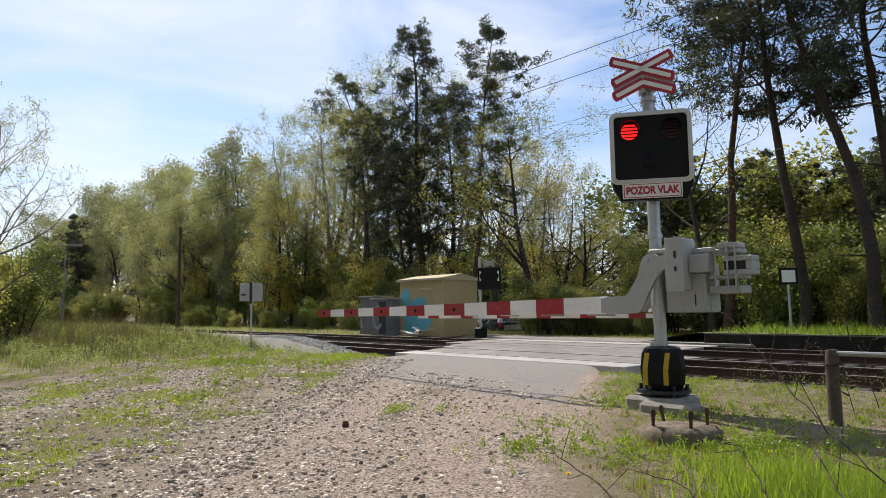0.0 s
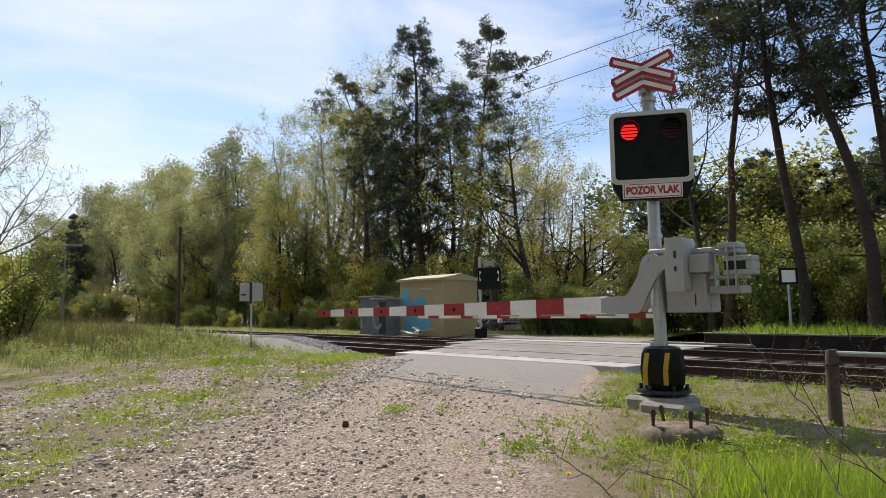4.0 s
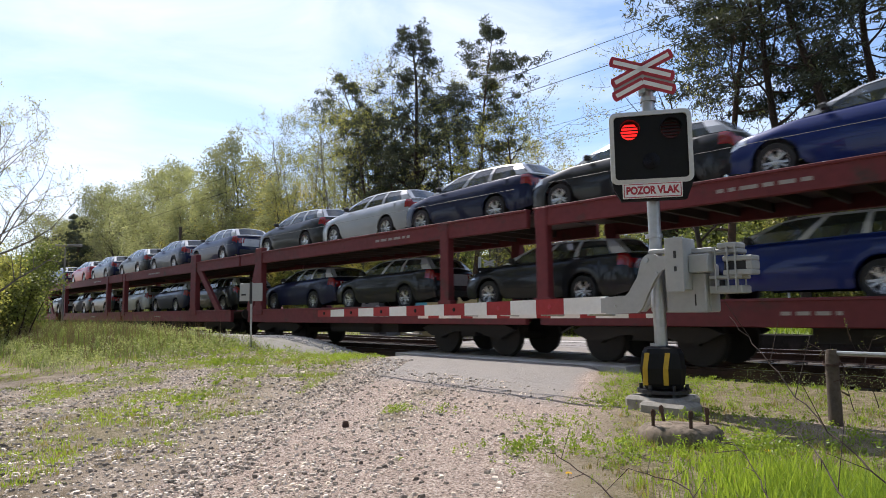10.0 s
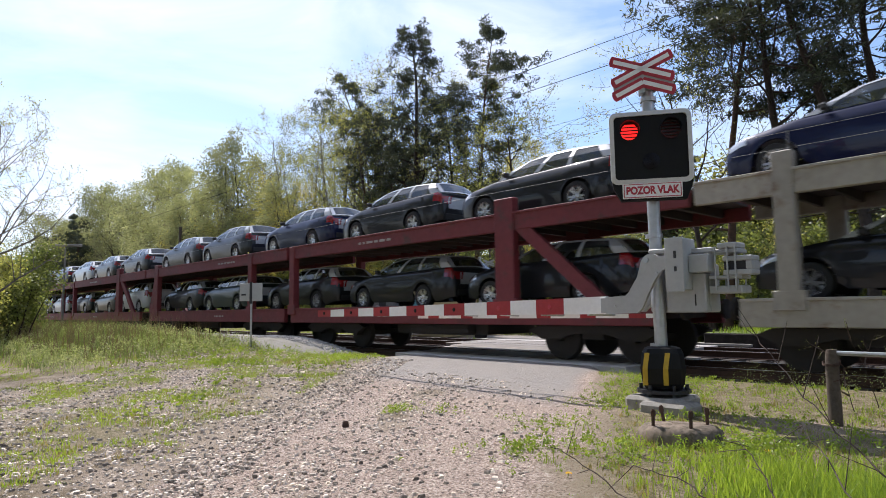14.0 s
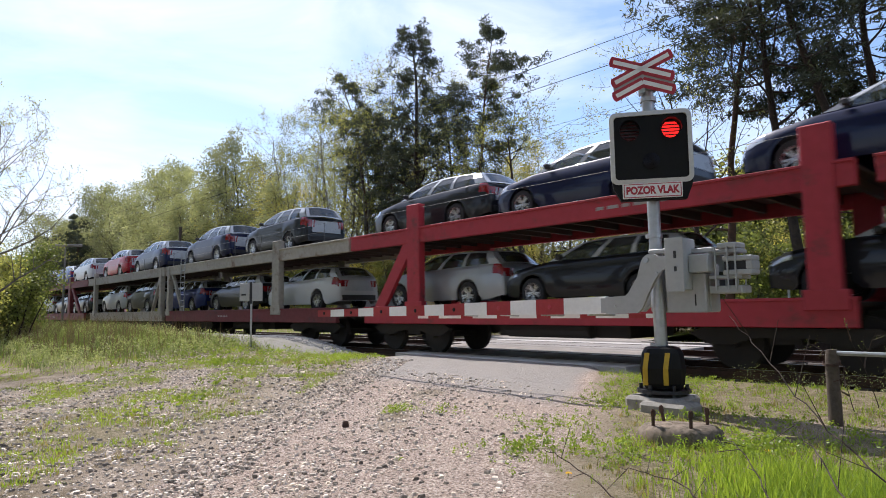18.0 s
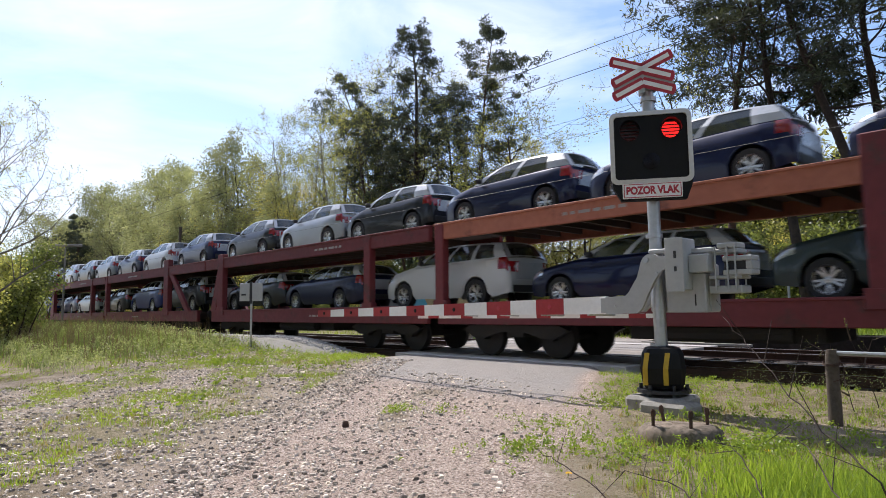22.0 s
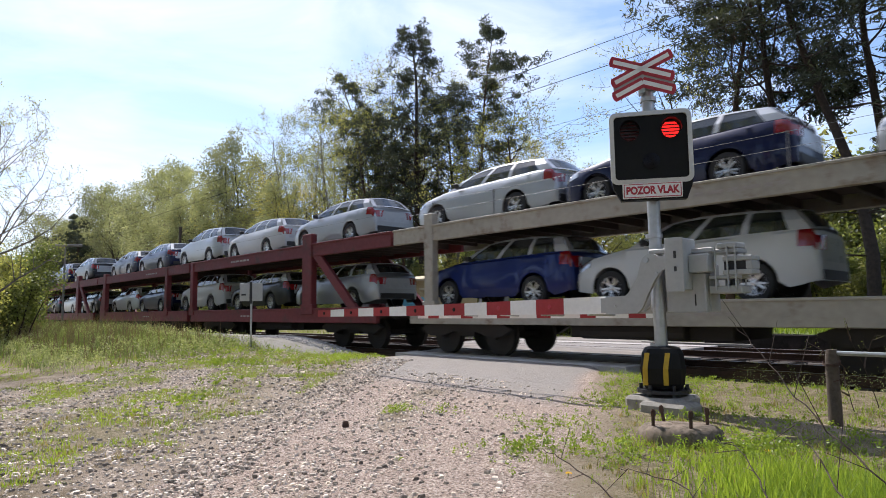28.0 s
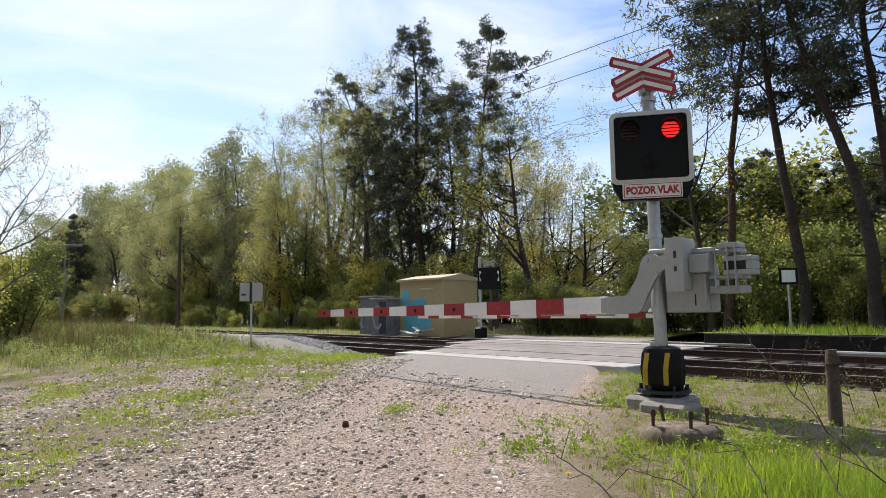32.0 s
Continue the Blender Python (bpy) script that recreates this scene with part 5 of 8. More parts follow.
    # lamps follow the skin of the body
    def skin(x, k, t, side, out):
        a, b = section(x)[k], section(x)[k + 1]
        return Vector((x, (a[0] + (b[0] - a[0]) * t + out) * side, a[1] + (b[1] - a[1]) * t))

    for side in (1, -1):
        tl = Mesh()
        g = [[skin(x, k, t, side, 0.012) for k, t in ((3, 0.15), (3, 0.7), (4, 0.3), (4, 0.95))] for x in (xr - 0.30, xr - 0.2, xr - 0.10, xr - 0.05)]
        g.append([p + Vector((0.055, -0.16 * side, 0)) for p in g[-1]])
        g.append([p + Vector((0.012, -0.14 * side, 0)) for p in g[-1]])
        tl.grid(g)
        part("tail_light", tl, M_TAIL, car, "red tail light", smooth=40)
        hl = Mesh()
        g = [[skin(x, k, t, side, 0.010) for k, t in ((3, 0.3), (3, 0.8), (4, 0.4), (4, 0.95))] for x in (xf + 0.42, xf + 0.3, xf + 0.16, xf + 0.08)]
        g.append([p + Vector((-0.05, -0.2 * side, 0)) for p in g[-1]])
        hl.grid(g)
        part("headlight", hl, M_HEAD, car, "clear headlight", smooth=40)
        mi = Mesh()
        p = belt(0.12)
        mi.slab(p.x - 0.07, p.x + 0.05, 0, 0.17, 0, 0.12, 0.03, 0, Matrix.Translation((0, p.y + 0.02 if side > 0 else -p.y - 0.19, p.z + 0.02)))
        part("wing_mirror", mi, M_TRIM, car, "black wing mirror")
    for x0, x1, z0, z1, w, nm in ((xr - 0.10, xr + 0.015, clear + 0.10, clear + 0.30, 0.74, "rear_bumper"), (xf - 0.012, xf + 0.10, clear + 0.12, clear + 0.36, 0.55, "front_grille")):
        mb = Mesh()
        mb.slab(x0, x1, -half * w, half * w, z0, z1, 0.03)
        part(nm, mb, M_TRIM, car, "black plastic " + nm.replace("_", " "))
    # wheels
    ty = Mesh()
    ty.lathe([(r * 0.62, -0.10), (r * 0.70, -0.105), (r * 0.95, -0.10), (r, -0.07), (r, 0.07), (r * 0.95, 0.10), (r * 0.62, 0.10)], 22)
    tyre = fixed_normals(ty.data("wheel", M_TYRE, 40))
    rm = Mesh()
    rm.lathe([(r * 0.69, -0.088), (r * 0.66, -0.104), (r * 0.60, -0.09), (r * 0.58, 0.04)], 22)
    for k in range(10):
        a = 2 * math.pi * k / 10 + (0.11 if k % 2 else -0.11)
        c, s = math.cos(a), math.sin(a)
        d = 0.022
        rm.add([(r * .12 * c - d * s, -.075, r * .12 * s + d * c), (r * .12 * c + d * s, -.075, r * .12 * s - d * c),
                (r * .63 * c + d * .8 * s, -.098, r * .63 * s - d * .8 * c), (r * .63 * c - d * .8 * s, -.098, r * .63 * s + d * .8 * c),
                (r * .12 * c - d * s, -.045, r * .12 * s + d * c), (r * .12 * c + d * s, -.045, r * .12 * s - d * c),
                (r * .63 * c + d * .8 * s, -.06, r * .63 * s - d * .8 * c), (r * .63 * c - d * .8 * s, -.06, r * .63 * s + d * .8 * c)],
               [(0, 1, 2, 3), (0, 3, 7, 4), (1, 5, 6, 2)])
    rm.lathe([(0.0, -0.09), (r * 0.16, -0.085), (r * 0.2, -0.06)], 12)
    rm.lathe([(0.0, -0.02), (r * 0.6, -0.015)], 16, 1)
    rim = fixed_normals(rm.data("rim", [M_RIM, M_DARKMETAL], 40))
    for x in (fa, ra):
        for side in (-1, 1):
            m = pose(x, side * (half - 0.125), r, 0, 0, 0 if side < 0 else 180)
            wh = part("wheel", tyre, None, car, m=m)
            part("rim", rim, None, wh, "silver alloy rim")
    return car


# ---------- wagons ----------
def wagon_paint(name, a, b, dirt):
    return material(name, a, b, rough=0.65, grain=7, blotch=0.7, bump=0.12, dirt=dirt, dirt_amount=0.32, vary=0.08)


M_W_RED = wagon_paint("oxide_red_paint", (0.165, 0.022, 0.027), (0.12, 0.020, 0.024), (0.06, 0.03, 0.026))
M_W_BRIGHT = wagon_paint("bright_red_paint", (0.36, 0.025, 0.04), (0.30, 0.025, 0.035), (0.12, 0.03, 0.03))
M_W_ORANGE = wagon_paint("faded_orange_paint", (0.38, 0.13, 0.075), (0.30, 0.10, 0.06), (0.14, 0.05, 0.035))
M_W_GREY = wagon_paint("dirty_cream_grey_paint", (0.38, 0.35, 0.30), (0.28, 0.26, 0.22), (0.15, 0.085, 0.05))
M_W_FLOOR = material("dark_deck_steel", (0.045, 0.035, 0.032), (0.07, 0.045, 0.035), rough=0.8, grain=8, bump=0.3)
M_UNDER = material("sooty_running_gear", (0.022, 0.020, 0.019), (0.04, 0.033, 0.028), rough=0.85, grain=14, bump=0.4)
M_MARK = material("faded_white_lettering", (0.38, 0.34, 0.31), (0.28, 0.25, 0.23), rough=0.7, grain=30, bump=0.0)
M_GUARD = material("dull_guard_wire", (0.16, 0.16, 0.16), (0.10, 0.10, 0.10), rough=0.6, metal=0.4, grain=30, bump=0.0)
UNIT = 14.0
DECK, DECK_LOW, SILL, SILL_LOW, WIDE = 3.24, 2.84, 1.20, 0.74, 1.42


def build_wheelset():
    wh = Mesh()
    for y in (-GAUGE, GAUGE):
        wh.lathe([(0.0, -0.06), (0.2, -0.055), (0.36, -0.03), (0.44, -0.055), (0.46, -0.05), (0.46, 0.06), (0.485, 0.075), (0.485, 0.1), (0.0, 0.1)], 24, 0,
                 Matrix.Translation((0, y, 0)) @ (Matrix() if y < 0 else pose(0, 0, 0, 0, 0, 180)))
    wh.tube([(0, -1.0, 0), (0, 1.0, 0)], 0.085, 10)
    return fixed_normals(wh.data("wheelset", M_UNDER, 40))


WHEELSET = build_wheelset()


def build_unit(wagon, x0, direction, paint, style, front):
    """One half of a two-part car carrier; x0 is the joint, direction points to its outer end."""
    d = direction

    def X(a):
        return x0 + d * a

    def span(a, b):
        return min(X(a), X(b)), max(X(a), X(b))

    end, roof_end = UNIT - 0.72, UNIT - 0.05
    # the joint of the grey and the bright wagons lies a little further back
    begin = 0.2 if style in ("red", "orange") else (-0.75 if front else 1.2)
    for y in (-WIDE, WIDE):
        s = 1 if y > 0 else -1
        ya, yb = min(y, y - s * 0.14), max(y, y - s * 0.14)
        mb = Mesh()
        mb.slab(*span(begin, end), ya, yb, SILL_LOW, SILL, 0.015)
        mb.slab(*span(begin, end), min(y + s * 0.02, y - s * 0.2), max(y + s * 0.02, y - s * 0.2), SILL - 0.05, SILL + 0.004, 0.008)
        part("lower_sill", mb, M_W_RED if style == "grey" and front else paint, wagon)
        mb = Mesh()
        mb.slab(*span(begin - 0.1, roof_end), ya, yb, DECK_LOW, DECK, 0.015)
        mb.slab(*span(begin - 0.1, roof_end), min(y + s * 0.03, y - s * 0.16), max(y + s * 0.03, y - s * 0.16), DECK - 0.04, DECK + 0.012, 0.008)
        part("upper_beam", mb, M_W_ORANGE if style == "orange" and front else paint, wagon)
        if style == "grey":
            posts, tall = [(-0.45, 0.26), (9.6, 0.48)] if front else [(1.5, 0.26), (12.5, 0.32)], 0.30
        elif style == "bright":
            posts, tall = [(-0.35, 0.46), (8.9, 0.5)] if front else [(1.6, 0.46), (11.1, 0.5)], 0.62
        elif front:
            posts, tall = [(0.3, 0.30), (9.65, 0.56)], 0.34
        else:
            posts, tall = [(2.72, 0.30), (12.45, 0.48)], 0.16
        for i, (a, w) in enumerate(posts):
            mb = Mesh()
            top = DECK + (tall if (i == 1 or style == "bright") else 0.0)
            mb.slab(*span(a - w / 2, a + w / 2), min(y + s * 0.04, y - s * 0.18), max(y + s * 0.04, y - s * 0.18), SILL - 0.01, top, 0.02)
            mb.slab(*span(a - w / 2 - 0.08, a + w / 2 + 0.08), min(y + s * 0.045, y - s * 0.15), max(y + s * 0.045, y - s * 0.15), SILL - 0.2, SILL + 0.12, 0.015)
            part("post", mb, paint, wagon)
        # slanting strut
        if style == "grey":
            a0, a1 = (-0.15, 1.1) if front else (1.65, 2.7)
        elif style == "bright":
            a0, a1 = (9.15, 11.3) if front else (11.3, 12.6)
        elif front:
            a0, a1 = 10.1, 12.1
        else:
            a0, a1 = 12.55, 13.2
        mb = Mesh()
        w = 0.09 if style == "grey" else 0.22
        out = [(X(a0 - w), DECK_LOW + 0.05), (X(a0 + w), DECK_LOW + 0.05), (X(a1 + w), SILL - 0.02), (X(a1 - w), SILL - 0.02)]
        mb.prism(out, y - s * 0.015, y - s * 0.13)
        part("strut", mb, paint, wagon)
        # guard wires along the upper deck; the grey wagons have stanchions too
        mb = Mesh()
        a = begin + 0.7
        while a < end and style == "grey":
            mb.tube([(X(a), y - s * 0.05, DECK - 0.05), (X(a), y - s * 0.05, DECK + 0.62)], 0.014, 6)
            a += 2.1
        for z in (DECK + 0.60, DECK + 0.34) if style == "grey" else (DECK + 0.52,):
            mb.tube([(X(begin + 0.3), y - s * 0.05, z), (X(end), y - s * 0.05, z)], 0.0035, 4)
        part("wire_railing", mb, M_GUARD, wagon, "thin grey guard wire")
        # lettering stands as plain bars
        mb = Mesh()
        rng = random.Random(int(x0 * 7 + d * 3) + (9 if y > 0 else 0))
        for zc, hh in ((0.96, 0.06), (3.03, 0.065)):
            a = rng.uniform(4, 8)
            for k in range(rng.randint(3, 6)):
                w = rng.uniform(0.06, 0.28)
                mb.box(*span(a, a + w), min(y + s * 0.002, y + s * 0.006), max(y + s * 0.002, y + s * 0.006), zc - hh / 2, zc + hh / 2)
                a += w + 0.08
        part("lettering", mb, M_MARK, wagon, "faded white bars of lettering")
    mb = Mesh()
    mb.box(*span(begin, end), -WIDE + 0.15, WIDE - 0.15, 1.06, 1.13)
    part("lower_deck", mb, M_W_FLOOR, wagon, "dark dirty steel deck")
    mb = Mesh()
    for k in range(10):
        a = 1.3 + k * 1.28
        mb.box(*span(a, a + 0.12), -WIDE + 0.16, WIDE - 0.16, 0.86, 1.058)
    tagged(part("floor_ribs", mb, M_W_FLOOR, wagon), kind="stuff")
    mb = Mesh()
    mb.box(*span(begin - 0.1, roof_end - 0.02), -WIDE + 0.15, WIDE - 0.15, DECK - 0.12, DECK - 0.07)
    part("upper_deck", mb, M_W_FLOOR, wagon, "dark steel deck")
    mb = Mesh()
    for k in range(19):
        a = 1.3 + k * 0.67
        mb.box(*span(a, a + 0.07), -WIDE + 0.16, WIDE - 0.16, DECK - 0.30, DECK - 0.122)
    tagged(part("deck_ribs", mb, M_W_FLOOR, wagon), kind="stuff")
    # running gear: two wheelsets near either end of the unit
    for a in (1.35, 3.35, UNIT - 3.3, UNIT - 1.5) if style != "bright" else (1.3, 3.2, UNIT - 3.1, UNIT - 1.3):
        part("wheelset", WHEELSET, None, wagon, m=Matrix.Translation((X(a), 0, 0.46)))
    for a in (2.35, UNIT - 2.4):
        mb = Mesh()
        for y in (-1.06, 1.06):
            mb.prism([(X(a - 1.55), 0.62), (X(a - 1.3), 0.72), (X(a + 1.3), 0.72), (X(a + 1.55), 0.62), (X(a + 1.2), 0.44), (X(a + 0.8), 0.44), (X(a + 0.4), 0.56),
                      (X(a - 0.4), 0.56), (X(a - 0.8), 0.44), (X(a - 1.2), 0.44)], y - 0.07, y + 0.07)
        mb.box(X(a) - 0.25, X(a) + 0.25, -1.0, 1.0, 0.45, 0.86)
        part("bogie_frame", mb, M_UNDER, wagon, "sooty bogie frame")
    mb = Mesh()
    mb.box(*span(5.2, 8.6), -0.9, 0.9, 0.48, 0.74)
    mb.tube([(X(6), -1.0, 0.62), (X(8.2), -1.0, 0.62)], 0.16, 10)
    part("brake_gear", mb, M_UNDER, wagon, "sooty brake gear")
    for y in (-0.88, 0.88):
        mb = Mesh()
        mb.tube([(X(end), y, 1.04), (X(end + 0.22), y, 1.04), (X(end + 0.22), y, 1.04), (X(end + 0.30), y, 1.04)], [0.09, 0.09, 0.2, 0.2], 12)
        part("buffer", mb, M_UNDER, wagon, "black steel buffer")
    if style == "grey":
        # ladder at the joint
        mb = Mesh()
        for q in (1.05, 1.5):
            mb.tube([(X(q), -WIDE - 0.03, SILL), (X(q), -WIDE - 0.03, DECK + 0.5)], 0.018, 6)
        for k in range(9):
            z = SILL + 0.2 + k * 0.26
            mb.tube([(X(1.05), -WIDE - 0.03, z), (X(1.5), -WIDE - 0.03, z)], 0.013, 6)
        if front:
            part("ladder", mb, M_GALV, wagon, "grey steel ladder")


def build_wagon(style, label):
    wagon = thing("car_carrier_wagon", label, "rail wagon", group="car carrier wagons of the train")
    paint = {"red": M_W_RED, "orange": M_W_RED, "bright": M_W_BRIGHT, "grey": M_W_GREY}[style]
    build_unit(wagon, 0, 1, paint, style, True)
    build_unit(wagon, 0, -1, paint, style, False)
    mb = Mesh()
    mb.box(*((-0.3, 0.3) if style in ("red", "orange") else (-1.3, -0.7)), -0.5, 0.5, 0.7, 1.0)
    part("joint", mb, M_UNDER, wagon, "short coupling between the halves")
    return wagon


# Each wagon: paint, cars above, cars below, from its front to its back; small letters are paints,
# then E estate, S off-roader, H hatchback, N saloon
TRAIN = [
    ("grey", "kS bS kS bS", "kS nS kS bS rS"), ("red", "kE bE kE nE sE kE", "kE bE kE kE nE"),
    ("red", "nE nE kE nE rE", "kE nE sE kE kE"), ("red", "nE gE nE kE bE", "kE kE kE nE kE"),
    ("grey", "bE kE nE rE nE", "kE kE kE nE kE"), ("red", "kE kE nE kE kE", "kE kE kE eE kE"),
    ("red", "kE kE sE kE nE", "wS kE kE wE kE"), ("grey", "bE wE kE sE kE", "bE wE bE bE nE"),
    ("bright", "bE kE nE nE kE", "kE rE kE kE sE"), ("grey", "kS nS nS rS", "wE kE bE kS sS"),
    ("red", "wS bE kE pS sN", "kE kE sE wS kE"), ("red", "kE bS bH sH nH", "wE nS kS nE wE"),
    ("orange", "nH nH nH kH sH kH", "eS nE wS nE kE"), ("red", "nH wH nH gH kH sH", "kS bS kE wE nE"),
    ("red", "nH bH kH sH bH nH", "bS wN bE kE wE"), ("red", "wH bH gH sH bH kH", "kE gE nE kE sE"),
    ("red", "sH nH kH sH kH bH", "kE wE nE sE eE"), ("grey", "bE sE sE nE sE", "kE wE kE wS bS"),
    ("red", "sE wE sS nE nE", "sE kE wS nN sE"), ("red", "kS nS sE nE", "kE wE kE sE kE"),
    ("red", "kS nS bS kS", "sE bS kS kS kS"),
]
# where the cars stand, from the wagon's joint, by how many there are
STAND = {6: (11.1, 6.3, 1.85, -2.75, -7.0, -11.45), 5: (10.0, 4.6, -0.6, -6.4, -11.3), 4: (8.2, 2.2, -5.1, -10.9)}
STAND_BELOW = (10.15, 5.0, -0.3, -6.15, -10.9)
SPEED, REAR = 25.4, -29.2        # metres a second; where the locomotive's back stands at 7.5 s
FIRST = 14.9                     # from there back to the first wagon's joint


def place(u, t):
    return REAR + SPEED * (t - 7.5) - u


MOVING = []                      # (thing, distance behind the locomotive, y, z, turn)
KIND = {"E": "estate", "S": "suv", "H": "hatch", "N": "sedan"}
KINDNAME = {"E": "estate car", "S": "off-road car", "H": "hatchback car", "N": "saloon car"}
LABELS = {"red": "oxide-red two-deck car carrier wagon, dirty", "orange": "red car carrier wagon with a faded orange upper beam",
          "bright": "bright red two-deck car carrier wagon", "grey": "dirty cream-grey two-deck car carrier wagon with rusty sills"}


def build_train():
    patterns, cars = {}, {}
    for i, (style, above, below) in enumerate(TRAIN):
        u = FIRST + i * 2 * UNIT
        if style in patterns:
            wagon = copy_thing(patterns[style], Matrix())
        else:
            wagon = patterns[style] = build_wagon(style, LABELS[style])
        MOVING.append((wagon, u, TRACK, 0.0))
        for upper, text in ((True, above), (False, below)):
            codes = text.split()
            for c, pos in zip(codes, STAND[len(codes)] if upper else STAND_BELOW):
                uu = u - pos
                key = KIND[c[1]]
                if key in cars:
                    car = copy_thing(cars[key], Matrix())
                else:
                    car = cars[key] = build_car(key)
                for ch in car.children:
                    if ch.name.split(".")[0] == "body":
                        ch.material_slots[0].link = "OBJECT"
                        ch.material_slots[0].material = PAINT[c[0]][1]
                tagged(car, "glossy %s %s with pale film on %s deck" % (PAINT[c[0]][0], KINDNAME[c[1]], "upper" if upper else "lower"),
                       "car", group="new cars on the train")
                MOVING.append((car, uu, TRACK, DECK - 0.07 if upper else 1.13))


build_train()
build_parked_car()


# ---------- locomotive ----------
M_L_BLUE = material("sky_blue_paint", (0.018, 0.13, 0.31), (0.016, 0.11, 0.27), rough=0.38, grain=10, blotch=0.6, bump=0.04, dirt=(0.05, 0.10, 0.16), dirt_amount=0.25, coat=0.0, vary=0, spec=0.3)
M_L_NAVY = material("dark_navy_paint", (0.012, 0.014, 0.045), (0.016, 0.018, 0.05), rough=0.42, grain=10, blotch=0.6, bump=0.04, dirt=(0.03, 0.03, 0.045), dirt_amount=0.3, coat=0.0, vary=0, spec=0.3)
M_L_ROOF = material("sooty_roof_paint", (0.020, 0.020, 0.026), (0.014, 0.014, 0.018), rough=0.85, grain=8, bump=0.15, spec=0.05)
M_L_WHITE = material("off_white_frames", (0.6, 0.6, 0.58), (0.5, 0.5, 0.48), rough=0.5, grain=20, bump=0.03)
M_PLATE = material("red_plate", (0.5, 0.03, 0.03), rough=0.5, grain=20, bump=0.0)
M_HAZARD = material("hazard_yellow", (0.20, 0.19, 0.05), rough=0.6, grain=20)
M_LOCOLAMP = glow("lit_head_lamp", (1.0, 0.95, 0.85), 0.9)
LOCO_LONG, LOCO_HALF = 16.75, 1.47


def loco_inset(z):
    """How far roof and ends draw in with height: sides, ends."""
    table = [(1.05, 0.02, 0.0), (2.0, 0.0, 0.0), (2.70, 0.0, 0.02), (3.75, 0.02, 0.16), (3.92, 0.05, 0.21), (4.08, 0.11, 0.28), (4.22, 0.24, 0.40), (4.35, 0.48, 0.60), (4.44, 0.85, 0.95), (4.48, 1.2, 1.4)]
    for (a, s0, e0), (b, s1, e1) in zip(table, table[1:]):
        if z <= b:
            t = (z - a) / (b - a)
            return s0 + (s1 - s0) * t, e0 + (e1 - e0) * t
    return 1.2, 1.4


def loco_end(y, z):
    """Distance of the curved front from the middle of the body."""
    s, e = loco_inset(z)
    w = LOCO_HALF - s
    y = min(abs(y), w - 0.001)
    r = min(0.42, w)
    x = LOCO_LONG / 2 - e - 0.10 * (y / LOCO_HALF) ** 2
    if y > w - r:
        x -= r - math.sqrt(max(0.0, r * r - (y - (w - r)) ** 2))
    return x


def loco_ring(z):
    s, e = loco_inset(z)
    w = LOCO_HALF - s
    ys = [w - 0.001] + [w - 0.42 * min(1, w / 0.45) * (1 - math.cos(k * math.pi / 12)) for k in range(1, 7)] + [w * 0.3, 0.0]
    ys = ys + [-y for y in ys[-2::-1]]
    front = [(LOCO_LONG / 2 + loco_end(y, z), y, z) for y in ys]
    back = [(LOCO_LONG / 2 - loco_end(y, z), y, z) for y in ys[::-1]]
    return front + back


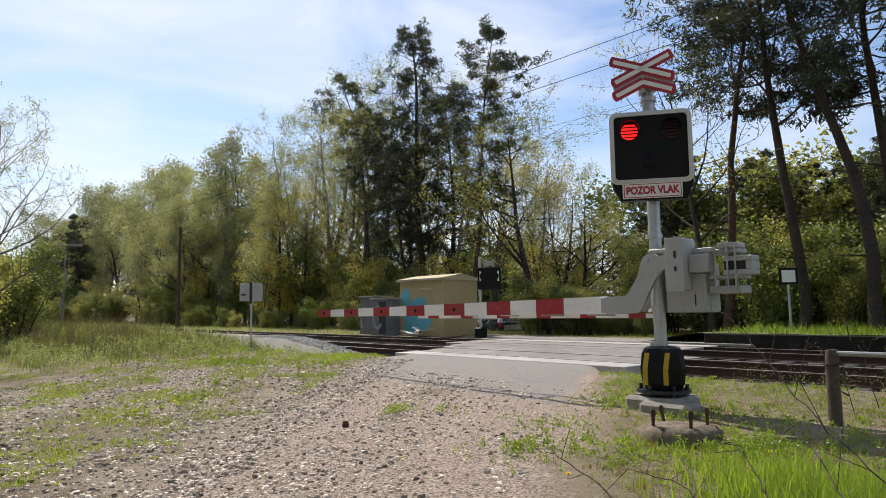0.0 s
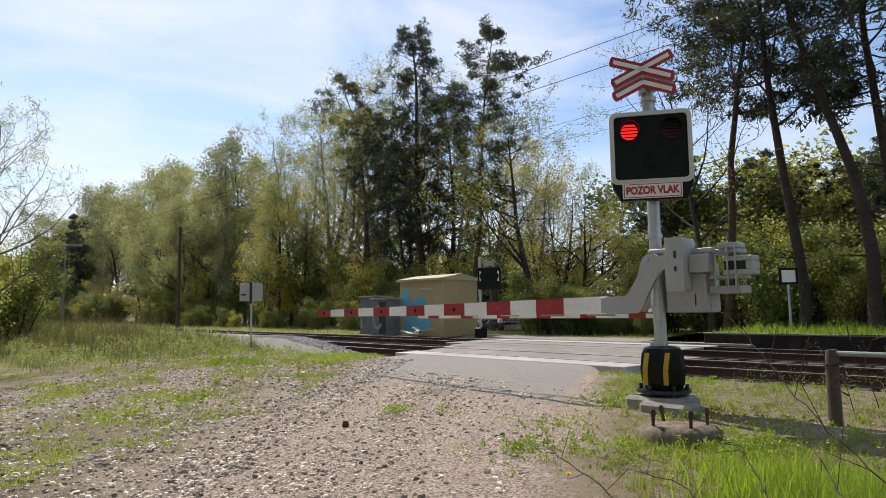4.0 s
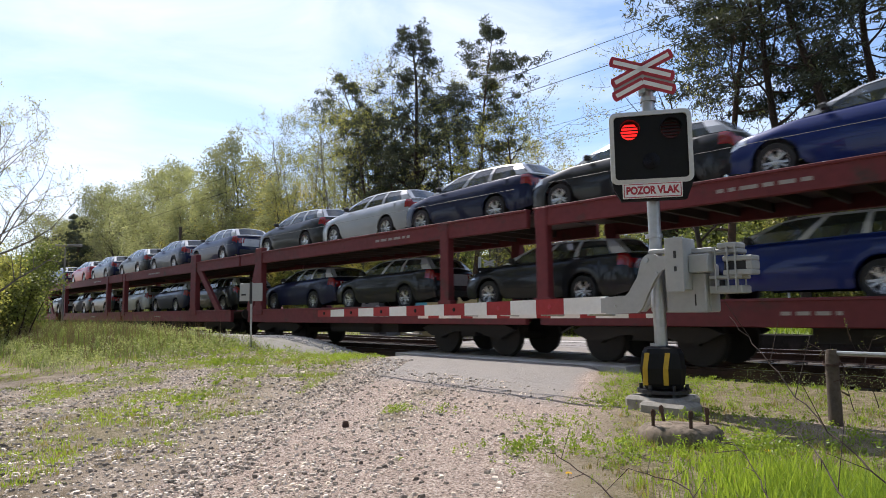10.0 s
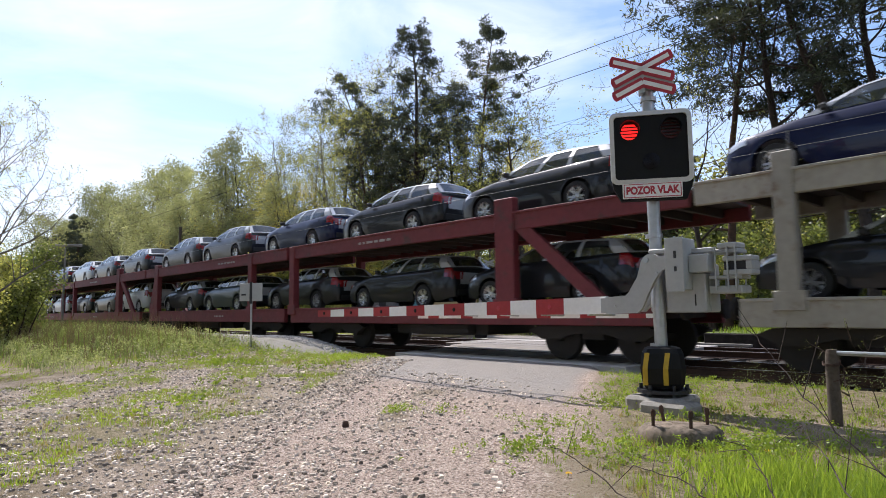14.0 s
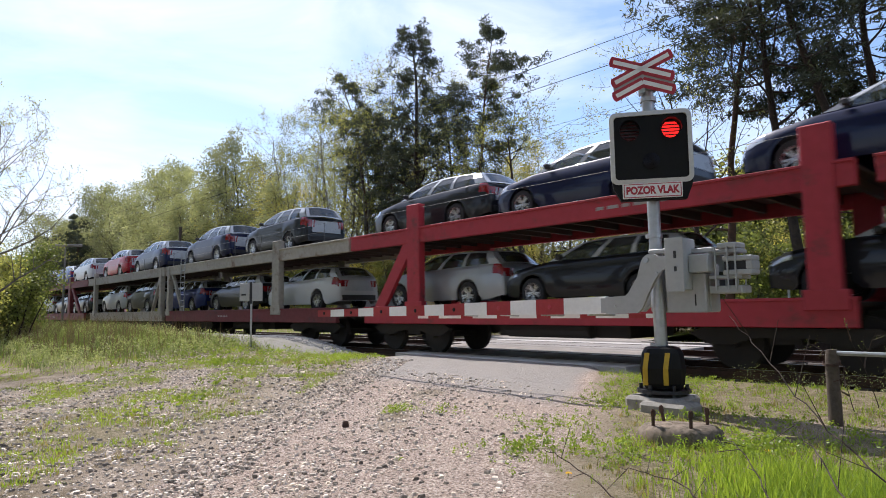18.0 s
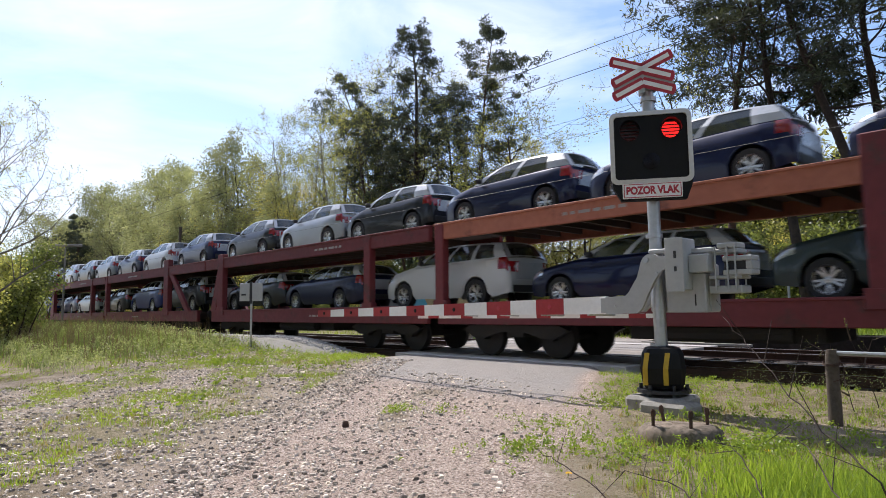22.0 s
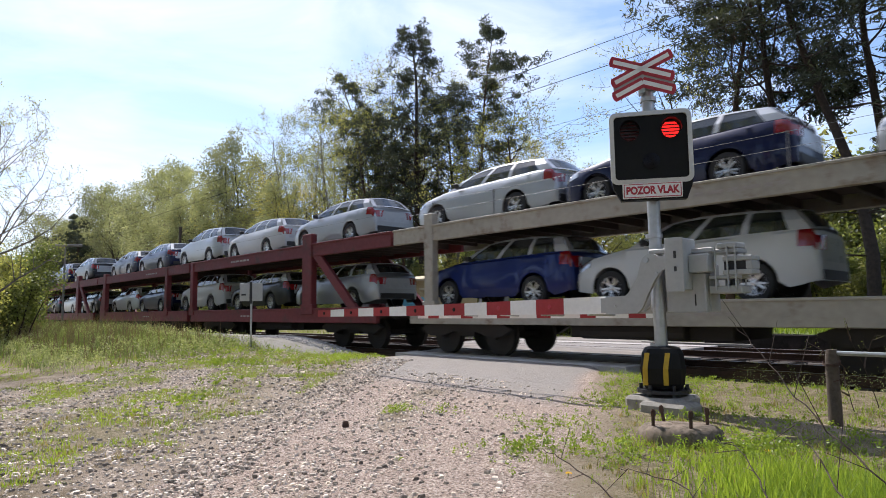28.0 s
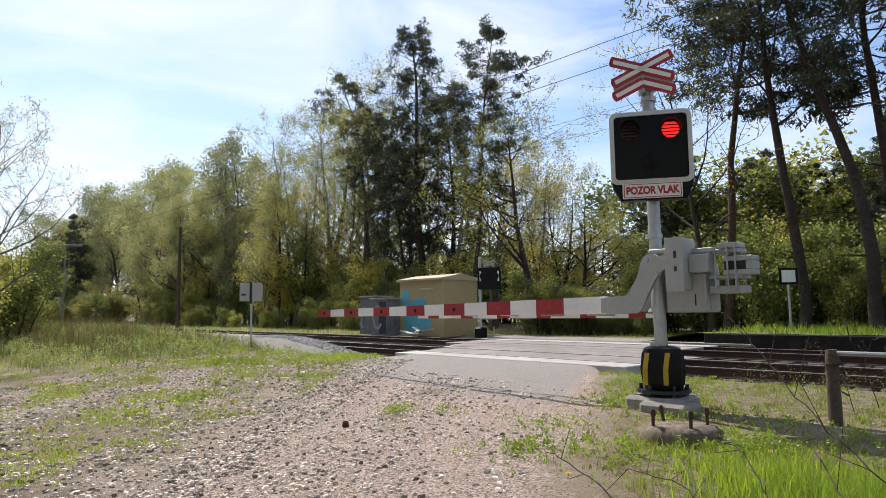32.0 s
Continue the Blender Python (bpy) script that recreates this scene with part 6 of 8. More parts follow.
def build_loco():
    loco = thing("locomotive", "electric locomotive in sky blue and dark navy, front pantograph raised", "locomotive")
    for nm, zs, mat, lab in (("lower_body", (1.05, 1.12, 1.9, 2.69), M_L_BLUE, "sky blue lower body"), ("upper_body", (2.69, 2.9, 3.4, 3.75, 3.92), M_L_NAVY, "dark navy upper body"),
                             ("roof", (3.92, 4.08, 4.22, 4.35, 4.44, 4.48), M_L_ROOF, "sooty grey roof")):
        mb = Mesh()
        rings = [loco_ring(z) for z in zs]
        mb.grid([r + r[:1] for r in rings])
        if nm == "roof":
            mb.add(rings[-1], [tuple(range(len(rings[-1])))])
        if nm == "lower_body":
            mb.add(rings[0], [tuple(range(len(rings[0])))])
        part(nm, mb, mat, loco, lab, smooth=30)

    def on_front(y, z, out=0.0, back=False):
        x = LOCO_LONG / 2 + (loco_end(y, z) + out) * (-1 if back else 1)
        return Vector((x, y, z))

    for back in (False, True):
        for a, b in ((0.05, 1.20), (-1.20, -0.05)):
            n = 8
            fr, gl = Mesh(), Mesh()
            ys = [a + (b - a) * k / n for k in range(n + 1)]
            yi = [a + 0.09 + (b - a - 0.18) * k / n for k in range(n + 1)]
            gl.grid([[on_front(y, z, 0.012, back) for y in yi] for z in (2.96, 3.3, 3.66)])
            for z0, z1 in ((2.87, 2.96), (3.66, 3.75)):
                fr.grid([[on_front(y, z, 0.028, back) for y in ys] for z in (z0, z1)])
            for y0, y1 in ((ys[0], yi[0]), (yi[-1], ys[-1])):
                fr.grid([[on_front(y, z, 0.028, back) for y in (y0, y1)] for z in (2.87, 3.3, 3.75)])
            w = part("cab_window", gl, M_CARGLASS, loco, "front cab window")
            part("window_frame", fr, M_L_WHITE, w, "off-white window frame")
            wp = Mesh()
            ym = (a + b) / 2
            wp.tube([on_front(ym, 3.66, 0.05, back), on_front(ym + 0.3, 3.15, 0.05, back)], 0.012, 5)
            part("wiper", wp, M_BLACK, w)
        mb = Mesh()
        for z in (2.79, 3.83):
            ys = [-1.35 + 2.7 * k / 16 for k in range(17)]
            mb.grid([[on_front(y, z + dz, 0.012, back) for y in ys] for dz in (0, 0.03)])
        part("trim_line", mb, M_L_WHITE, loco, "thin white trim line")
        for y in (-1.02, -0.76, 0.76, 1.02):
            mb = Mesh()
            p = on_front(y, 2.24, 0.0, back)
            dx = -1 if back else 1
            mb.tube([p - Vector((0.1 * dx, 0, 0)), p + Vector((0.06 * dx, 0, 0))], 0.125, 16)
            h = part("lamp_housing", mb, M_BLACK, loco, "round black lamp housing")
            mb = Mesh()
            mb.tube([p + Vector((0.06 * dx, 0, 0)), p + Vector((0.075 * dx, 0, 0))], 0.09, 16)
            part("headlight", mb, M_LOCOLAMP if abs(y) > 0.9 and not back else M_HEAD, h, "round headlight")
        mb = Mesh()
        for y in (-0.3, 0.18):
            for k in range(4):
                z = 2.15 + k * 0.05
                mb.grid([[on_front(y + q, z + dz, 0.012, back) for q in (0, 0.15, 0.3)] for dz in (0, 0.03)])
        part("grille", mb, M_L_NAVY, loco, "dark vent grille")
        mb = Mesh()
        mb.grid([[on_front(y, z, 0.014, back) for y in (-0.38, -0.2, 0.0, 0.2, 0.38)] for z in (1.80, 1.98)])
        pl = part("number_plate", mb, M_PLATE, loco, "red plate with white bars")
        mb = Mesh()
        for k in range(7):
            mb.grid([[on_front(y, z, 0.018, back) for y in (-0.33 + k * 0.095, -0.27 + k * 0.095)] for z in (1.83, 1.95)])
        part("lettering", mb, M_L_WHITE, pl)
        mb = Mesh()
        mb.grid([[on_front(y, z, 0.014, back) for y in (-0.14, 0.0)] for z in (2.45, 2.60)])
        part("emblem", mb, M_L_NAVY, loco)
        mb = Mesh()
        mb.grid([[on_front(y, z, 0.014, back) for y in (0.0, 0.14)] for z in (2.45, 2.60)])
        part("emblem", mb, M_L_WHITE, loco)
        x_end = LOCO_LONG + 0.0 if not back else 0.0
        dx = 1 if not back else -1
        for y in (-0.88, 0.88):
            mb = Mesh()
            mb.tube([(x_end - 0.2 * dx, y, 1.05), (x_end + 0.35 * dx, y, 1.05)], 0.10, 12)
            mb.tube([(x_end + 0.35 * dx, y, 1.05), (x_end + 0.42 * dx, y, 1.05)], 0.23, 16)
            part("buffer", mb, M_UNDER, loco, "black buffer")
        mb = Mesh()
        mb.slab(min(x_end - 0.5 * dx, x_end + 0.02 * dx), max(x_end - 0.5 * dx, x_end + 0.02 * dx), -1.35, 1.35, 0.62, 1.06, 0.02)
        mb.slab(min(x_end - 0.3 * dx, x_end + 0.04 * dx), max(x_end - 0.3 * dx, x_end + 0.04 * dx), -1.30, 1.30, 0.20, 0.52, 0.03)
        part("snow_plough", mb, M_UNDER, loco, "sooty beam and plough")
        mb = Mesh()
        for k in range(4):
            y = -1.2 + k * 0.66
            mb.add([(x_end + 0.046 * dx, y + q, z) for q, z in ((0, 0.22), (0.2, 0.22), (0.42, 0.50), (0.22, 0.50))], [(0, 1, 2, 3)])
        part("hazard_stripe", mb, M_HAZARD, loco, "yellow slanting stripes")
        mb = Mesh()
        mb.tube([(x_end - 1.05 * dx, 0, 4.34), (x_end - 0.6 * dx, 0, 4.38), (x_end - 0.42 * dx, 0, 4.38)], [0.14, 0.24, 0.21], 14)
        part("roof_lamp", mb, M_L_ROOF, loco, "round roof headlight")
    for y in (-1, 1):
        yy = y * (LOCO_HALF + 0.012)
        mb = Mesh()
        mb.box(0.9, LOCO_LONG - 2.45, min(yy - 0.02 * y, yy + 0.03 * y), max(yy - 0.02 * y, yy + 0.03 * y), 3.88, 3.90)
        part("gutter", mb, M_L_WHITE, loco, "pale gutter line")
        for x in (0.28, 1.20, LOCO_LONG - 2.40, LOCO_LONG - 1.48):
            mb = Mesh()
            mb.tube([(x, yy, 1.75), (x, yy + 0.06 * y, 1.85), (x, yy + 0.06 * y, 3.65), (x, yy, 3.75)], 0.022, 7)
            part("handrail", mb, M_L_WHITE, loco, "pale handrail")
        for x in (0.74, LOCO_LONG - 1.94):
            mb = Mesh()
            for a, b, c, d in ((-0.34, -0.325, 1.25, 3.7), (0.325, 0.34, 1.25, 3.7), (-0.34, 0.34, 3.69, 3.705)):
                mb.box(x + a, x + b, min(yy - 0.02 * y, yy), max(yy - 0.02 * y, yy), c, d)
            dr = part("cab_door", mb, M_BLACK, loco, "cab door seams")
            mb = Mesh()
            mb.box(x - 0.22, x + 0.22, min(yy - 0.02 * y, yy + 0.004 * y), max(yy - 0.02 * y, yy + 0.004 * y), 2.9, 3.5)
            part("door_window", mb, M_CARGLASS, dr, "dark door window")
            for z in (1.15, 1.45):
                mb = Mesh()
                mb.box(x - 0.25, x + 0.25, min(yy - 0.02 * y, yy + 0.003 * y), max(yy - 0.02 * y, yy + 0.003 * y), z, z + 0.13)
                part("foothold", mb, M_BLACK, loco, "dark foothold")
        # emblem and lettering as plain shapes
        for x0, x1, z0, z1, mat in ((5.2, 5.55, 1.75, 2.45, M_L_NAVY), (5.55, 6.15, 2.25, 2.45, M_L_NAVY), (5.75, 6.15, 1.60, 1.95, M_L_WHITE), (6.15, 6.45, 1.60, 2.45, M_L_WHITE)):
            mb = Mesh()
            mb.box(x0, x1, min(yy - 0.02 * y, yy + 0.002 * y), max(yy - 0.02 * y, yy + 0.002 * y), z0, z1)
            part("emblem", mb, mat, loco, "plain block of the livery")
        mb = Mesh()
        for k, (h0, h1) in enumerate(((1.80, 2.36), (1.80, 2.20), (1.80, 2.20), (1.66, 2.20), (1.80, 2.20))):
            a = 6.75 + k * 0.46
            mb.box(a, a + 0.33, min(yy - 0.02 * y, yy + 0.002 * y), max(yy - 0.02 * y, yy + 0.002 * y), h0, h1)
        part("lettering", mb, M_L_WHITE, loco, "large pale letters as plain bars")
        mb = Mesh()
        for k in range(8):
            x = 3.2 + k * 1.25
            mb.box(x, x + 0.9, min(yy - 0.02 * y, yy + 0.004 * y), max(yy - 0.02 * y, yy + 0.004 * y), 3.35, 3.72)
        part("side_grille", mb, M_BLACK, loco, "dark side grilles")
    for c in (3.6, LOCO_LONG - 3.6):
        for a in (-1.6, 1.6):
            part("wheelset", WHEELSET, None, loco, m=Matrix.Translation((c + a, 0, 0.62)) @ Matrix.Diagonal((1.32, 1, 1.32, 1)))
        mb = Mesh()
        for y in (-1.12, 1.12):
            mb.prism([(c - 2.4, 0.72), (c - 2.1, 0.95), (c + 2.1, 0.95), (c + 2.4, 0.72), (c + 2.1, 0.42), (c + 1.1, 0.42), (c + 0.7, 0.6), (c - 0.7, 0.6), (c - 1.1, 0.42), (c - 2.1, 0.42)], y - 0.09, y + 0.09)
        mb.box(c - 0.5, c + 0.5, -1.0, 1.0, 0.55, 1.04)
        part("bogie_frame", mb, M_UNDER, loco, "sooty bogie frame")
    mb = Mesh()
    mb.slab(6.2, LOCO_LONG - 6.2, -1.3, 1.3, 0.42, 1.05, 0.04)
    part("equipment_box", mb, M_UNDER, loco, "sooty box between the bogies")
    mb = Mesh()
    mb.slab(3.0, LOCO_LONG - 3.6, -0.75, 0.75, 4.46, 4.58, 0.05)
    for k in range(7):
        mb.slab(3.4 + k * 1.35, 4.3 + k * 1.35, -0.5, 0.5, 4.58, 4.66, 0.03)
    part("roof_equipment", mb, M_L_ROOF, loco, "grey roof equipment")
    for base, up in ((12.7, True), (3.0, False)):
        mb = Mesh()
        z0, z1, z2 = 4.56, (5.45 if up else 4.70), (6.45 if up else 4.80)
        k = -1 if up else 1
        for y in (-0.5, 0.5):
            mb.tube([(base, y, z0), (base + 1.35 * k, y * 0.9, z1)], 0.03, 6)
            mb.tube([(base + 1.35 * k, y * 0.9, z1), (base - 0.05, y * 0.8, z2)], 0.022, 6)
            mb.tube([(base + 0.3, y, z0), (base - 0.9 * k, y, z0)], 0.03, 6)
        mb.tube([(base + 1.35 * k, -0.5, z1), (base + 1.35 * k, 0.5, z1)], 0.025, 6)
        for q in (-0.12, 0.18):
            mb.tube([(base + q, -0.95, z2 - 0.14), (base + q, -0.65, z2 + 0.02), (base + q, 0.65, z2 + 0.02), (base + q, 0.95, z2 - 0.14)], 0.022, 6)
        part("pantograph", mb, M_DARKMETAL, loco, "raised pantograph" if up else "folded pantograph")
    MOVING.append((loco, 0.35, TRACK, 0.0))


build_loco()


# ---------- trees ----------
def leaf_mesh(name, centres, mat, rng, size, per, spread_r, slim=0.6, flat=1.0):
    """Many small separate leaves round the given centres; flat under 1 presses the clumps into pads."""
    c = np.repeat(np.array(centres, dtype=np.float32), per, axis=0)
    n = len(c)
    off = rng.normal(0, 1, (n, 3))
    off /= np.linalg.norm(off, axis=1, keepdims=True) + 1e-6
    off *= spread_r * rng.random((n, 1)) ** 0.5
    off[:, 2] *= flat
    c = c + off
    a = rng.normal(0, 1, (n, 3))
    a /= np.linalg.norm(a, axis=1, keepdims=True)
    b = rng.normal(0, 1, (n, 3))
    b = b - (b * a).sum(1, keepdims=True) * a
    b /= np.linalg.norm(b, axis=1, keepdims=True)
    s = size * rng.uniform(0.6, 1.3, (n, 1))
    p0, p2 = c - a * s, c + a * s
    p1, p3 = c + b * s * slim, c - b * s * slim
    v = np.stack([p0, p1, p2, p3], axis=1).reshape(-1, 3)
    return quad_mesh(name, v, mat)


def quad_mesh(name, v, mat):
    n = len(v) // 4
    me = bpy.data.meshes.new(name)
    me.vertices.add(n * 4)
    me.loops.add(n * 4)
    me.polygons.add(n)
    me.vertices.foreach_set("co", np.ascontiguousarray(v, dtype=np.float32).ravel())
    me.loops.foreach_set("vertex_index", np.arange(n * 4, dtype=np.int32))
    me.polygons.foreach_set("loop_start", np.arange(0, n * 4, 4, dtype=np.int32))
    me.materials.append(mat)
    me.update(calc_edges=True)
    return me


def bough(mb, tips, p, d, length, r, level, rng, rise, kids, sides, least=0.010):
    """A crooked branch that divides into smaller ones."""
    n = (7, 5, 4, 3)[level]
    pts, radii = [p.copy()], [r]
    d = d.normalized()
    for i in range(n):
        wob = Vector((rng.uniform(-1, 1), rng.uniform(-1, 1), rng.uniform(-1, 1))) * (0.10, 0.24, 0.32, 0.38)[level]
        d = (d + wob + Vector((0, 0, rise * (0.05, 0.16, 0.14, 0.1)[level]))).normalized()
        pts.append(pts[-1] + d * length / n)
        radii.append(r * (1 - (0.86 if level else 0.80) * (i + 1) / n))
    mb.tube(pts, radii, sides[level], caps=False)
    if level == 3 or kids[level] == 0:
        tips.extend(pts[1:])
        return pts
    count = kids[level]
    for k in range(count):
        t = (0.30 + 0.70 * (k + rng.random()) / count) if level else (0.0)
        i = min(n - 1, int(t * n))
        q = pts[i].lerp(pts[i + 1], t * n - i)
        ax = (pts[i + 1] - pts[i]).normalized()
        side = ax.cross(Vector((rng.uniform(-1, 1), rng.uniform(-1, 1), rng.uniform(-1, 1)))).normalized()
        nd = ax * rng.uniform(0.35, 0.8) + side
        bough(mb, tips, q, nd, length * rng.uniform(0.38, 0.58) * (1.15 - 0.5 * t), max(least, radii[i] * 0.55), level + 1, rng, rise, kids, sides, least)
    return pts


def broadleaf(label, h, r, seed, mat, bark, limbs=12, first=0.3, reach=0.33, per=26, size=0.075, cloud=0.42, kids=(0, 5, 4, 0), lean=(0.0, 0.0), rise=1.0, stems=1, least=0.010):
    rng = random.Random(seed)
    nrng = np.random.default_rng(seed)
    mb, tips = Mesh(), []
    for s_ in range(stems):
        base = Vector((rng.uniform(-1, 1) * 0.5 * (stems > 1), rng.uniform(-1, 1) * 0.5 * (stems > 1), -0.15))
        hh = h * (rng.uniform(0.6, 1.0) if stems > 1 else 1)
        n = 9
        pts, radii = [base], [r * 1.25]
        d = Vector((lean[0] + rng.uniform(-.35, .35) * (stems > 1), lean[1] + rng.uniform(-.35, .35) * (stems > 1), 1)).normalized()
        for i in range(n):
            d = (d + Vector((rng.uniform(-1, 1), rng.uniform(-1, 1), 0.3)) * 0.10).normalized()
            pts.append(pts[-1] + d * hh / n)
            radii.append(r * (1 - 0.9 * ((i + 1) / n) ** 0.9))
        mb.tube(pts, radii, 8 if stems == 1 else 5, caps=False)
        for k in range(limbs if stems == 1 else max(3, limbs // stems)):
            t = first + (1 - first) * (k + rng.random()) / (limbs if stems == 1 else max(3, limbs // stems))
            t = min(t, 0.985)
            i = min(n - 1, int(t * n))
            q = pts[i].lerp(pts[i + 1], t * n - i)
            az = rng.uniform(0, 6.283)
            nd = Vector((math.cos(az), math.sin(az), rng.uniform(0.25, 0.9)))
            ln = hh * reach * (1.15 - 0.75 * abs(t - 0.45)) * rng.uniform(0.75, 1.2)
            bough(mb, tips, q, nd, ln, max(0.012, radii[i] * 0.5), 1, rng, rise, kids, (8, 5, 4, 3) if stems == 1 else (5, 3, 3, 3), least)
    tree = thing("tree" if stems == 1 else "shrub", label, "tree" if stems == 1 else "shrub", group="wood beyond the track" if stems == 1 else "shrubs at the wood's edge")
    part("trunk", mb.data("trunk", bark, 60), None, tree)
    part("crown", leaf_mesh("crown", [tuple(p) for p in tips], mat, nrng, size, per, cloud, 0.6), None, tree)
    return tree


def pine(label, h, r, seed, lean=(0.0, 0.0), first=0.42, reach=2.6, limbs=34, per=20, bend=0.5, dense=1.0, way=None, needle=0.13, pad=0.34):
    rng = random.Random(seed)
    nrng = np.random.default_rng(seed)
    mb, tips = Mesh(), []
    n = 12
    pts, radii = [Vector((0, 0, -0.2))], [r * 1.2]
    for i in range(n):
        t = (i + 1) / n
        x = lean[0] * h * t + bend * math.sin(t * 5 + seed) * 0.5
        y = lean[1] * h * t + bend * math.cos(t * 4 + seed) * 0.3
        if way:
            x, y = lerp_table(way, h * t) + 0.12 * math.sin(t * 9 + seed), 0.25 * math.sin(t * 6 + seed)
        pts.append(Vector((x, y, h * t)))
        radii.append(r * (1 - 0.88 * t ** 1.1))
    mb.tube(pts, radii, 9, caps=False)
    for k in range(limbs):
        t = min(0.99, first + (1 - first) * (k + rng.random()) / limbs)
        i = min(n - 1, int(t * n))
        q = pts[i].lerp(pts[i + 1], t * n - i)
        az = k * 2.4 + rng.uniform(-0.6, 0.6)
        shape = (0.55 + 1.0 * math.sin(math.pi * min(1, (t - first) / (1 - first) * 0.9 + 0.12))) * rng.uniform(0.45, 1.15)
        nd = Vector((math.cos(az), math.sin(az), rng.uniform(-0.12, 0.35)))
        bough(mb, tips, q, nd, reach * shape, max(0.012, radii[i] * 0.38), 1, rng, 0.5, (0, 6, 3, 0), (9, 5, 3, 3))
    # dead stubs below the crown
    for k in range(9):
        t = rng.uniform(0.18, first)
        i = int(t * n)
        az = rng.uniform(0, 6.28)
        q = pts[i]
        mb.tube([q, q + Vector((math.cos(az), math.sin(az), 0.1)) * rng.uniform(0.4, 1.3)], [0.03, 0.008], 4, caps=False)
    keep = [tuple(p) for j, p in enumerate(tips) if rng.random() < 0.62 * dense]
    tree = thing("pine_tree", label, "pine tree", group="pines beyond the track")
    part("trunk", mb.data("trunk", M_PINEBARK if seed % 2 else M_BARK, 60), None, tree)
    part("crown", leaf_mesh("crown", keep, M_NEEDLE, nrng, needle, per, pad, 0.22, 0.6), None, tree)
    return tree


def put(tree, x, y, turn=0.0, scale=1.0, tall=1.0, z=-0.08):
    return copy_thing(tree, Matrix.Translation((x, y, z)) @ pose(0, 0, 0, 0, 0, turn) @ Matrix.Diagonal((scale, scale, scale * tall, 1)))


# height of the wood's edge along x, for trees that stand at y = 27
WOOD_TOP = ((-152, 17), (-121, 18), (-99, 18.5), (-80, 20.5), (-69.5, 18), (-60.7, 14.3), (-57, 15.0), (-43.7, 17.3), (-37.4, 18.2), (-33, 17.5), (-26, 15.5),
            (-22.2, 13), (-20.7, 11.6), (-19.2, 10.6), (-17.5, 9.8), (-16.9, 8.0), (-16.5, 5.6), (-15.9, 4.9), (-15.2, 5.4), (-13.8, 6.0), (-5.4, 5.8), (6, 6.5))
WOOD_X, WOOD_Z = [q[0] for q in WOOD_TOP], [q[1] for q in WOOD_TOP]
LANE = ((-25.5, 29.2), (-28.5, 30.6), (-33.5, 32.2), (-48, 34), (-90, 35.5))


def wood_top(x, y):
    k = 27.0 / y
    return 1.07 + (min(float(np.interp((x + d) * k, WOOD_X, WOOD_Z)) for d in (-1.1, 0.0, 1.1)) - 1.07) / k


def off_lane(x, y, room):
    for (ax, ay), (bx, by) in zip(LANE, LANE[1:]):
        t = min(1, max(0, ((x - ax) * (bx - ax) + (y - ay) * (by - ay)) / ((bx - ax) ** 2 + (by - ay) ** 2)))
        if math.hypot(x - ax - t * (bx - ax), y - ay - t * (by - ay)) < room:
            return False
    return True


def plant(tree, tall, x, y, turn, share, low=False, wide=1.0):
    """Sets a copy so high that it reaches the given share of the wood's edge."""
    if not off_lane(x, y, 2.0) or (low and -0.985 < x / y < -0.81 and y < 32.5):
        return
    k = share * wood_top(x, y) / tall
    copy_thing(tree, Matrix.Translation((x, y, -0.12)) @ pose(0, 0, 0, 0, 0, turn) @ Matrix.Diagonal((k * wide, k * wide, k, 1)))


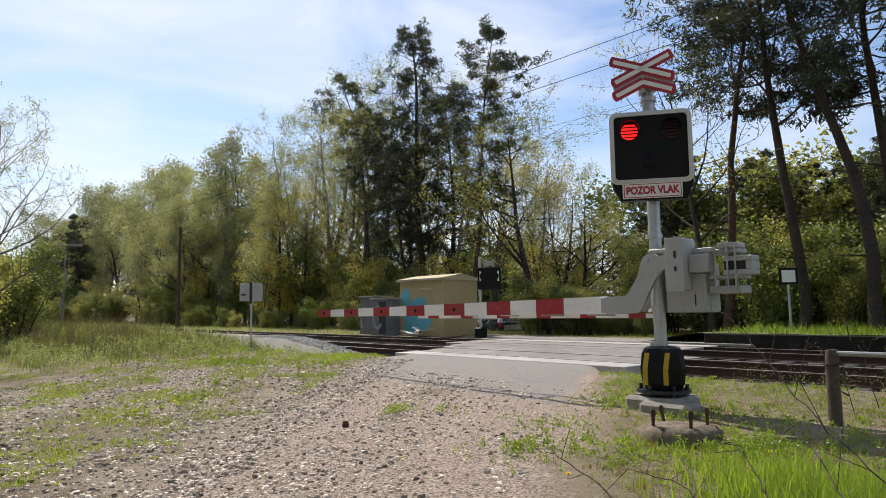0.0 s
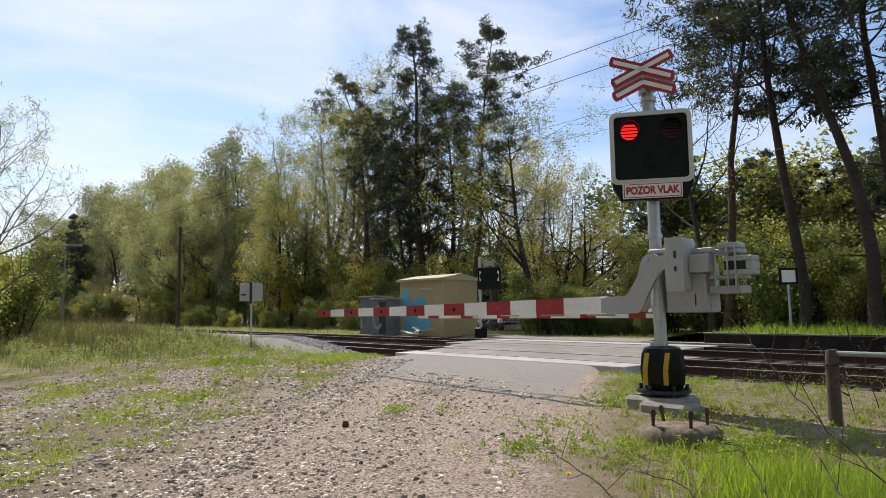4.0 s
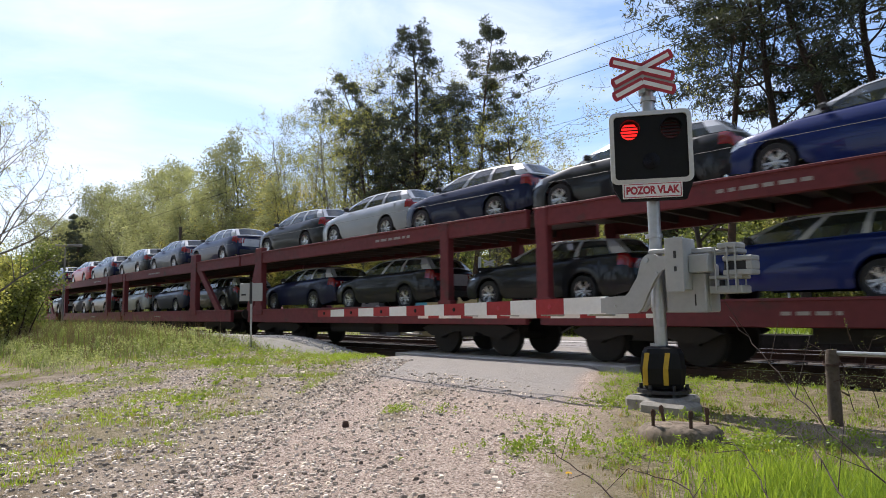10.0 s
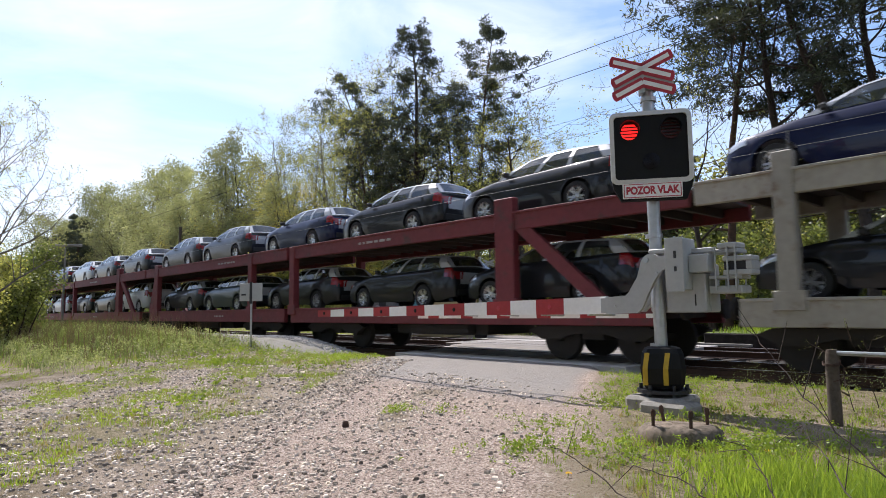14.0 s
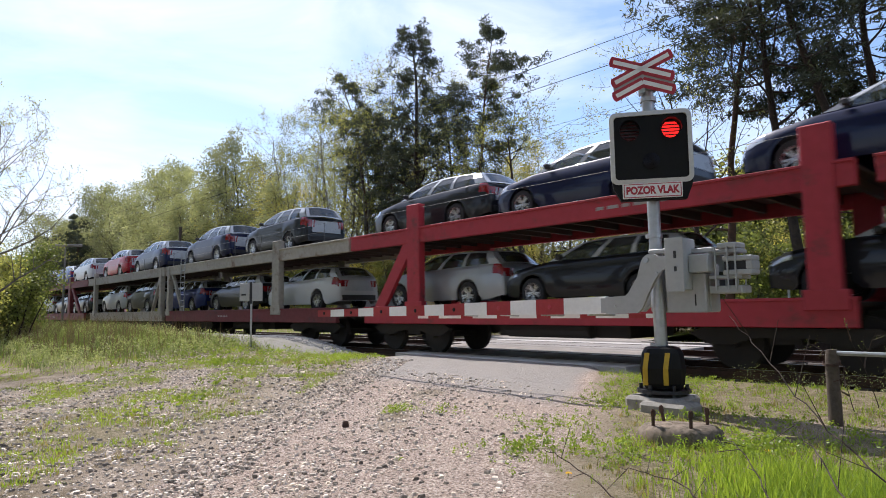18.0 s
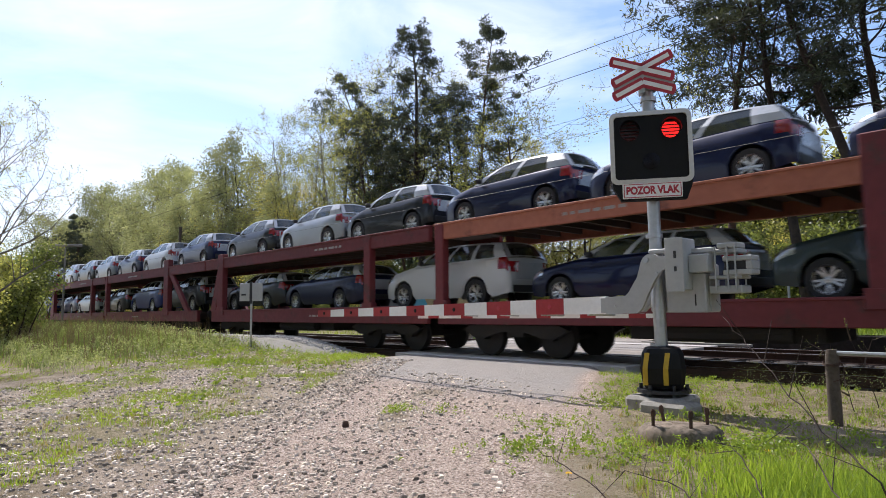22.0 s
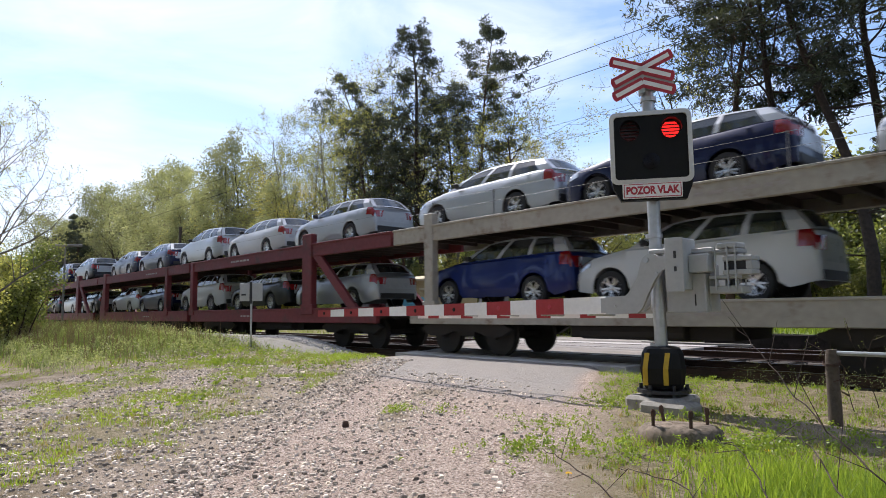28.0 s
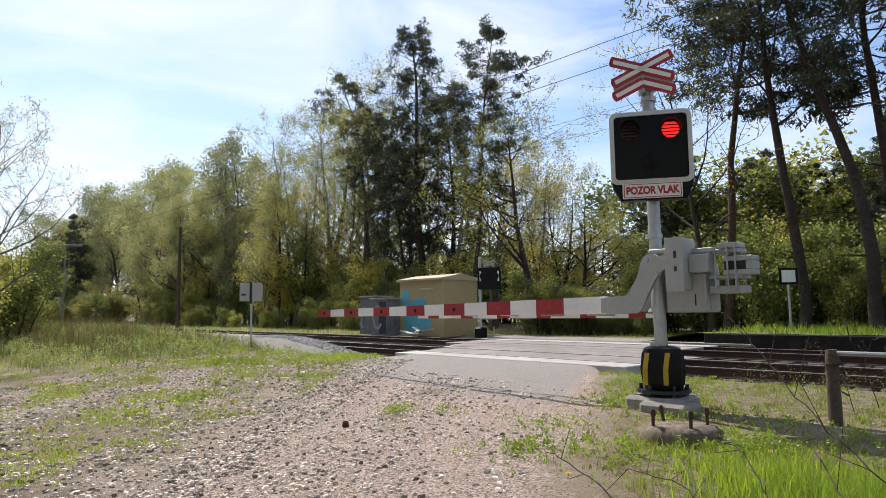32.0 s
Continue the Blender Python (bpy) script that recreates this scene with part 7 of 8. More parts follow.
def build_wood():
    rng = random.Random(21)
    # tall pines that rise over the hut
    first = pine("tall slender pine with a thin leaning trunk and sparse dark crown", 18.9, 0.17, 3, first=0.50, reach=2.1, limbs=24, per=20, dense=0.75,
                 way=[(0, 0.0), (2.3, -0.35), (7.9, -1.45), (14.5, -3.0), (18.3, -4.6), (20.2, -5.4)])
    first.matrix_basis = Matrix.Translation((-34.6, 26.5, -0.1))
    big = pine("tall dense dark pine with branches down to the shrubs", 19.6, 0.27, 8, first=0.24, reach=2.3, limbs=48, per=18, dense=0.62, needle=0.13, pad=0.36,
               way=[(0, 0.0), (3.5, -0.08), (10.0, -0.32), (15.7, -0.64), (20.2, -1.3)])
    big.matrix_basis = Matrix.Translation((-29.5, 26.0, -0.1))
    slim = pine("tall pine with a bare reddish trunk and a tufted crown", 16.7, 0.17, 5, first=0.40, reach=2.4, limbs=30, per=20, dense=0.72,
                way=[(0, 0.0), (3.3, 0.18), (8.2, 0.5), (12.4, 1.2), (15.7, 1.75), (17.7, 2.3)])
    slim.matrix_basis = Matrix.Translation((-25.45, 26.2, -0.1))
    put(big, -28.6, 27.6, 130, 0.74)
    put(big, -33.0, 28.2, 60, 0.76)
    put(first, -31.6, 27.2, 20, 0.80)
    put(slim, -36.4, 29.0, 220, 0.80)
    # crooked pines over the platform lean over the wood's edge
    crook = pine("crooked tall pine with heavy dark limbs beside the platform", 16.0, 0.21, 12, first=0.46, reach=3.2, limbs=26, per=20, dense=0.74, pad=0.38,
                 way=[(0, 0.0), (2.6, -0.1), (4.9, -0.4), (6.5, -0.72), (8.8, -1.2), (11.0, -1.75), (16.0, -2.6)])
    crook.matrix_basis = Matrix.Translation((-5.0, 22.5, -0.1))
    sway = pine("tall pine with a bent dark trunk beside the platform", 16.5, 0.19, 14, first=0.44, reach=3.0, limbs=26, per=20, dense=0.74, pad=0.38,
                way=[(0, 0.0), (3.8, -0.05), (6.3, -0.18), (8.0, -0.4), (9.9, -0.65), (16.5, -1.2)])
    sway.matrix_basis = Matrix.Translation((-7.2, 23.0, -0.1))
    fork = pine("dark pine that leans over the platform with bare lower limbs", 16.0, 0.17, 19, first=0.50, reach=2.8, limbs=22, per=20, dense=0.72, pad=0.38,
                way=[(0, 0.0), (2.6, 0.1), (6.3, 0.5), (8.5, 0.95), (12.1, 1.55), (16.0, 2.0)])
    fork.matrix_basis = Matrix.Translation((-9.9, 23.4, -0.1))
    put(sway, -4.4, 23.6, 12, 1.0)
    put(crook, -2.2, 24.6, -14, 1.0)
    put(crook, 2.5, 24.0, 200, 1.0)
    put(sway, 0.4, 27.0, 80, 1.0)
    oak = broadleaf("bare-limbed dark tree with few young leaves", 10.6, 0.16, 31, M_LEAF, M_BARK, limbs=13, first=0.34, reach=0.36, per=2, size=0.05, cloud=0.35, lean=(0.03, 0))
    oak.matrix_basis = Matrix.Translation((-10.4, 23.6, -0.1))
    # broadleaved trees
    spring = broadleaf("slender grey tree with bare twigs and few young leaves", 14.5, 0.15, 41, M_LEAF, M_GREYBARK, limbs=22, first=0.26, reach=0.25, per=3, size=0.055, cloud=0.42)
    spring.matrix_basis = Matrix.Translation((-39.5, 27.0, -0.1))
    gold = broadleaf("tree in fresh yellow-green leaf", 10.5, 0.16, 43, M_LEAF_YELLOW, M_BARK, limbs=14, first=0.22, reach=0.33, per=9, size=0.058, cloud=0.5)
    gold.matrix_basis = Matrix.Translation((-47.0, 25.2, -0.1))
    spread_tree = broadleaf("spreading crooked oak with young leaves and a long low limb", 10.6, 0.24, 47, M_LEAF, M_BARK, limbs=13, first=0.30, reach=0.42, per=7, size=0.055, cloud=0.45, rise=0.6)
    spread_tree.matrix_basis = Matrix.Translation((-20.4, 25.4, -0.1))
    full = broadleaf("green broadleaved tree with an airy crown", 12.0, 0.2, 53, M_LEAF_HAZED, M_BARK, limbs=16, first=0.22, reach=0.30, per=9, size=0.085, cloud=0.6)
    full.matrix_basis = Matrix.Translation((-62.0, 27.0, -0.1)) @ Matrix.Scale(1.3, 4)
    bush = broadleaf("dense green shrub in young leaf", 4.2, 0.05, 61, M_LEAF, M_BARK, limbs=20, first=0.15, reach=0.36, per=8, size=0.052, cloud=0.45, kids=(0, 5, 3, 0), stems=7)
    bush.matrix_basis = Matrix.Translation((-13.4, 25.4, -0.1))
    ybush = broadleaf("tall yellow-green shrub in fresh leaf", 5.2, 0.05, 67, M_LEAF_YELLOW, M_BARK, limbs=20, first=0.15, reach=0.30, per=6, size=0.055, cloud=0.45, kids=(0, 5, 3, 0), stems=7)
    ybush.matrix_basis = Matrix.Translation((-44.0, 23.0, -0.1))
    deep = broadleaf("low dark green shrub", 3.0, 0.04, 71, M_LEAF_DEEP, M_BARK, limbs=20, first=0.1, reach=0.4, per=9, size=0.048, cloud=0.42, kids=(0, 5, 3, 0), stems=7)
    deep.matrix_basis = Matrix.Translation((-29.0, 23.0, -0.1))
    kinds = {"spring": (spring, 14.5), "gold": (gold, 11.0), "oak": (spread_tree, 11.5), "full": (full, 13.0), "bush": (bush, 5.0), "ybush": (ybush, 6.0), "deep": (deep, 3.8)}

    def row(names, count, x0, dx, y0, y1, lo, hi, low=False, jitter=1.0, wide=1.0):
        for i in range(count):
            plant(*kinds[names[i % len(names)]], x0 + i * dx + rng.uniform(-jitter, jitter), rng.uniform(y0, y1), rng.uniform(0, 360), rng.uniform(lo, hi), low, wide)

    # tall thin trees in depth, then the lower edge of the wood
    row(("spring",), 30, -19, -1.8, 25.5, 38, 0.72, 1.0)
    row(("spring",), 8, -38, -3.0, 24.5, 28, 0.80, 1.02)
    row(("oak", "spring"), 12, -20, -3.6, 28, 35, 0.70, 0.95)
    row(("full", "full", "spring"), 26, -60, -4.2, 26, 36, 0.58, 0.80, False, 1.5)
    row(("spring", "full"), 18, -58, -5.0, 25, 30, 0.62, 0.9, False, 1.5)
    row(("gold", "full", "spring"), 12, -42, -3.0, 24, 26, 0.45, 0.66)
    row(("deep", "bush"), 34, -18, -2.6, 33, 42, 0.36, 0.55, True, 1.0, 1.25)
    row(("bush", "deep", "ybush"), 24, -18, -1.9, 24, 27.5, 0.24, 0.42, True, 0.8, 1.2)
    row(("deep", "bush"), 20, -27, -2.1, 21.2, 23, 0.12, 0.18, True, 0.6, 1.2)
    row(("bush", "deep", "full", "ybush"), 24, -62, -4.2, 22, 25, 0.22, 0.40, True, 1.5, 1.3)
    row(("deep", "bush"), 14, -80, -7.0, 20.8, 22, 0.2, 0.32, True, 1.5, 1.5)
    for i in range(13):
        y = rng.uniform(21.8, 24.0)
        plant(*kinds[("deep", "bush")[i % 2]], -y * (0.56 + 0.019 * i), y, rng.uniform(0, 360), rng.uniform(0.22, 0.36), False, 1.2)
    # greenery above the platform
    row(("bush", "deep", "deep", "ybush", "deep"), 24, -14.6, 0.85, 23.8, 27.0, 0.55, 0.90, True, 0.4, 1.1)
    row(("deep", "deep", "bush"), 11, -15.0, 2.0, 27.5, 30, 0.80, 1.15, True, 0.5, 1.0)
    row(("deep", "bush"), 18, -19.0, 1.5, 36, 40, 1.1, 1.5, True, 0.5, 1.2)
    row(("gold", "oak", "gold"), 5, -23.5, 1.1, 27, 30, 0.55, 0.85, False, 0.4)
    # unseen trees added behind and beside the camera, to darken reflections on the train
    for i in range(30):
        put((full, full, bush)[i % 3], -54 + i * 3.2, -9.5 - rng.uniform(0, 5) + 0.002 * (i - 15) ** 2, rng.uniform(0, 360), rng.uniform(1.3, 1.6) if i % 3 < 2 else rng.uniform(1.3, 1.7))
    for i in range(7):
        put((full, bush)[i % 2], 22 + rng.uniform(-2, 4), -12 + i * 4.4 if i < 5 else 22 + i * 2, rng.uniform(0, 360), 0.55 if i % 2 == 0 else 1.3)
    # a far spruce over the left end of the wood
    spruce = pine("far dark spruce above the wood", 15.0, 0.2, 91, first=0.2, reach=2.2, limbs=46, dense=1.4, bend=0.1)
    spruce.matrix_basis = Matrix.Translation((-104.0, 24.0, 0))
    put(spruce, -125, 26, 80, 1.0)
    # dark conifers in the depth of the wood
    for i in range(11):
        put(spruce, -17.2 + i * 2.1 + rng.uniform(-0.5, 0.5), rng.uniform(33, 38), rng.uniform(0, 360), rng.uniform(0.56, 0.70), 1.0)
    # near side: bare budding tree and the thicket that hides the line
    bud = broadleaf("bare budding tree with thin grey twigs", 6.7, 0.09, 101, M_LEAF, M_GREYBARK, limbs=26, first=0.24, reach=0.32, per=3, size=0.026, cloud=0.12, kids=(0, 6, 4, 0), least=0.006)
    bud.matrix_basis = Matrix.Translation((-19.0, 2.35, -0.1))
    for x, y, sc in ((-26.5, 3.4, 0.95), (-29.5, 4.4, 1.0), (-33.5, 5.2, 1.05), (-38, 6.0, 1.0), (-24.2, 2.2, 0.9), (-43, 6.6, 1.1), (-48, 7.3, 1.1)):
        put((bush, deep)[int(x) % 2], x, y, rng.uniform(0, 360), sc * (1.3 if int(x) % 2 else 1.0), 0.95)


build_wood()


# ---------- stones, grass and weeds ----------
def seen(x, y, margin=0.25):
    """Whether a place lies near the road's head, with room on every side."""
    f = -x * 0.7257 + y * 0.6811
    s = x * 0.6811 + y * 0.7257
    return f > -3.5 and abs(s) < 3.2 + max(0.0, f) * (0.70 + margin)


def blade_mesh(name, spots, mat, rng, wide):
    """Bent tapering blades; spots are x, y, z, height."""
    s = np.array(spots, dtype=np.float32)
    n = len(s)
    a = rng.uniform(0, 2 * np.pi, n)
    side = np.stack([np.cos(a), np.sin(a), np.zeros(n)], 1)
    b = rng.uniform(0, 2 * np.pi, n)
    lean = np.stack([np.cos(b), np.sin(b), np.zeros(n)], 1) * (s[:, 3:4] * rng.uniform(0.05, 0.55, (n, 1)))
    up = np.zeros((n, 3))
    up[:, 2] = s[:, 3] * rng.uniform(0.8, 1.0, n)
    w = (wide * rng.uniform(0.6, 1.3, (n, 1))) * side
    p = s[:, :3]
    v = np.stack([p - w, p + w, p + lean * 0.35 + up * 0.55 + w * 0.75, p + lean * 0.35 + up * 0.55 - w * 0.75, p + lean + up], 1).reshape(-1, 3)
    k = np.arange(n)[:, None] * 5
    loops = (k + np.array([[0, 1, 2, 3, 3, 2, 4]])).ravel().astype(np.int32)
    starts = (np.arange(n)[:, None] * 7 + np.array([[0, 4]])).ravel().astype(np.int32)
    me = bpy.data.meshes.new(name)
    me.vertices.add(n * 5)
    me.loops.add(n * 7)
    me.polygons.add(n * 2)
    me.vertices.foreach_set("co", np.ascontiguousarray(v, dtype=np.float32).ravel())
    me.loops.foreach_set("vertex_index", loops)
    me.polygons.foreach_set("loop_start", starts)
    me.materials.append(mat)
    me.update(calc_edges=True)
    return me


def stuff(name, me, label, category):
    return tagged(new(name, me), label, category, kind="stuff")


def build_cover():
    rng = random.Random(77)
    nrng = np.random.default_rng(77)
    # loose stones on the gravel, denser beside the track
    mb = Mesh()
    n = 0
    while n < 31000:
        y = -1.0 + 10.4 * rng.random() ** 1.2
        x = road_left(y) + 0.9 - 9.5 * rng.random() ** 1.25
        if not seen(x, y):
            n += 0.2
            continue
        if rng.random() < grassy(x, y) * 0.4 + 0.55 * step(-0.05, 0.35, noise.noise((x * 1.1, y * 1.1, 12))):
            continue
        r = 0.005 + 0.027 * rng.random() ** 2.6
        pebble(mb, rng, x, y, ground_z(x, y) + r * 0.1, r)
        n += 1
    for _ in range(9000):
        y = -1.0 + 9.2 * rng.random() ** 1.4
        mid = 0.5 * (road_left(y) + road_right(y))
        x = rng.gauss(mid, 0.55) if rng.random() < 0.4 else rng.uniform(road_left(y), road_right(y))
        r = 0.005 + 0.026 * rng.random() ** 3
        pebble(mb, rng, x, y, ground_z(x, y) + r * 0.1, r)
    stuff("gravel_stones", mb.data("gravel_stones", M_STONE), "scattered pale and dark gravel stones", "gravel")
    rock = tagged(new("rock"), "fist-sized dark stone lying on the dirt road", "stone")
    rock.location = (-6.39, 4.38, ground_z(-6.39, 4.38))
    mb = Mesh()
    pebble(mb, rng, 0, 0, 0.02, 0.075)
    part("stone", mb, M_RUST, rock)
    # short grass in tufts, by how grassy the ground is
    spots, dry = [], []
    tries = 0
    while len(spots) < 42000 and tries < 105000:
        tries += 1
        y = -1.0 + 11.2 * rng.random() ** 0.9
        x = 3.5 - 26 * rng.random() ** 1.1
        if not seen(x, y):
            continue
        g = grassy(x, y)
        g *= 0.25 + 1.1 * max(0.0, noise.noise((x * 1.9, y * 1.9, 9.0)) + 0.30)
        if rng.random() > g * g * 1.2:
            continue
        size = rng.random() ** 2
        hh = rng.uniform(0.02, 0.05) + 0.055 * size * (1 + 0.9 * step(6.0, 8.5, y) * (x < road_left(y)))
        bunch = dry if rng.random() < 0.24 else spots
        for _ in range(int(5 + 13 * size)):
            px, py = x + rng.gauss(0, 0.02 + 0.045 * size), y + rng.gauss(0, 0.02 + 0.045 * size)
            bunch.append((px, py, ground_z(px, py) - 0.005, hh * rng.uniform(0.5, 1.2)))
    # low tufts among the gravel beside the road
    tries = 0
    while tries < 30000:
        tries += 1
        y = -0.5 + 7.5 * rng.random()
        x = road_left(y) - 0.3 - 8.5 * rng.random() ** 1.1
        if not seen(x, y):
            continue
        g = noise.noise((x * 0.62, y * 0.9, 41)) + 0.45 * noise.noise((x * 2.1, y * 2.1, 43)) + 0.12 * step(road_left(y) - 1.0, road_left(y) - 4.0, x)
        if rng.random() > 0.42 * step(0.02, 0.50, g):
            continue
        size = rng.random() ** 1.5
        for _ in range(int(4 + 8 * size)):
            px, py = x + rng.gauss(0, 0.025 + 0.03 * size), y + rng.gauss(0, 0.025 + 0.03 * size)
            (dry if rng.random() < 0.2 else spots).append((px, py, ground_z(px, py) - 0.004, (0.025 + 0.05 * size) * rng.uniform(0.5, 1.2)))
    stuff("short_grass", blade_mesh("short_grass", spots, M_GRASS, nrng, 0.0045), "short patchy green grass", "grass")
    stuff("dry_grass", blade_mesh("dry_grass", dry, M_GRASS_DRY, nrng, 0.0045), "dry straw-coloured grass blades", "grass")
    # lush grass near the camera on the verge
    spots = []
    while len(spots) < 85000:
        x, y = rng.uniform(-3.6, 4.2), rng.uniform(1.4, 6.0)
        edge = road_right(y) + 1.0 + 0.5 * noise.noise((x * 2, y * 2, 4))
        if x < edge or math.hypot(x, y) < 1.6:
            continue
        k = step(edge, edge + 1.9, x) * (1 - 0.9 * step(4.7, 5.6, y)) * step(0.5, 1.0, math.hypot(x + 3.05, y - 6.0))
        if rng.random() > 0.02 + 0.98 * k ** 1.3:
            continue
        spots.append((x, y, ground_z(x, y) - 0.01, rng.uniform(0.10, 0.22) + 0.20 * k * rng.random()))
    stuff("long_grass", blade_mesh("long_grass", spots, M_GRASS, nrng, 0.0055), "long fresh green grass on the verge", "grass")
    # the bank at the left with tall growth and dry stalks
    green, dry = [], []
    while len(green) < 22000:
        x, y = -15.5 - 30 * rng.random() ** 1.2, rng.uniform(3.2, 9.6)
        if not seen(x, y):
            continue
        if rng.random() > step(-15.5, -21, x) * (1 - 0.7 * step(8.8, 9.6, y)) * (0.4 + 0.6 * step(4, 6, y)):
            continue
        h = rng.uniform(0.12, 0.34) + 0.22 * step(-19, -27, x) * rng.random()
        (dry if rng.random() < 0.14 * (noise.noise((x * 0.5, y * 0.8, 3)) > -0.05) + 0.05 else green).append((x, y, ground_z(x, y) - 0.01, h * (1.5 if noise.noise((x * 0.8, y * 0.8, 31)) > 0.15 else 0.9)))
    for _ in range(1700):
        x, y = rng.uniform(-36, -18), rng.uniform(4.2, 8.2)
        dry.append((x, y, ground_z(x, y), rng.uniform(0.5, 1.15)))
    stuff("bank_grass", blade_mesh("bank_grass", green, M_BANK, nrng, 0.009), "tall green grass and nettles on the bank", "grass")
    stuff("dry_stalks", blade_mesh("dry_stalks", dry, M_STALK, nrng, 0.007), "dry brown stalks in the bank's grass", "grass")
    # grass along the far side and on the platform
    far = []
    while len(far) < 16000:
        x, y = 3 - 75 * rng.random() ** 1.3, rng.uniform(18.9, 24.0)
        if on_road(x, y) > 0.05 or not seen(x, y) or (-22 < x < -18.9 and 18.6 < y < 21.2):
            continue
        z = (0.30 if x > -8.6 and y > 19.05 else -0.10) if x > -11 else -0.12
        far.append((x, y, z, rng.uniform(0.08, 0.28) * (1 + 0.6 * step(21, 24, y))))
    stuff("far_grass", blade_mesh("far_grass", far, M_GRASS, nrng, 0.016), "fresh grass along the far side of the tracks", "grass")
    # leafy weeds
    def weeds(name, label, places, mat, size, per, cloud):
        stuff(name, leaf_mesh(name, places, mat, nrng, size, per, cloud, 0.55), label, "weeds")

    pl = []
    for cx, cy, sx, n_ in ((-2.35, 6.05, 0.30, 190), (-3.0, 5.55, 0.35, 40), (-3.75, 5.2, 0.2, 26), (-3.95, 4.75, 0.14, 34), (-4.6, 7.3, 0.30, 34), (-3.3, 5.2, 0.25, 34), (-4.3, 5.9, 0.22, 14), (-2.6, 5.2, 0.4, 40), (-4.35, 8.0, 0.5, 26), (-1.5, 7.0, 0.8, 100), (-2.8, 7.1, 0.5, 50), (-3.0, 8.6, 0.9, 90), (-3.3, 6.6, 0.4, 30)):
        for _ in range(n_):
            x, y = rng.gauss(cx, sx), rng.gauss(cy, sx)
            pl.append((x, y, ground_z(x, y) + 0.01 + 0.09 * rng.random() ** 2))
    weeds("weeds", "leafy green weeds round the old foundation", pl, M_GRASS, 0.017, 14, 0.055)
    pl = []
    for cx, cy, sx, n_ in ((-14.5, 6.4, 0.25, 30), (-9.6, 3.7, 0.5, 20), (-13.6, 6.9, 0.18, 26), (-11.2, 5.0, 0.22, 10), (-19.0, 8.2, 0.5, 40), (-11.5, 7.2, 0.3, 16), (-17, 7.5, 1.2, 60), (-22, 7, 2.5, 160)):
        for _ in range(n_):
            x, y = rng.gauss(cx, sx), rng.gauss(cy, sx)
            pl.append((x, y, ground_z(x, y) + rng.uniform(0.01, 0.14)))
    weeds("verge_weeds", "clumps of leafy weeds in the gravel", pl, M_GRASS, 0.035, 9, 0.09)
    pl = []
    for _ in range(4200):
        x, y = -16.5 - 22 * rng.random() ** 1.3, rng.uniform(3.4, 8.6)
        if noise.noise((x * 0.45, y * 0.7, 17)) > -0.1 and seen(x, y):
            pl.append((x, y, ground_z(x, y) + rng.uniform(0.03, 0.42)))
    weeds("bank_herbs", "pale leafy herbs among the bank's grass", pl, M_HERB, 0.028, 7, 0.10)
    pl = []
    for cx, cy, sx, n_ in ((-6.6, 5.35, 0.13, 34), (-6.1, 5.75, 0.2, 16), (-4.55, 5.95, 0.25, 40), (-4.0, 4.6, 0.25, 30), (-4.75, 7.6, 0.3, 70), (-5.0, 8.8, 0.35, 150), (-4.5, 9.2, 0.4, 150), (-5.4, 9.5, 0.3, 80), (-12.9, 8.9, 0.4, 220), (-14.2, 8.7, 0.6, 320), (-13.4, 9.4, 0.35, 160), (-16.2, 8.8, 0.7, 320)):
        for _ in range(n_):
            x, y = rng.gauss(cx, sx), rng.gauss(cy, sx)
            pl.append((x, y, ground_z(x, y) + 0.01 + 0.05 * rng.random() ** 2))
    weeds("road_weeds", "low green weeds at the road's edge", pl, M_GRASS, 0.014, 12, 0.05)
    pl = []
    for _ in range(420):
        x, y = rng.uniform(-4.0, 2.5), rng.uniform(9.3, 10.2)
        pl.append((x, y, ground_z(x, y) + rng.uniform(0.0, 0.28)))
    weeds("ballast_weeds", "thin weeds growing at the ballast's edge", pl, M_HERB, 0.011, 6, 0.09)


def dandelion(x, y, h):
    d = thing("dandelion", "yellow dandelion in the grass", "flower", pose(x, y, ground_z(x, y)), group="dandelions")
    mb = Mesh()
    mb.tube([(0, 0, 0), (0.01, 0, h)], 0.003, 5)
    part("stalk", mb, M_GRASS, d)
    mb = Mesh()
    for ring, (r0, r1, z) in enumerate(((0.0, 0.022, 0.012), (0.006, 0.028, 0.004))):
        for k in range(12):
            a = 2 * math.pi * (k + 0.5 * ring) / 12
            c, s = math.cos(a), math.sin(a)
            mb.add([(0.01 + r0 * c, r0 * s, h), (0.01 + r1 * c - 0.006 * s, r1 * s + 0.006 * c, h + z), (0.01 + r1 * c + 0.006 * s, r1 * s - 0.006 * c, h + z)], [(0, 1, 2)])
    part("flower_head", mb, M_DANDELION, d, "yellow flower head")


M_DANDELION = leaf_material("dandelion_yellow", (0.75, 0.50, 0.02), (0.6, 0.36, 0.01), 0.3)


TWIG_BUSH = {}


def twig_rows():
    """The twigs nod in the draught of the train."""
    rng = random.Random(15)
    rows, t = [(0.0, pose(0, 0, 0))], 0.0
    at = Vector((-0.6, 2.05, -0.35))
    while t < 31.2:
        t += 0.7
        k = 0.25 if t < 7.5 else 1.0
        rows.append((t, Matrix.Translation(at) @ pose(0, 0, 0, rng.uniform(-1.2, 1.2) * k, rng.uniform(-1.2, 1.2) * k, 0) @ Matrix.Translation(-at)))
    rows.append((32.0, pose(0, 0, 0)))
    walk(TWIG_BUSH["bush"], rows)


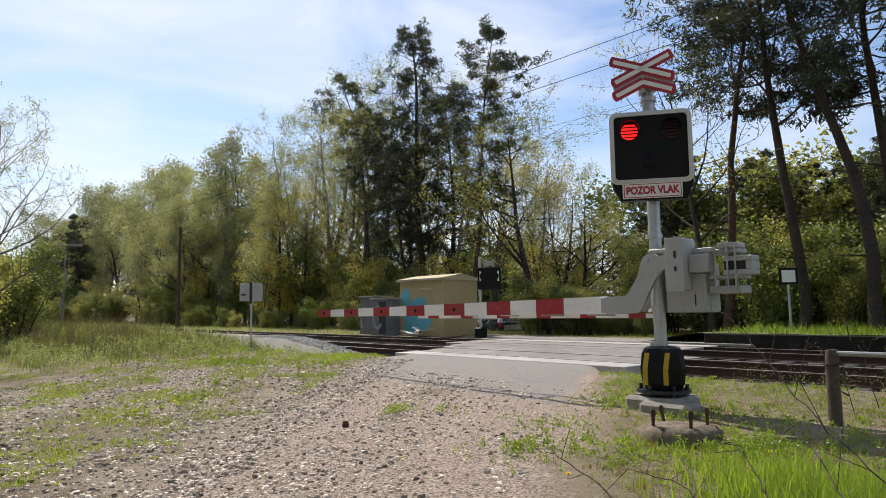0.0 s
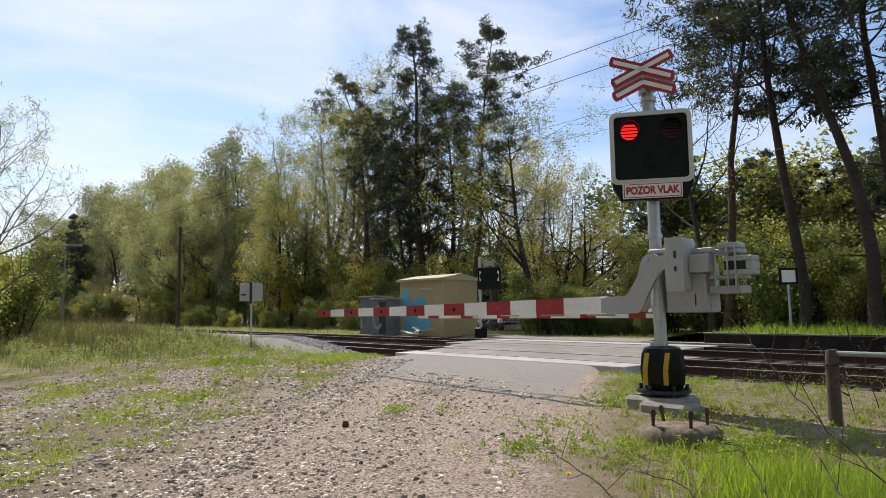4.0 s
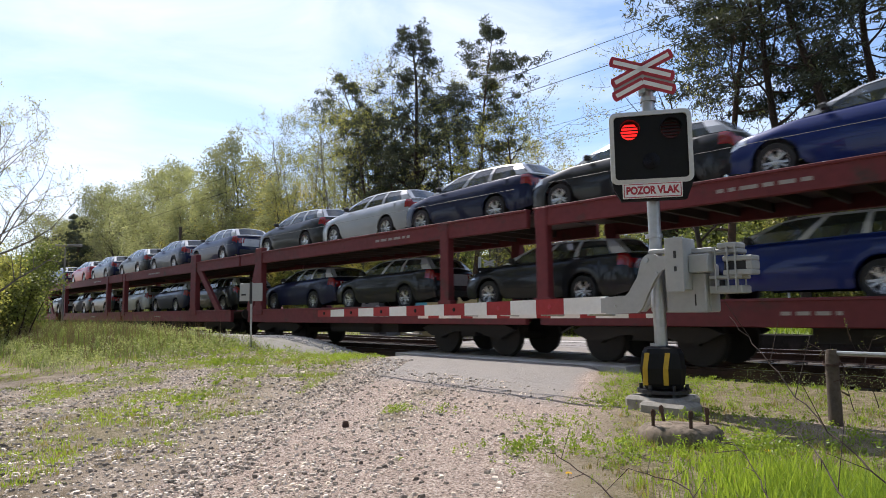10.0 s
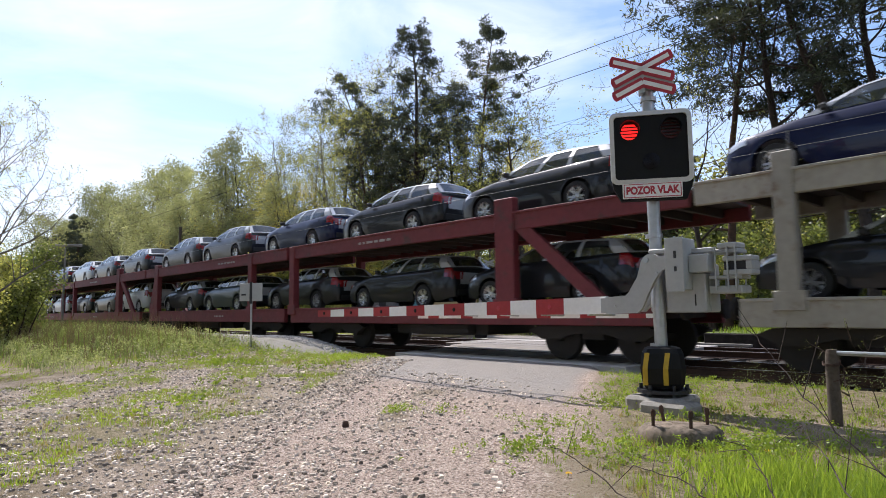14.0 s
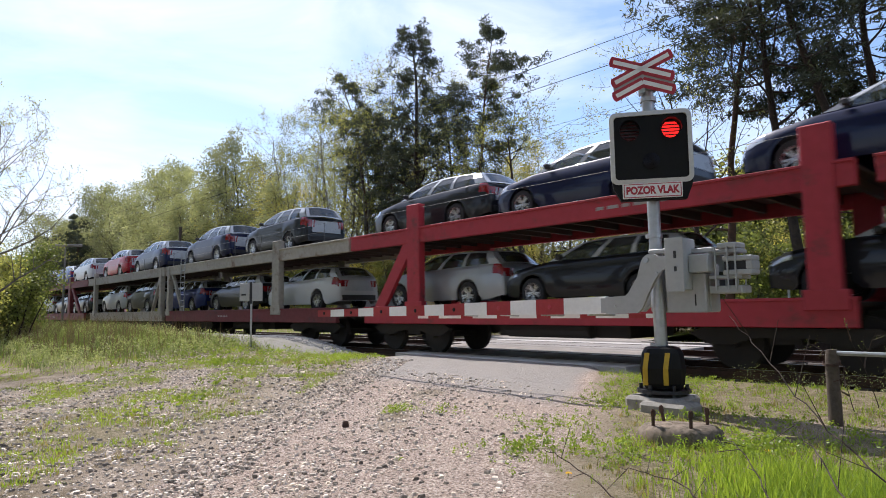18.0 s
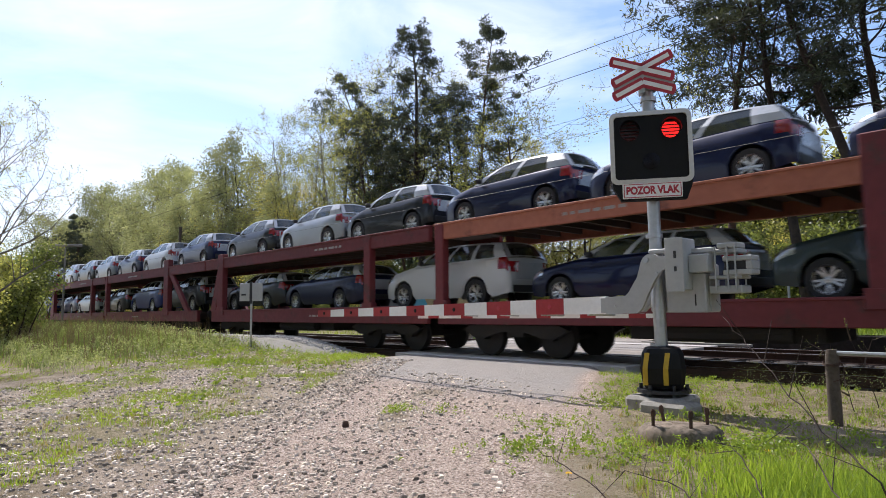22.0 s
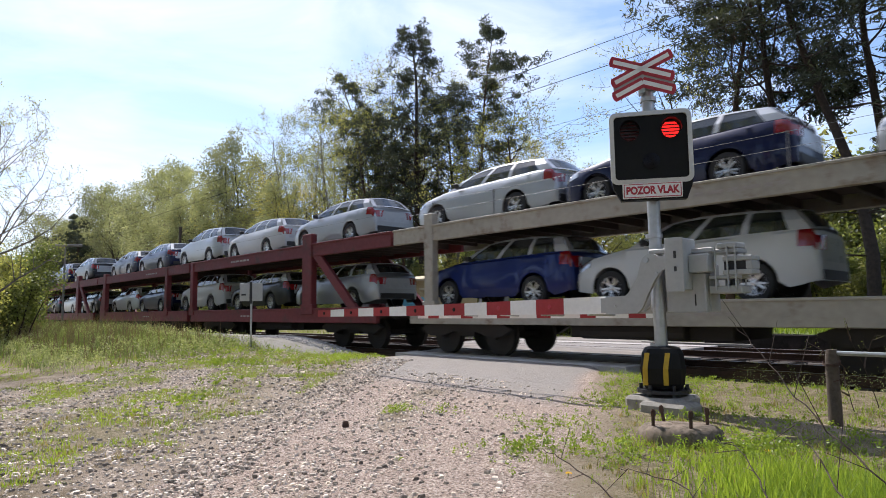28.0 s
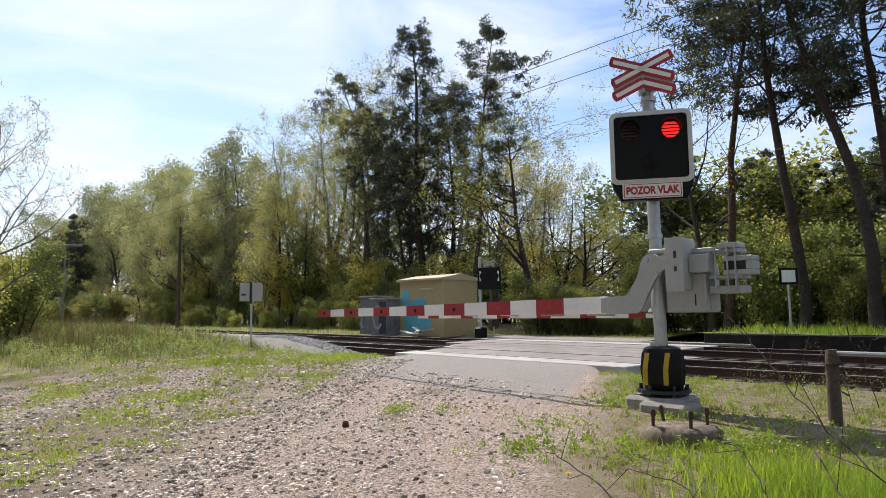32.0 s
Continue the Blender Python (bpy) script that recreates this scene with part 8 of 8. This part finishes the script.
def build_twigs():
    rng = random.Random(8)
    bush = thing("bare_bush", "bare thin brown twigs reaching across the verge", "bush")
    for path in TWIGS:
        mb = Mesh()
        pts = [Vector(p) for p in path]
        fine = []
        for a, b in zip(pts, pts[1:]):
            for k in range(4):
                fine.append(a.lerp(b, k / 4) + Vector((rng.uniform(-1, 1), rng.uniform(-1, 1), rng.uniform(-1, 1))) * 0.008)
        fine.append(pts[-1])
        n = len(fine)
        mb.tube(fine, [0.0034 * (1 - 0.72 * i / n) for i in range(n)], 5)
        for i in range(5, n - 1, 3):
            d = (fine[i + 1] - fine[i]).normalized()
            side = d.cross(Vector((rng.uniform(-1, 1), rng.uniform(-1, 1), rng.uniform(-1, 1)))).normalized()
            q, pp = fine[i], [fine[i]]
            for k in range(3):
                q = q + (d * 0.6 + side * 0.7 + Vector((0, 0, 0.25))) * rng.uniform(0.03, 0.08)
                pp.append(q)
            mb.tube(pp, [0.0017, 0.0014, 0.0011, 0.0008], 4)
        part("twig", mb, M_TWIG, bush)
    TWIG_BUSH["bush"] = bush
    # a budding shrub in front of the ballast
    sh = broadleaf("thin budding shrub beside the ballast", 1.1, 0.008, 207, M_LEAF_DEEP, M_TWIG, limbs=20, first=0.2, reach=0.40, per=1, size=0.009, cloud=0.02, kids=(0, 4, 0, 0), stems=6, least=0.003)
    sh.matrix_basis = Matrix.Translation((-2.0, 8.7, ground_z(-2.0, 8.7)))
    put(sh, -1.2, 8.3, 100, 0.8, 1.0, ground_z(-1.2, 8.3))
    for x, y, h in ((-3.14, 4.29, 0.03), (-2.2, 5.9, 0.05), (-5.2, 21.0, 0.5), (-4.9, 20.7, 0.5), (-4.6, 21.2, 0.5)):
        dandelion(x, y, h)


TWIGS = [
    ((-0.15, 1.95, -0.35), (-0.47, 2.09, 0.59), (-0.63, 2.18, 0.69), (-0.79, 2.3, 0.81), (-0.93, 2.42, 0.93), (-1.04, 2.49, 1.03)),
    ((-0.75, 1.6, -0.35), (-1.12, 1.8, 0.46), (-1.31, 1.87, 0.51), (-1.44, 1.91, 0.54), (-1.51, 1.92, 0.55)),
    ((-0.7, 1.95, -0.35), (-0.95, 2.0, 0.45), (-1.08, 2.06, 0.49), (-1.22, 2.1, 0.48), (-1.34, 2.15, 0.47)),
    ((-0.45, 2.0, -0.35), (-0.77, 2.08, 0.47), (-0.85, 2.18, 0.54), (-0.95, 2.26, 0.59), (-1.04, 2.33, 0.59)),
    ((-0.3, 2.0, -0.35), (-0.56, 2.06, 0.52), (-0.67, 2.2, 0.6), (-0.76, 2.34, 0.64), (-0.82, 2.44, 0.67)),
]
build_cover()
build_twigs()


# ---------- what moves ----------
def motions():
    for ob, u, y, z in MOVING:
        walk(ob, [(t, pose(place(u, t), y, z)) for t in (0.0, 16.0, 32.0)])
    lamp_rows()
    car_rows()
    twig_rows()


motions()
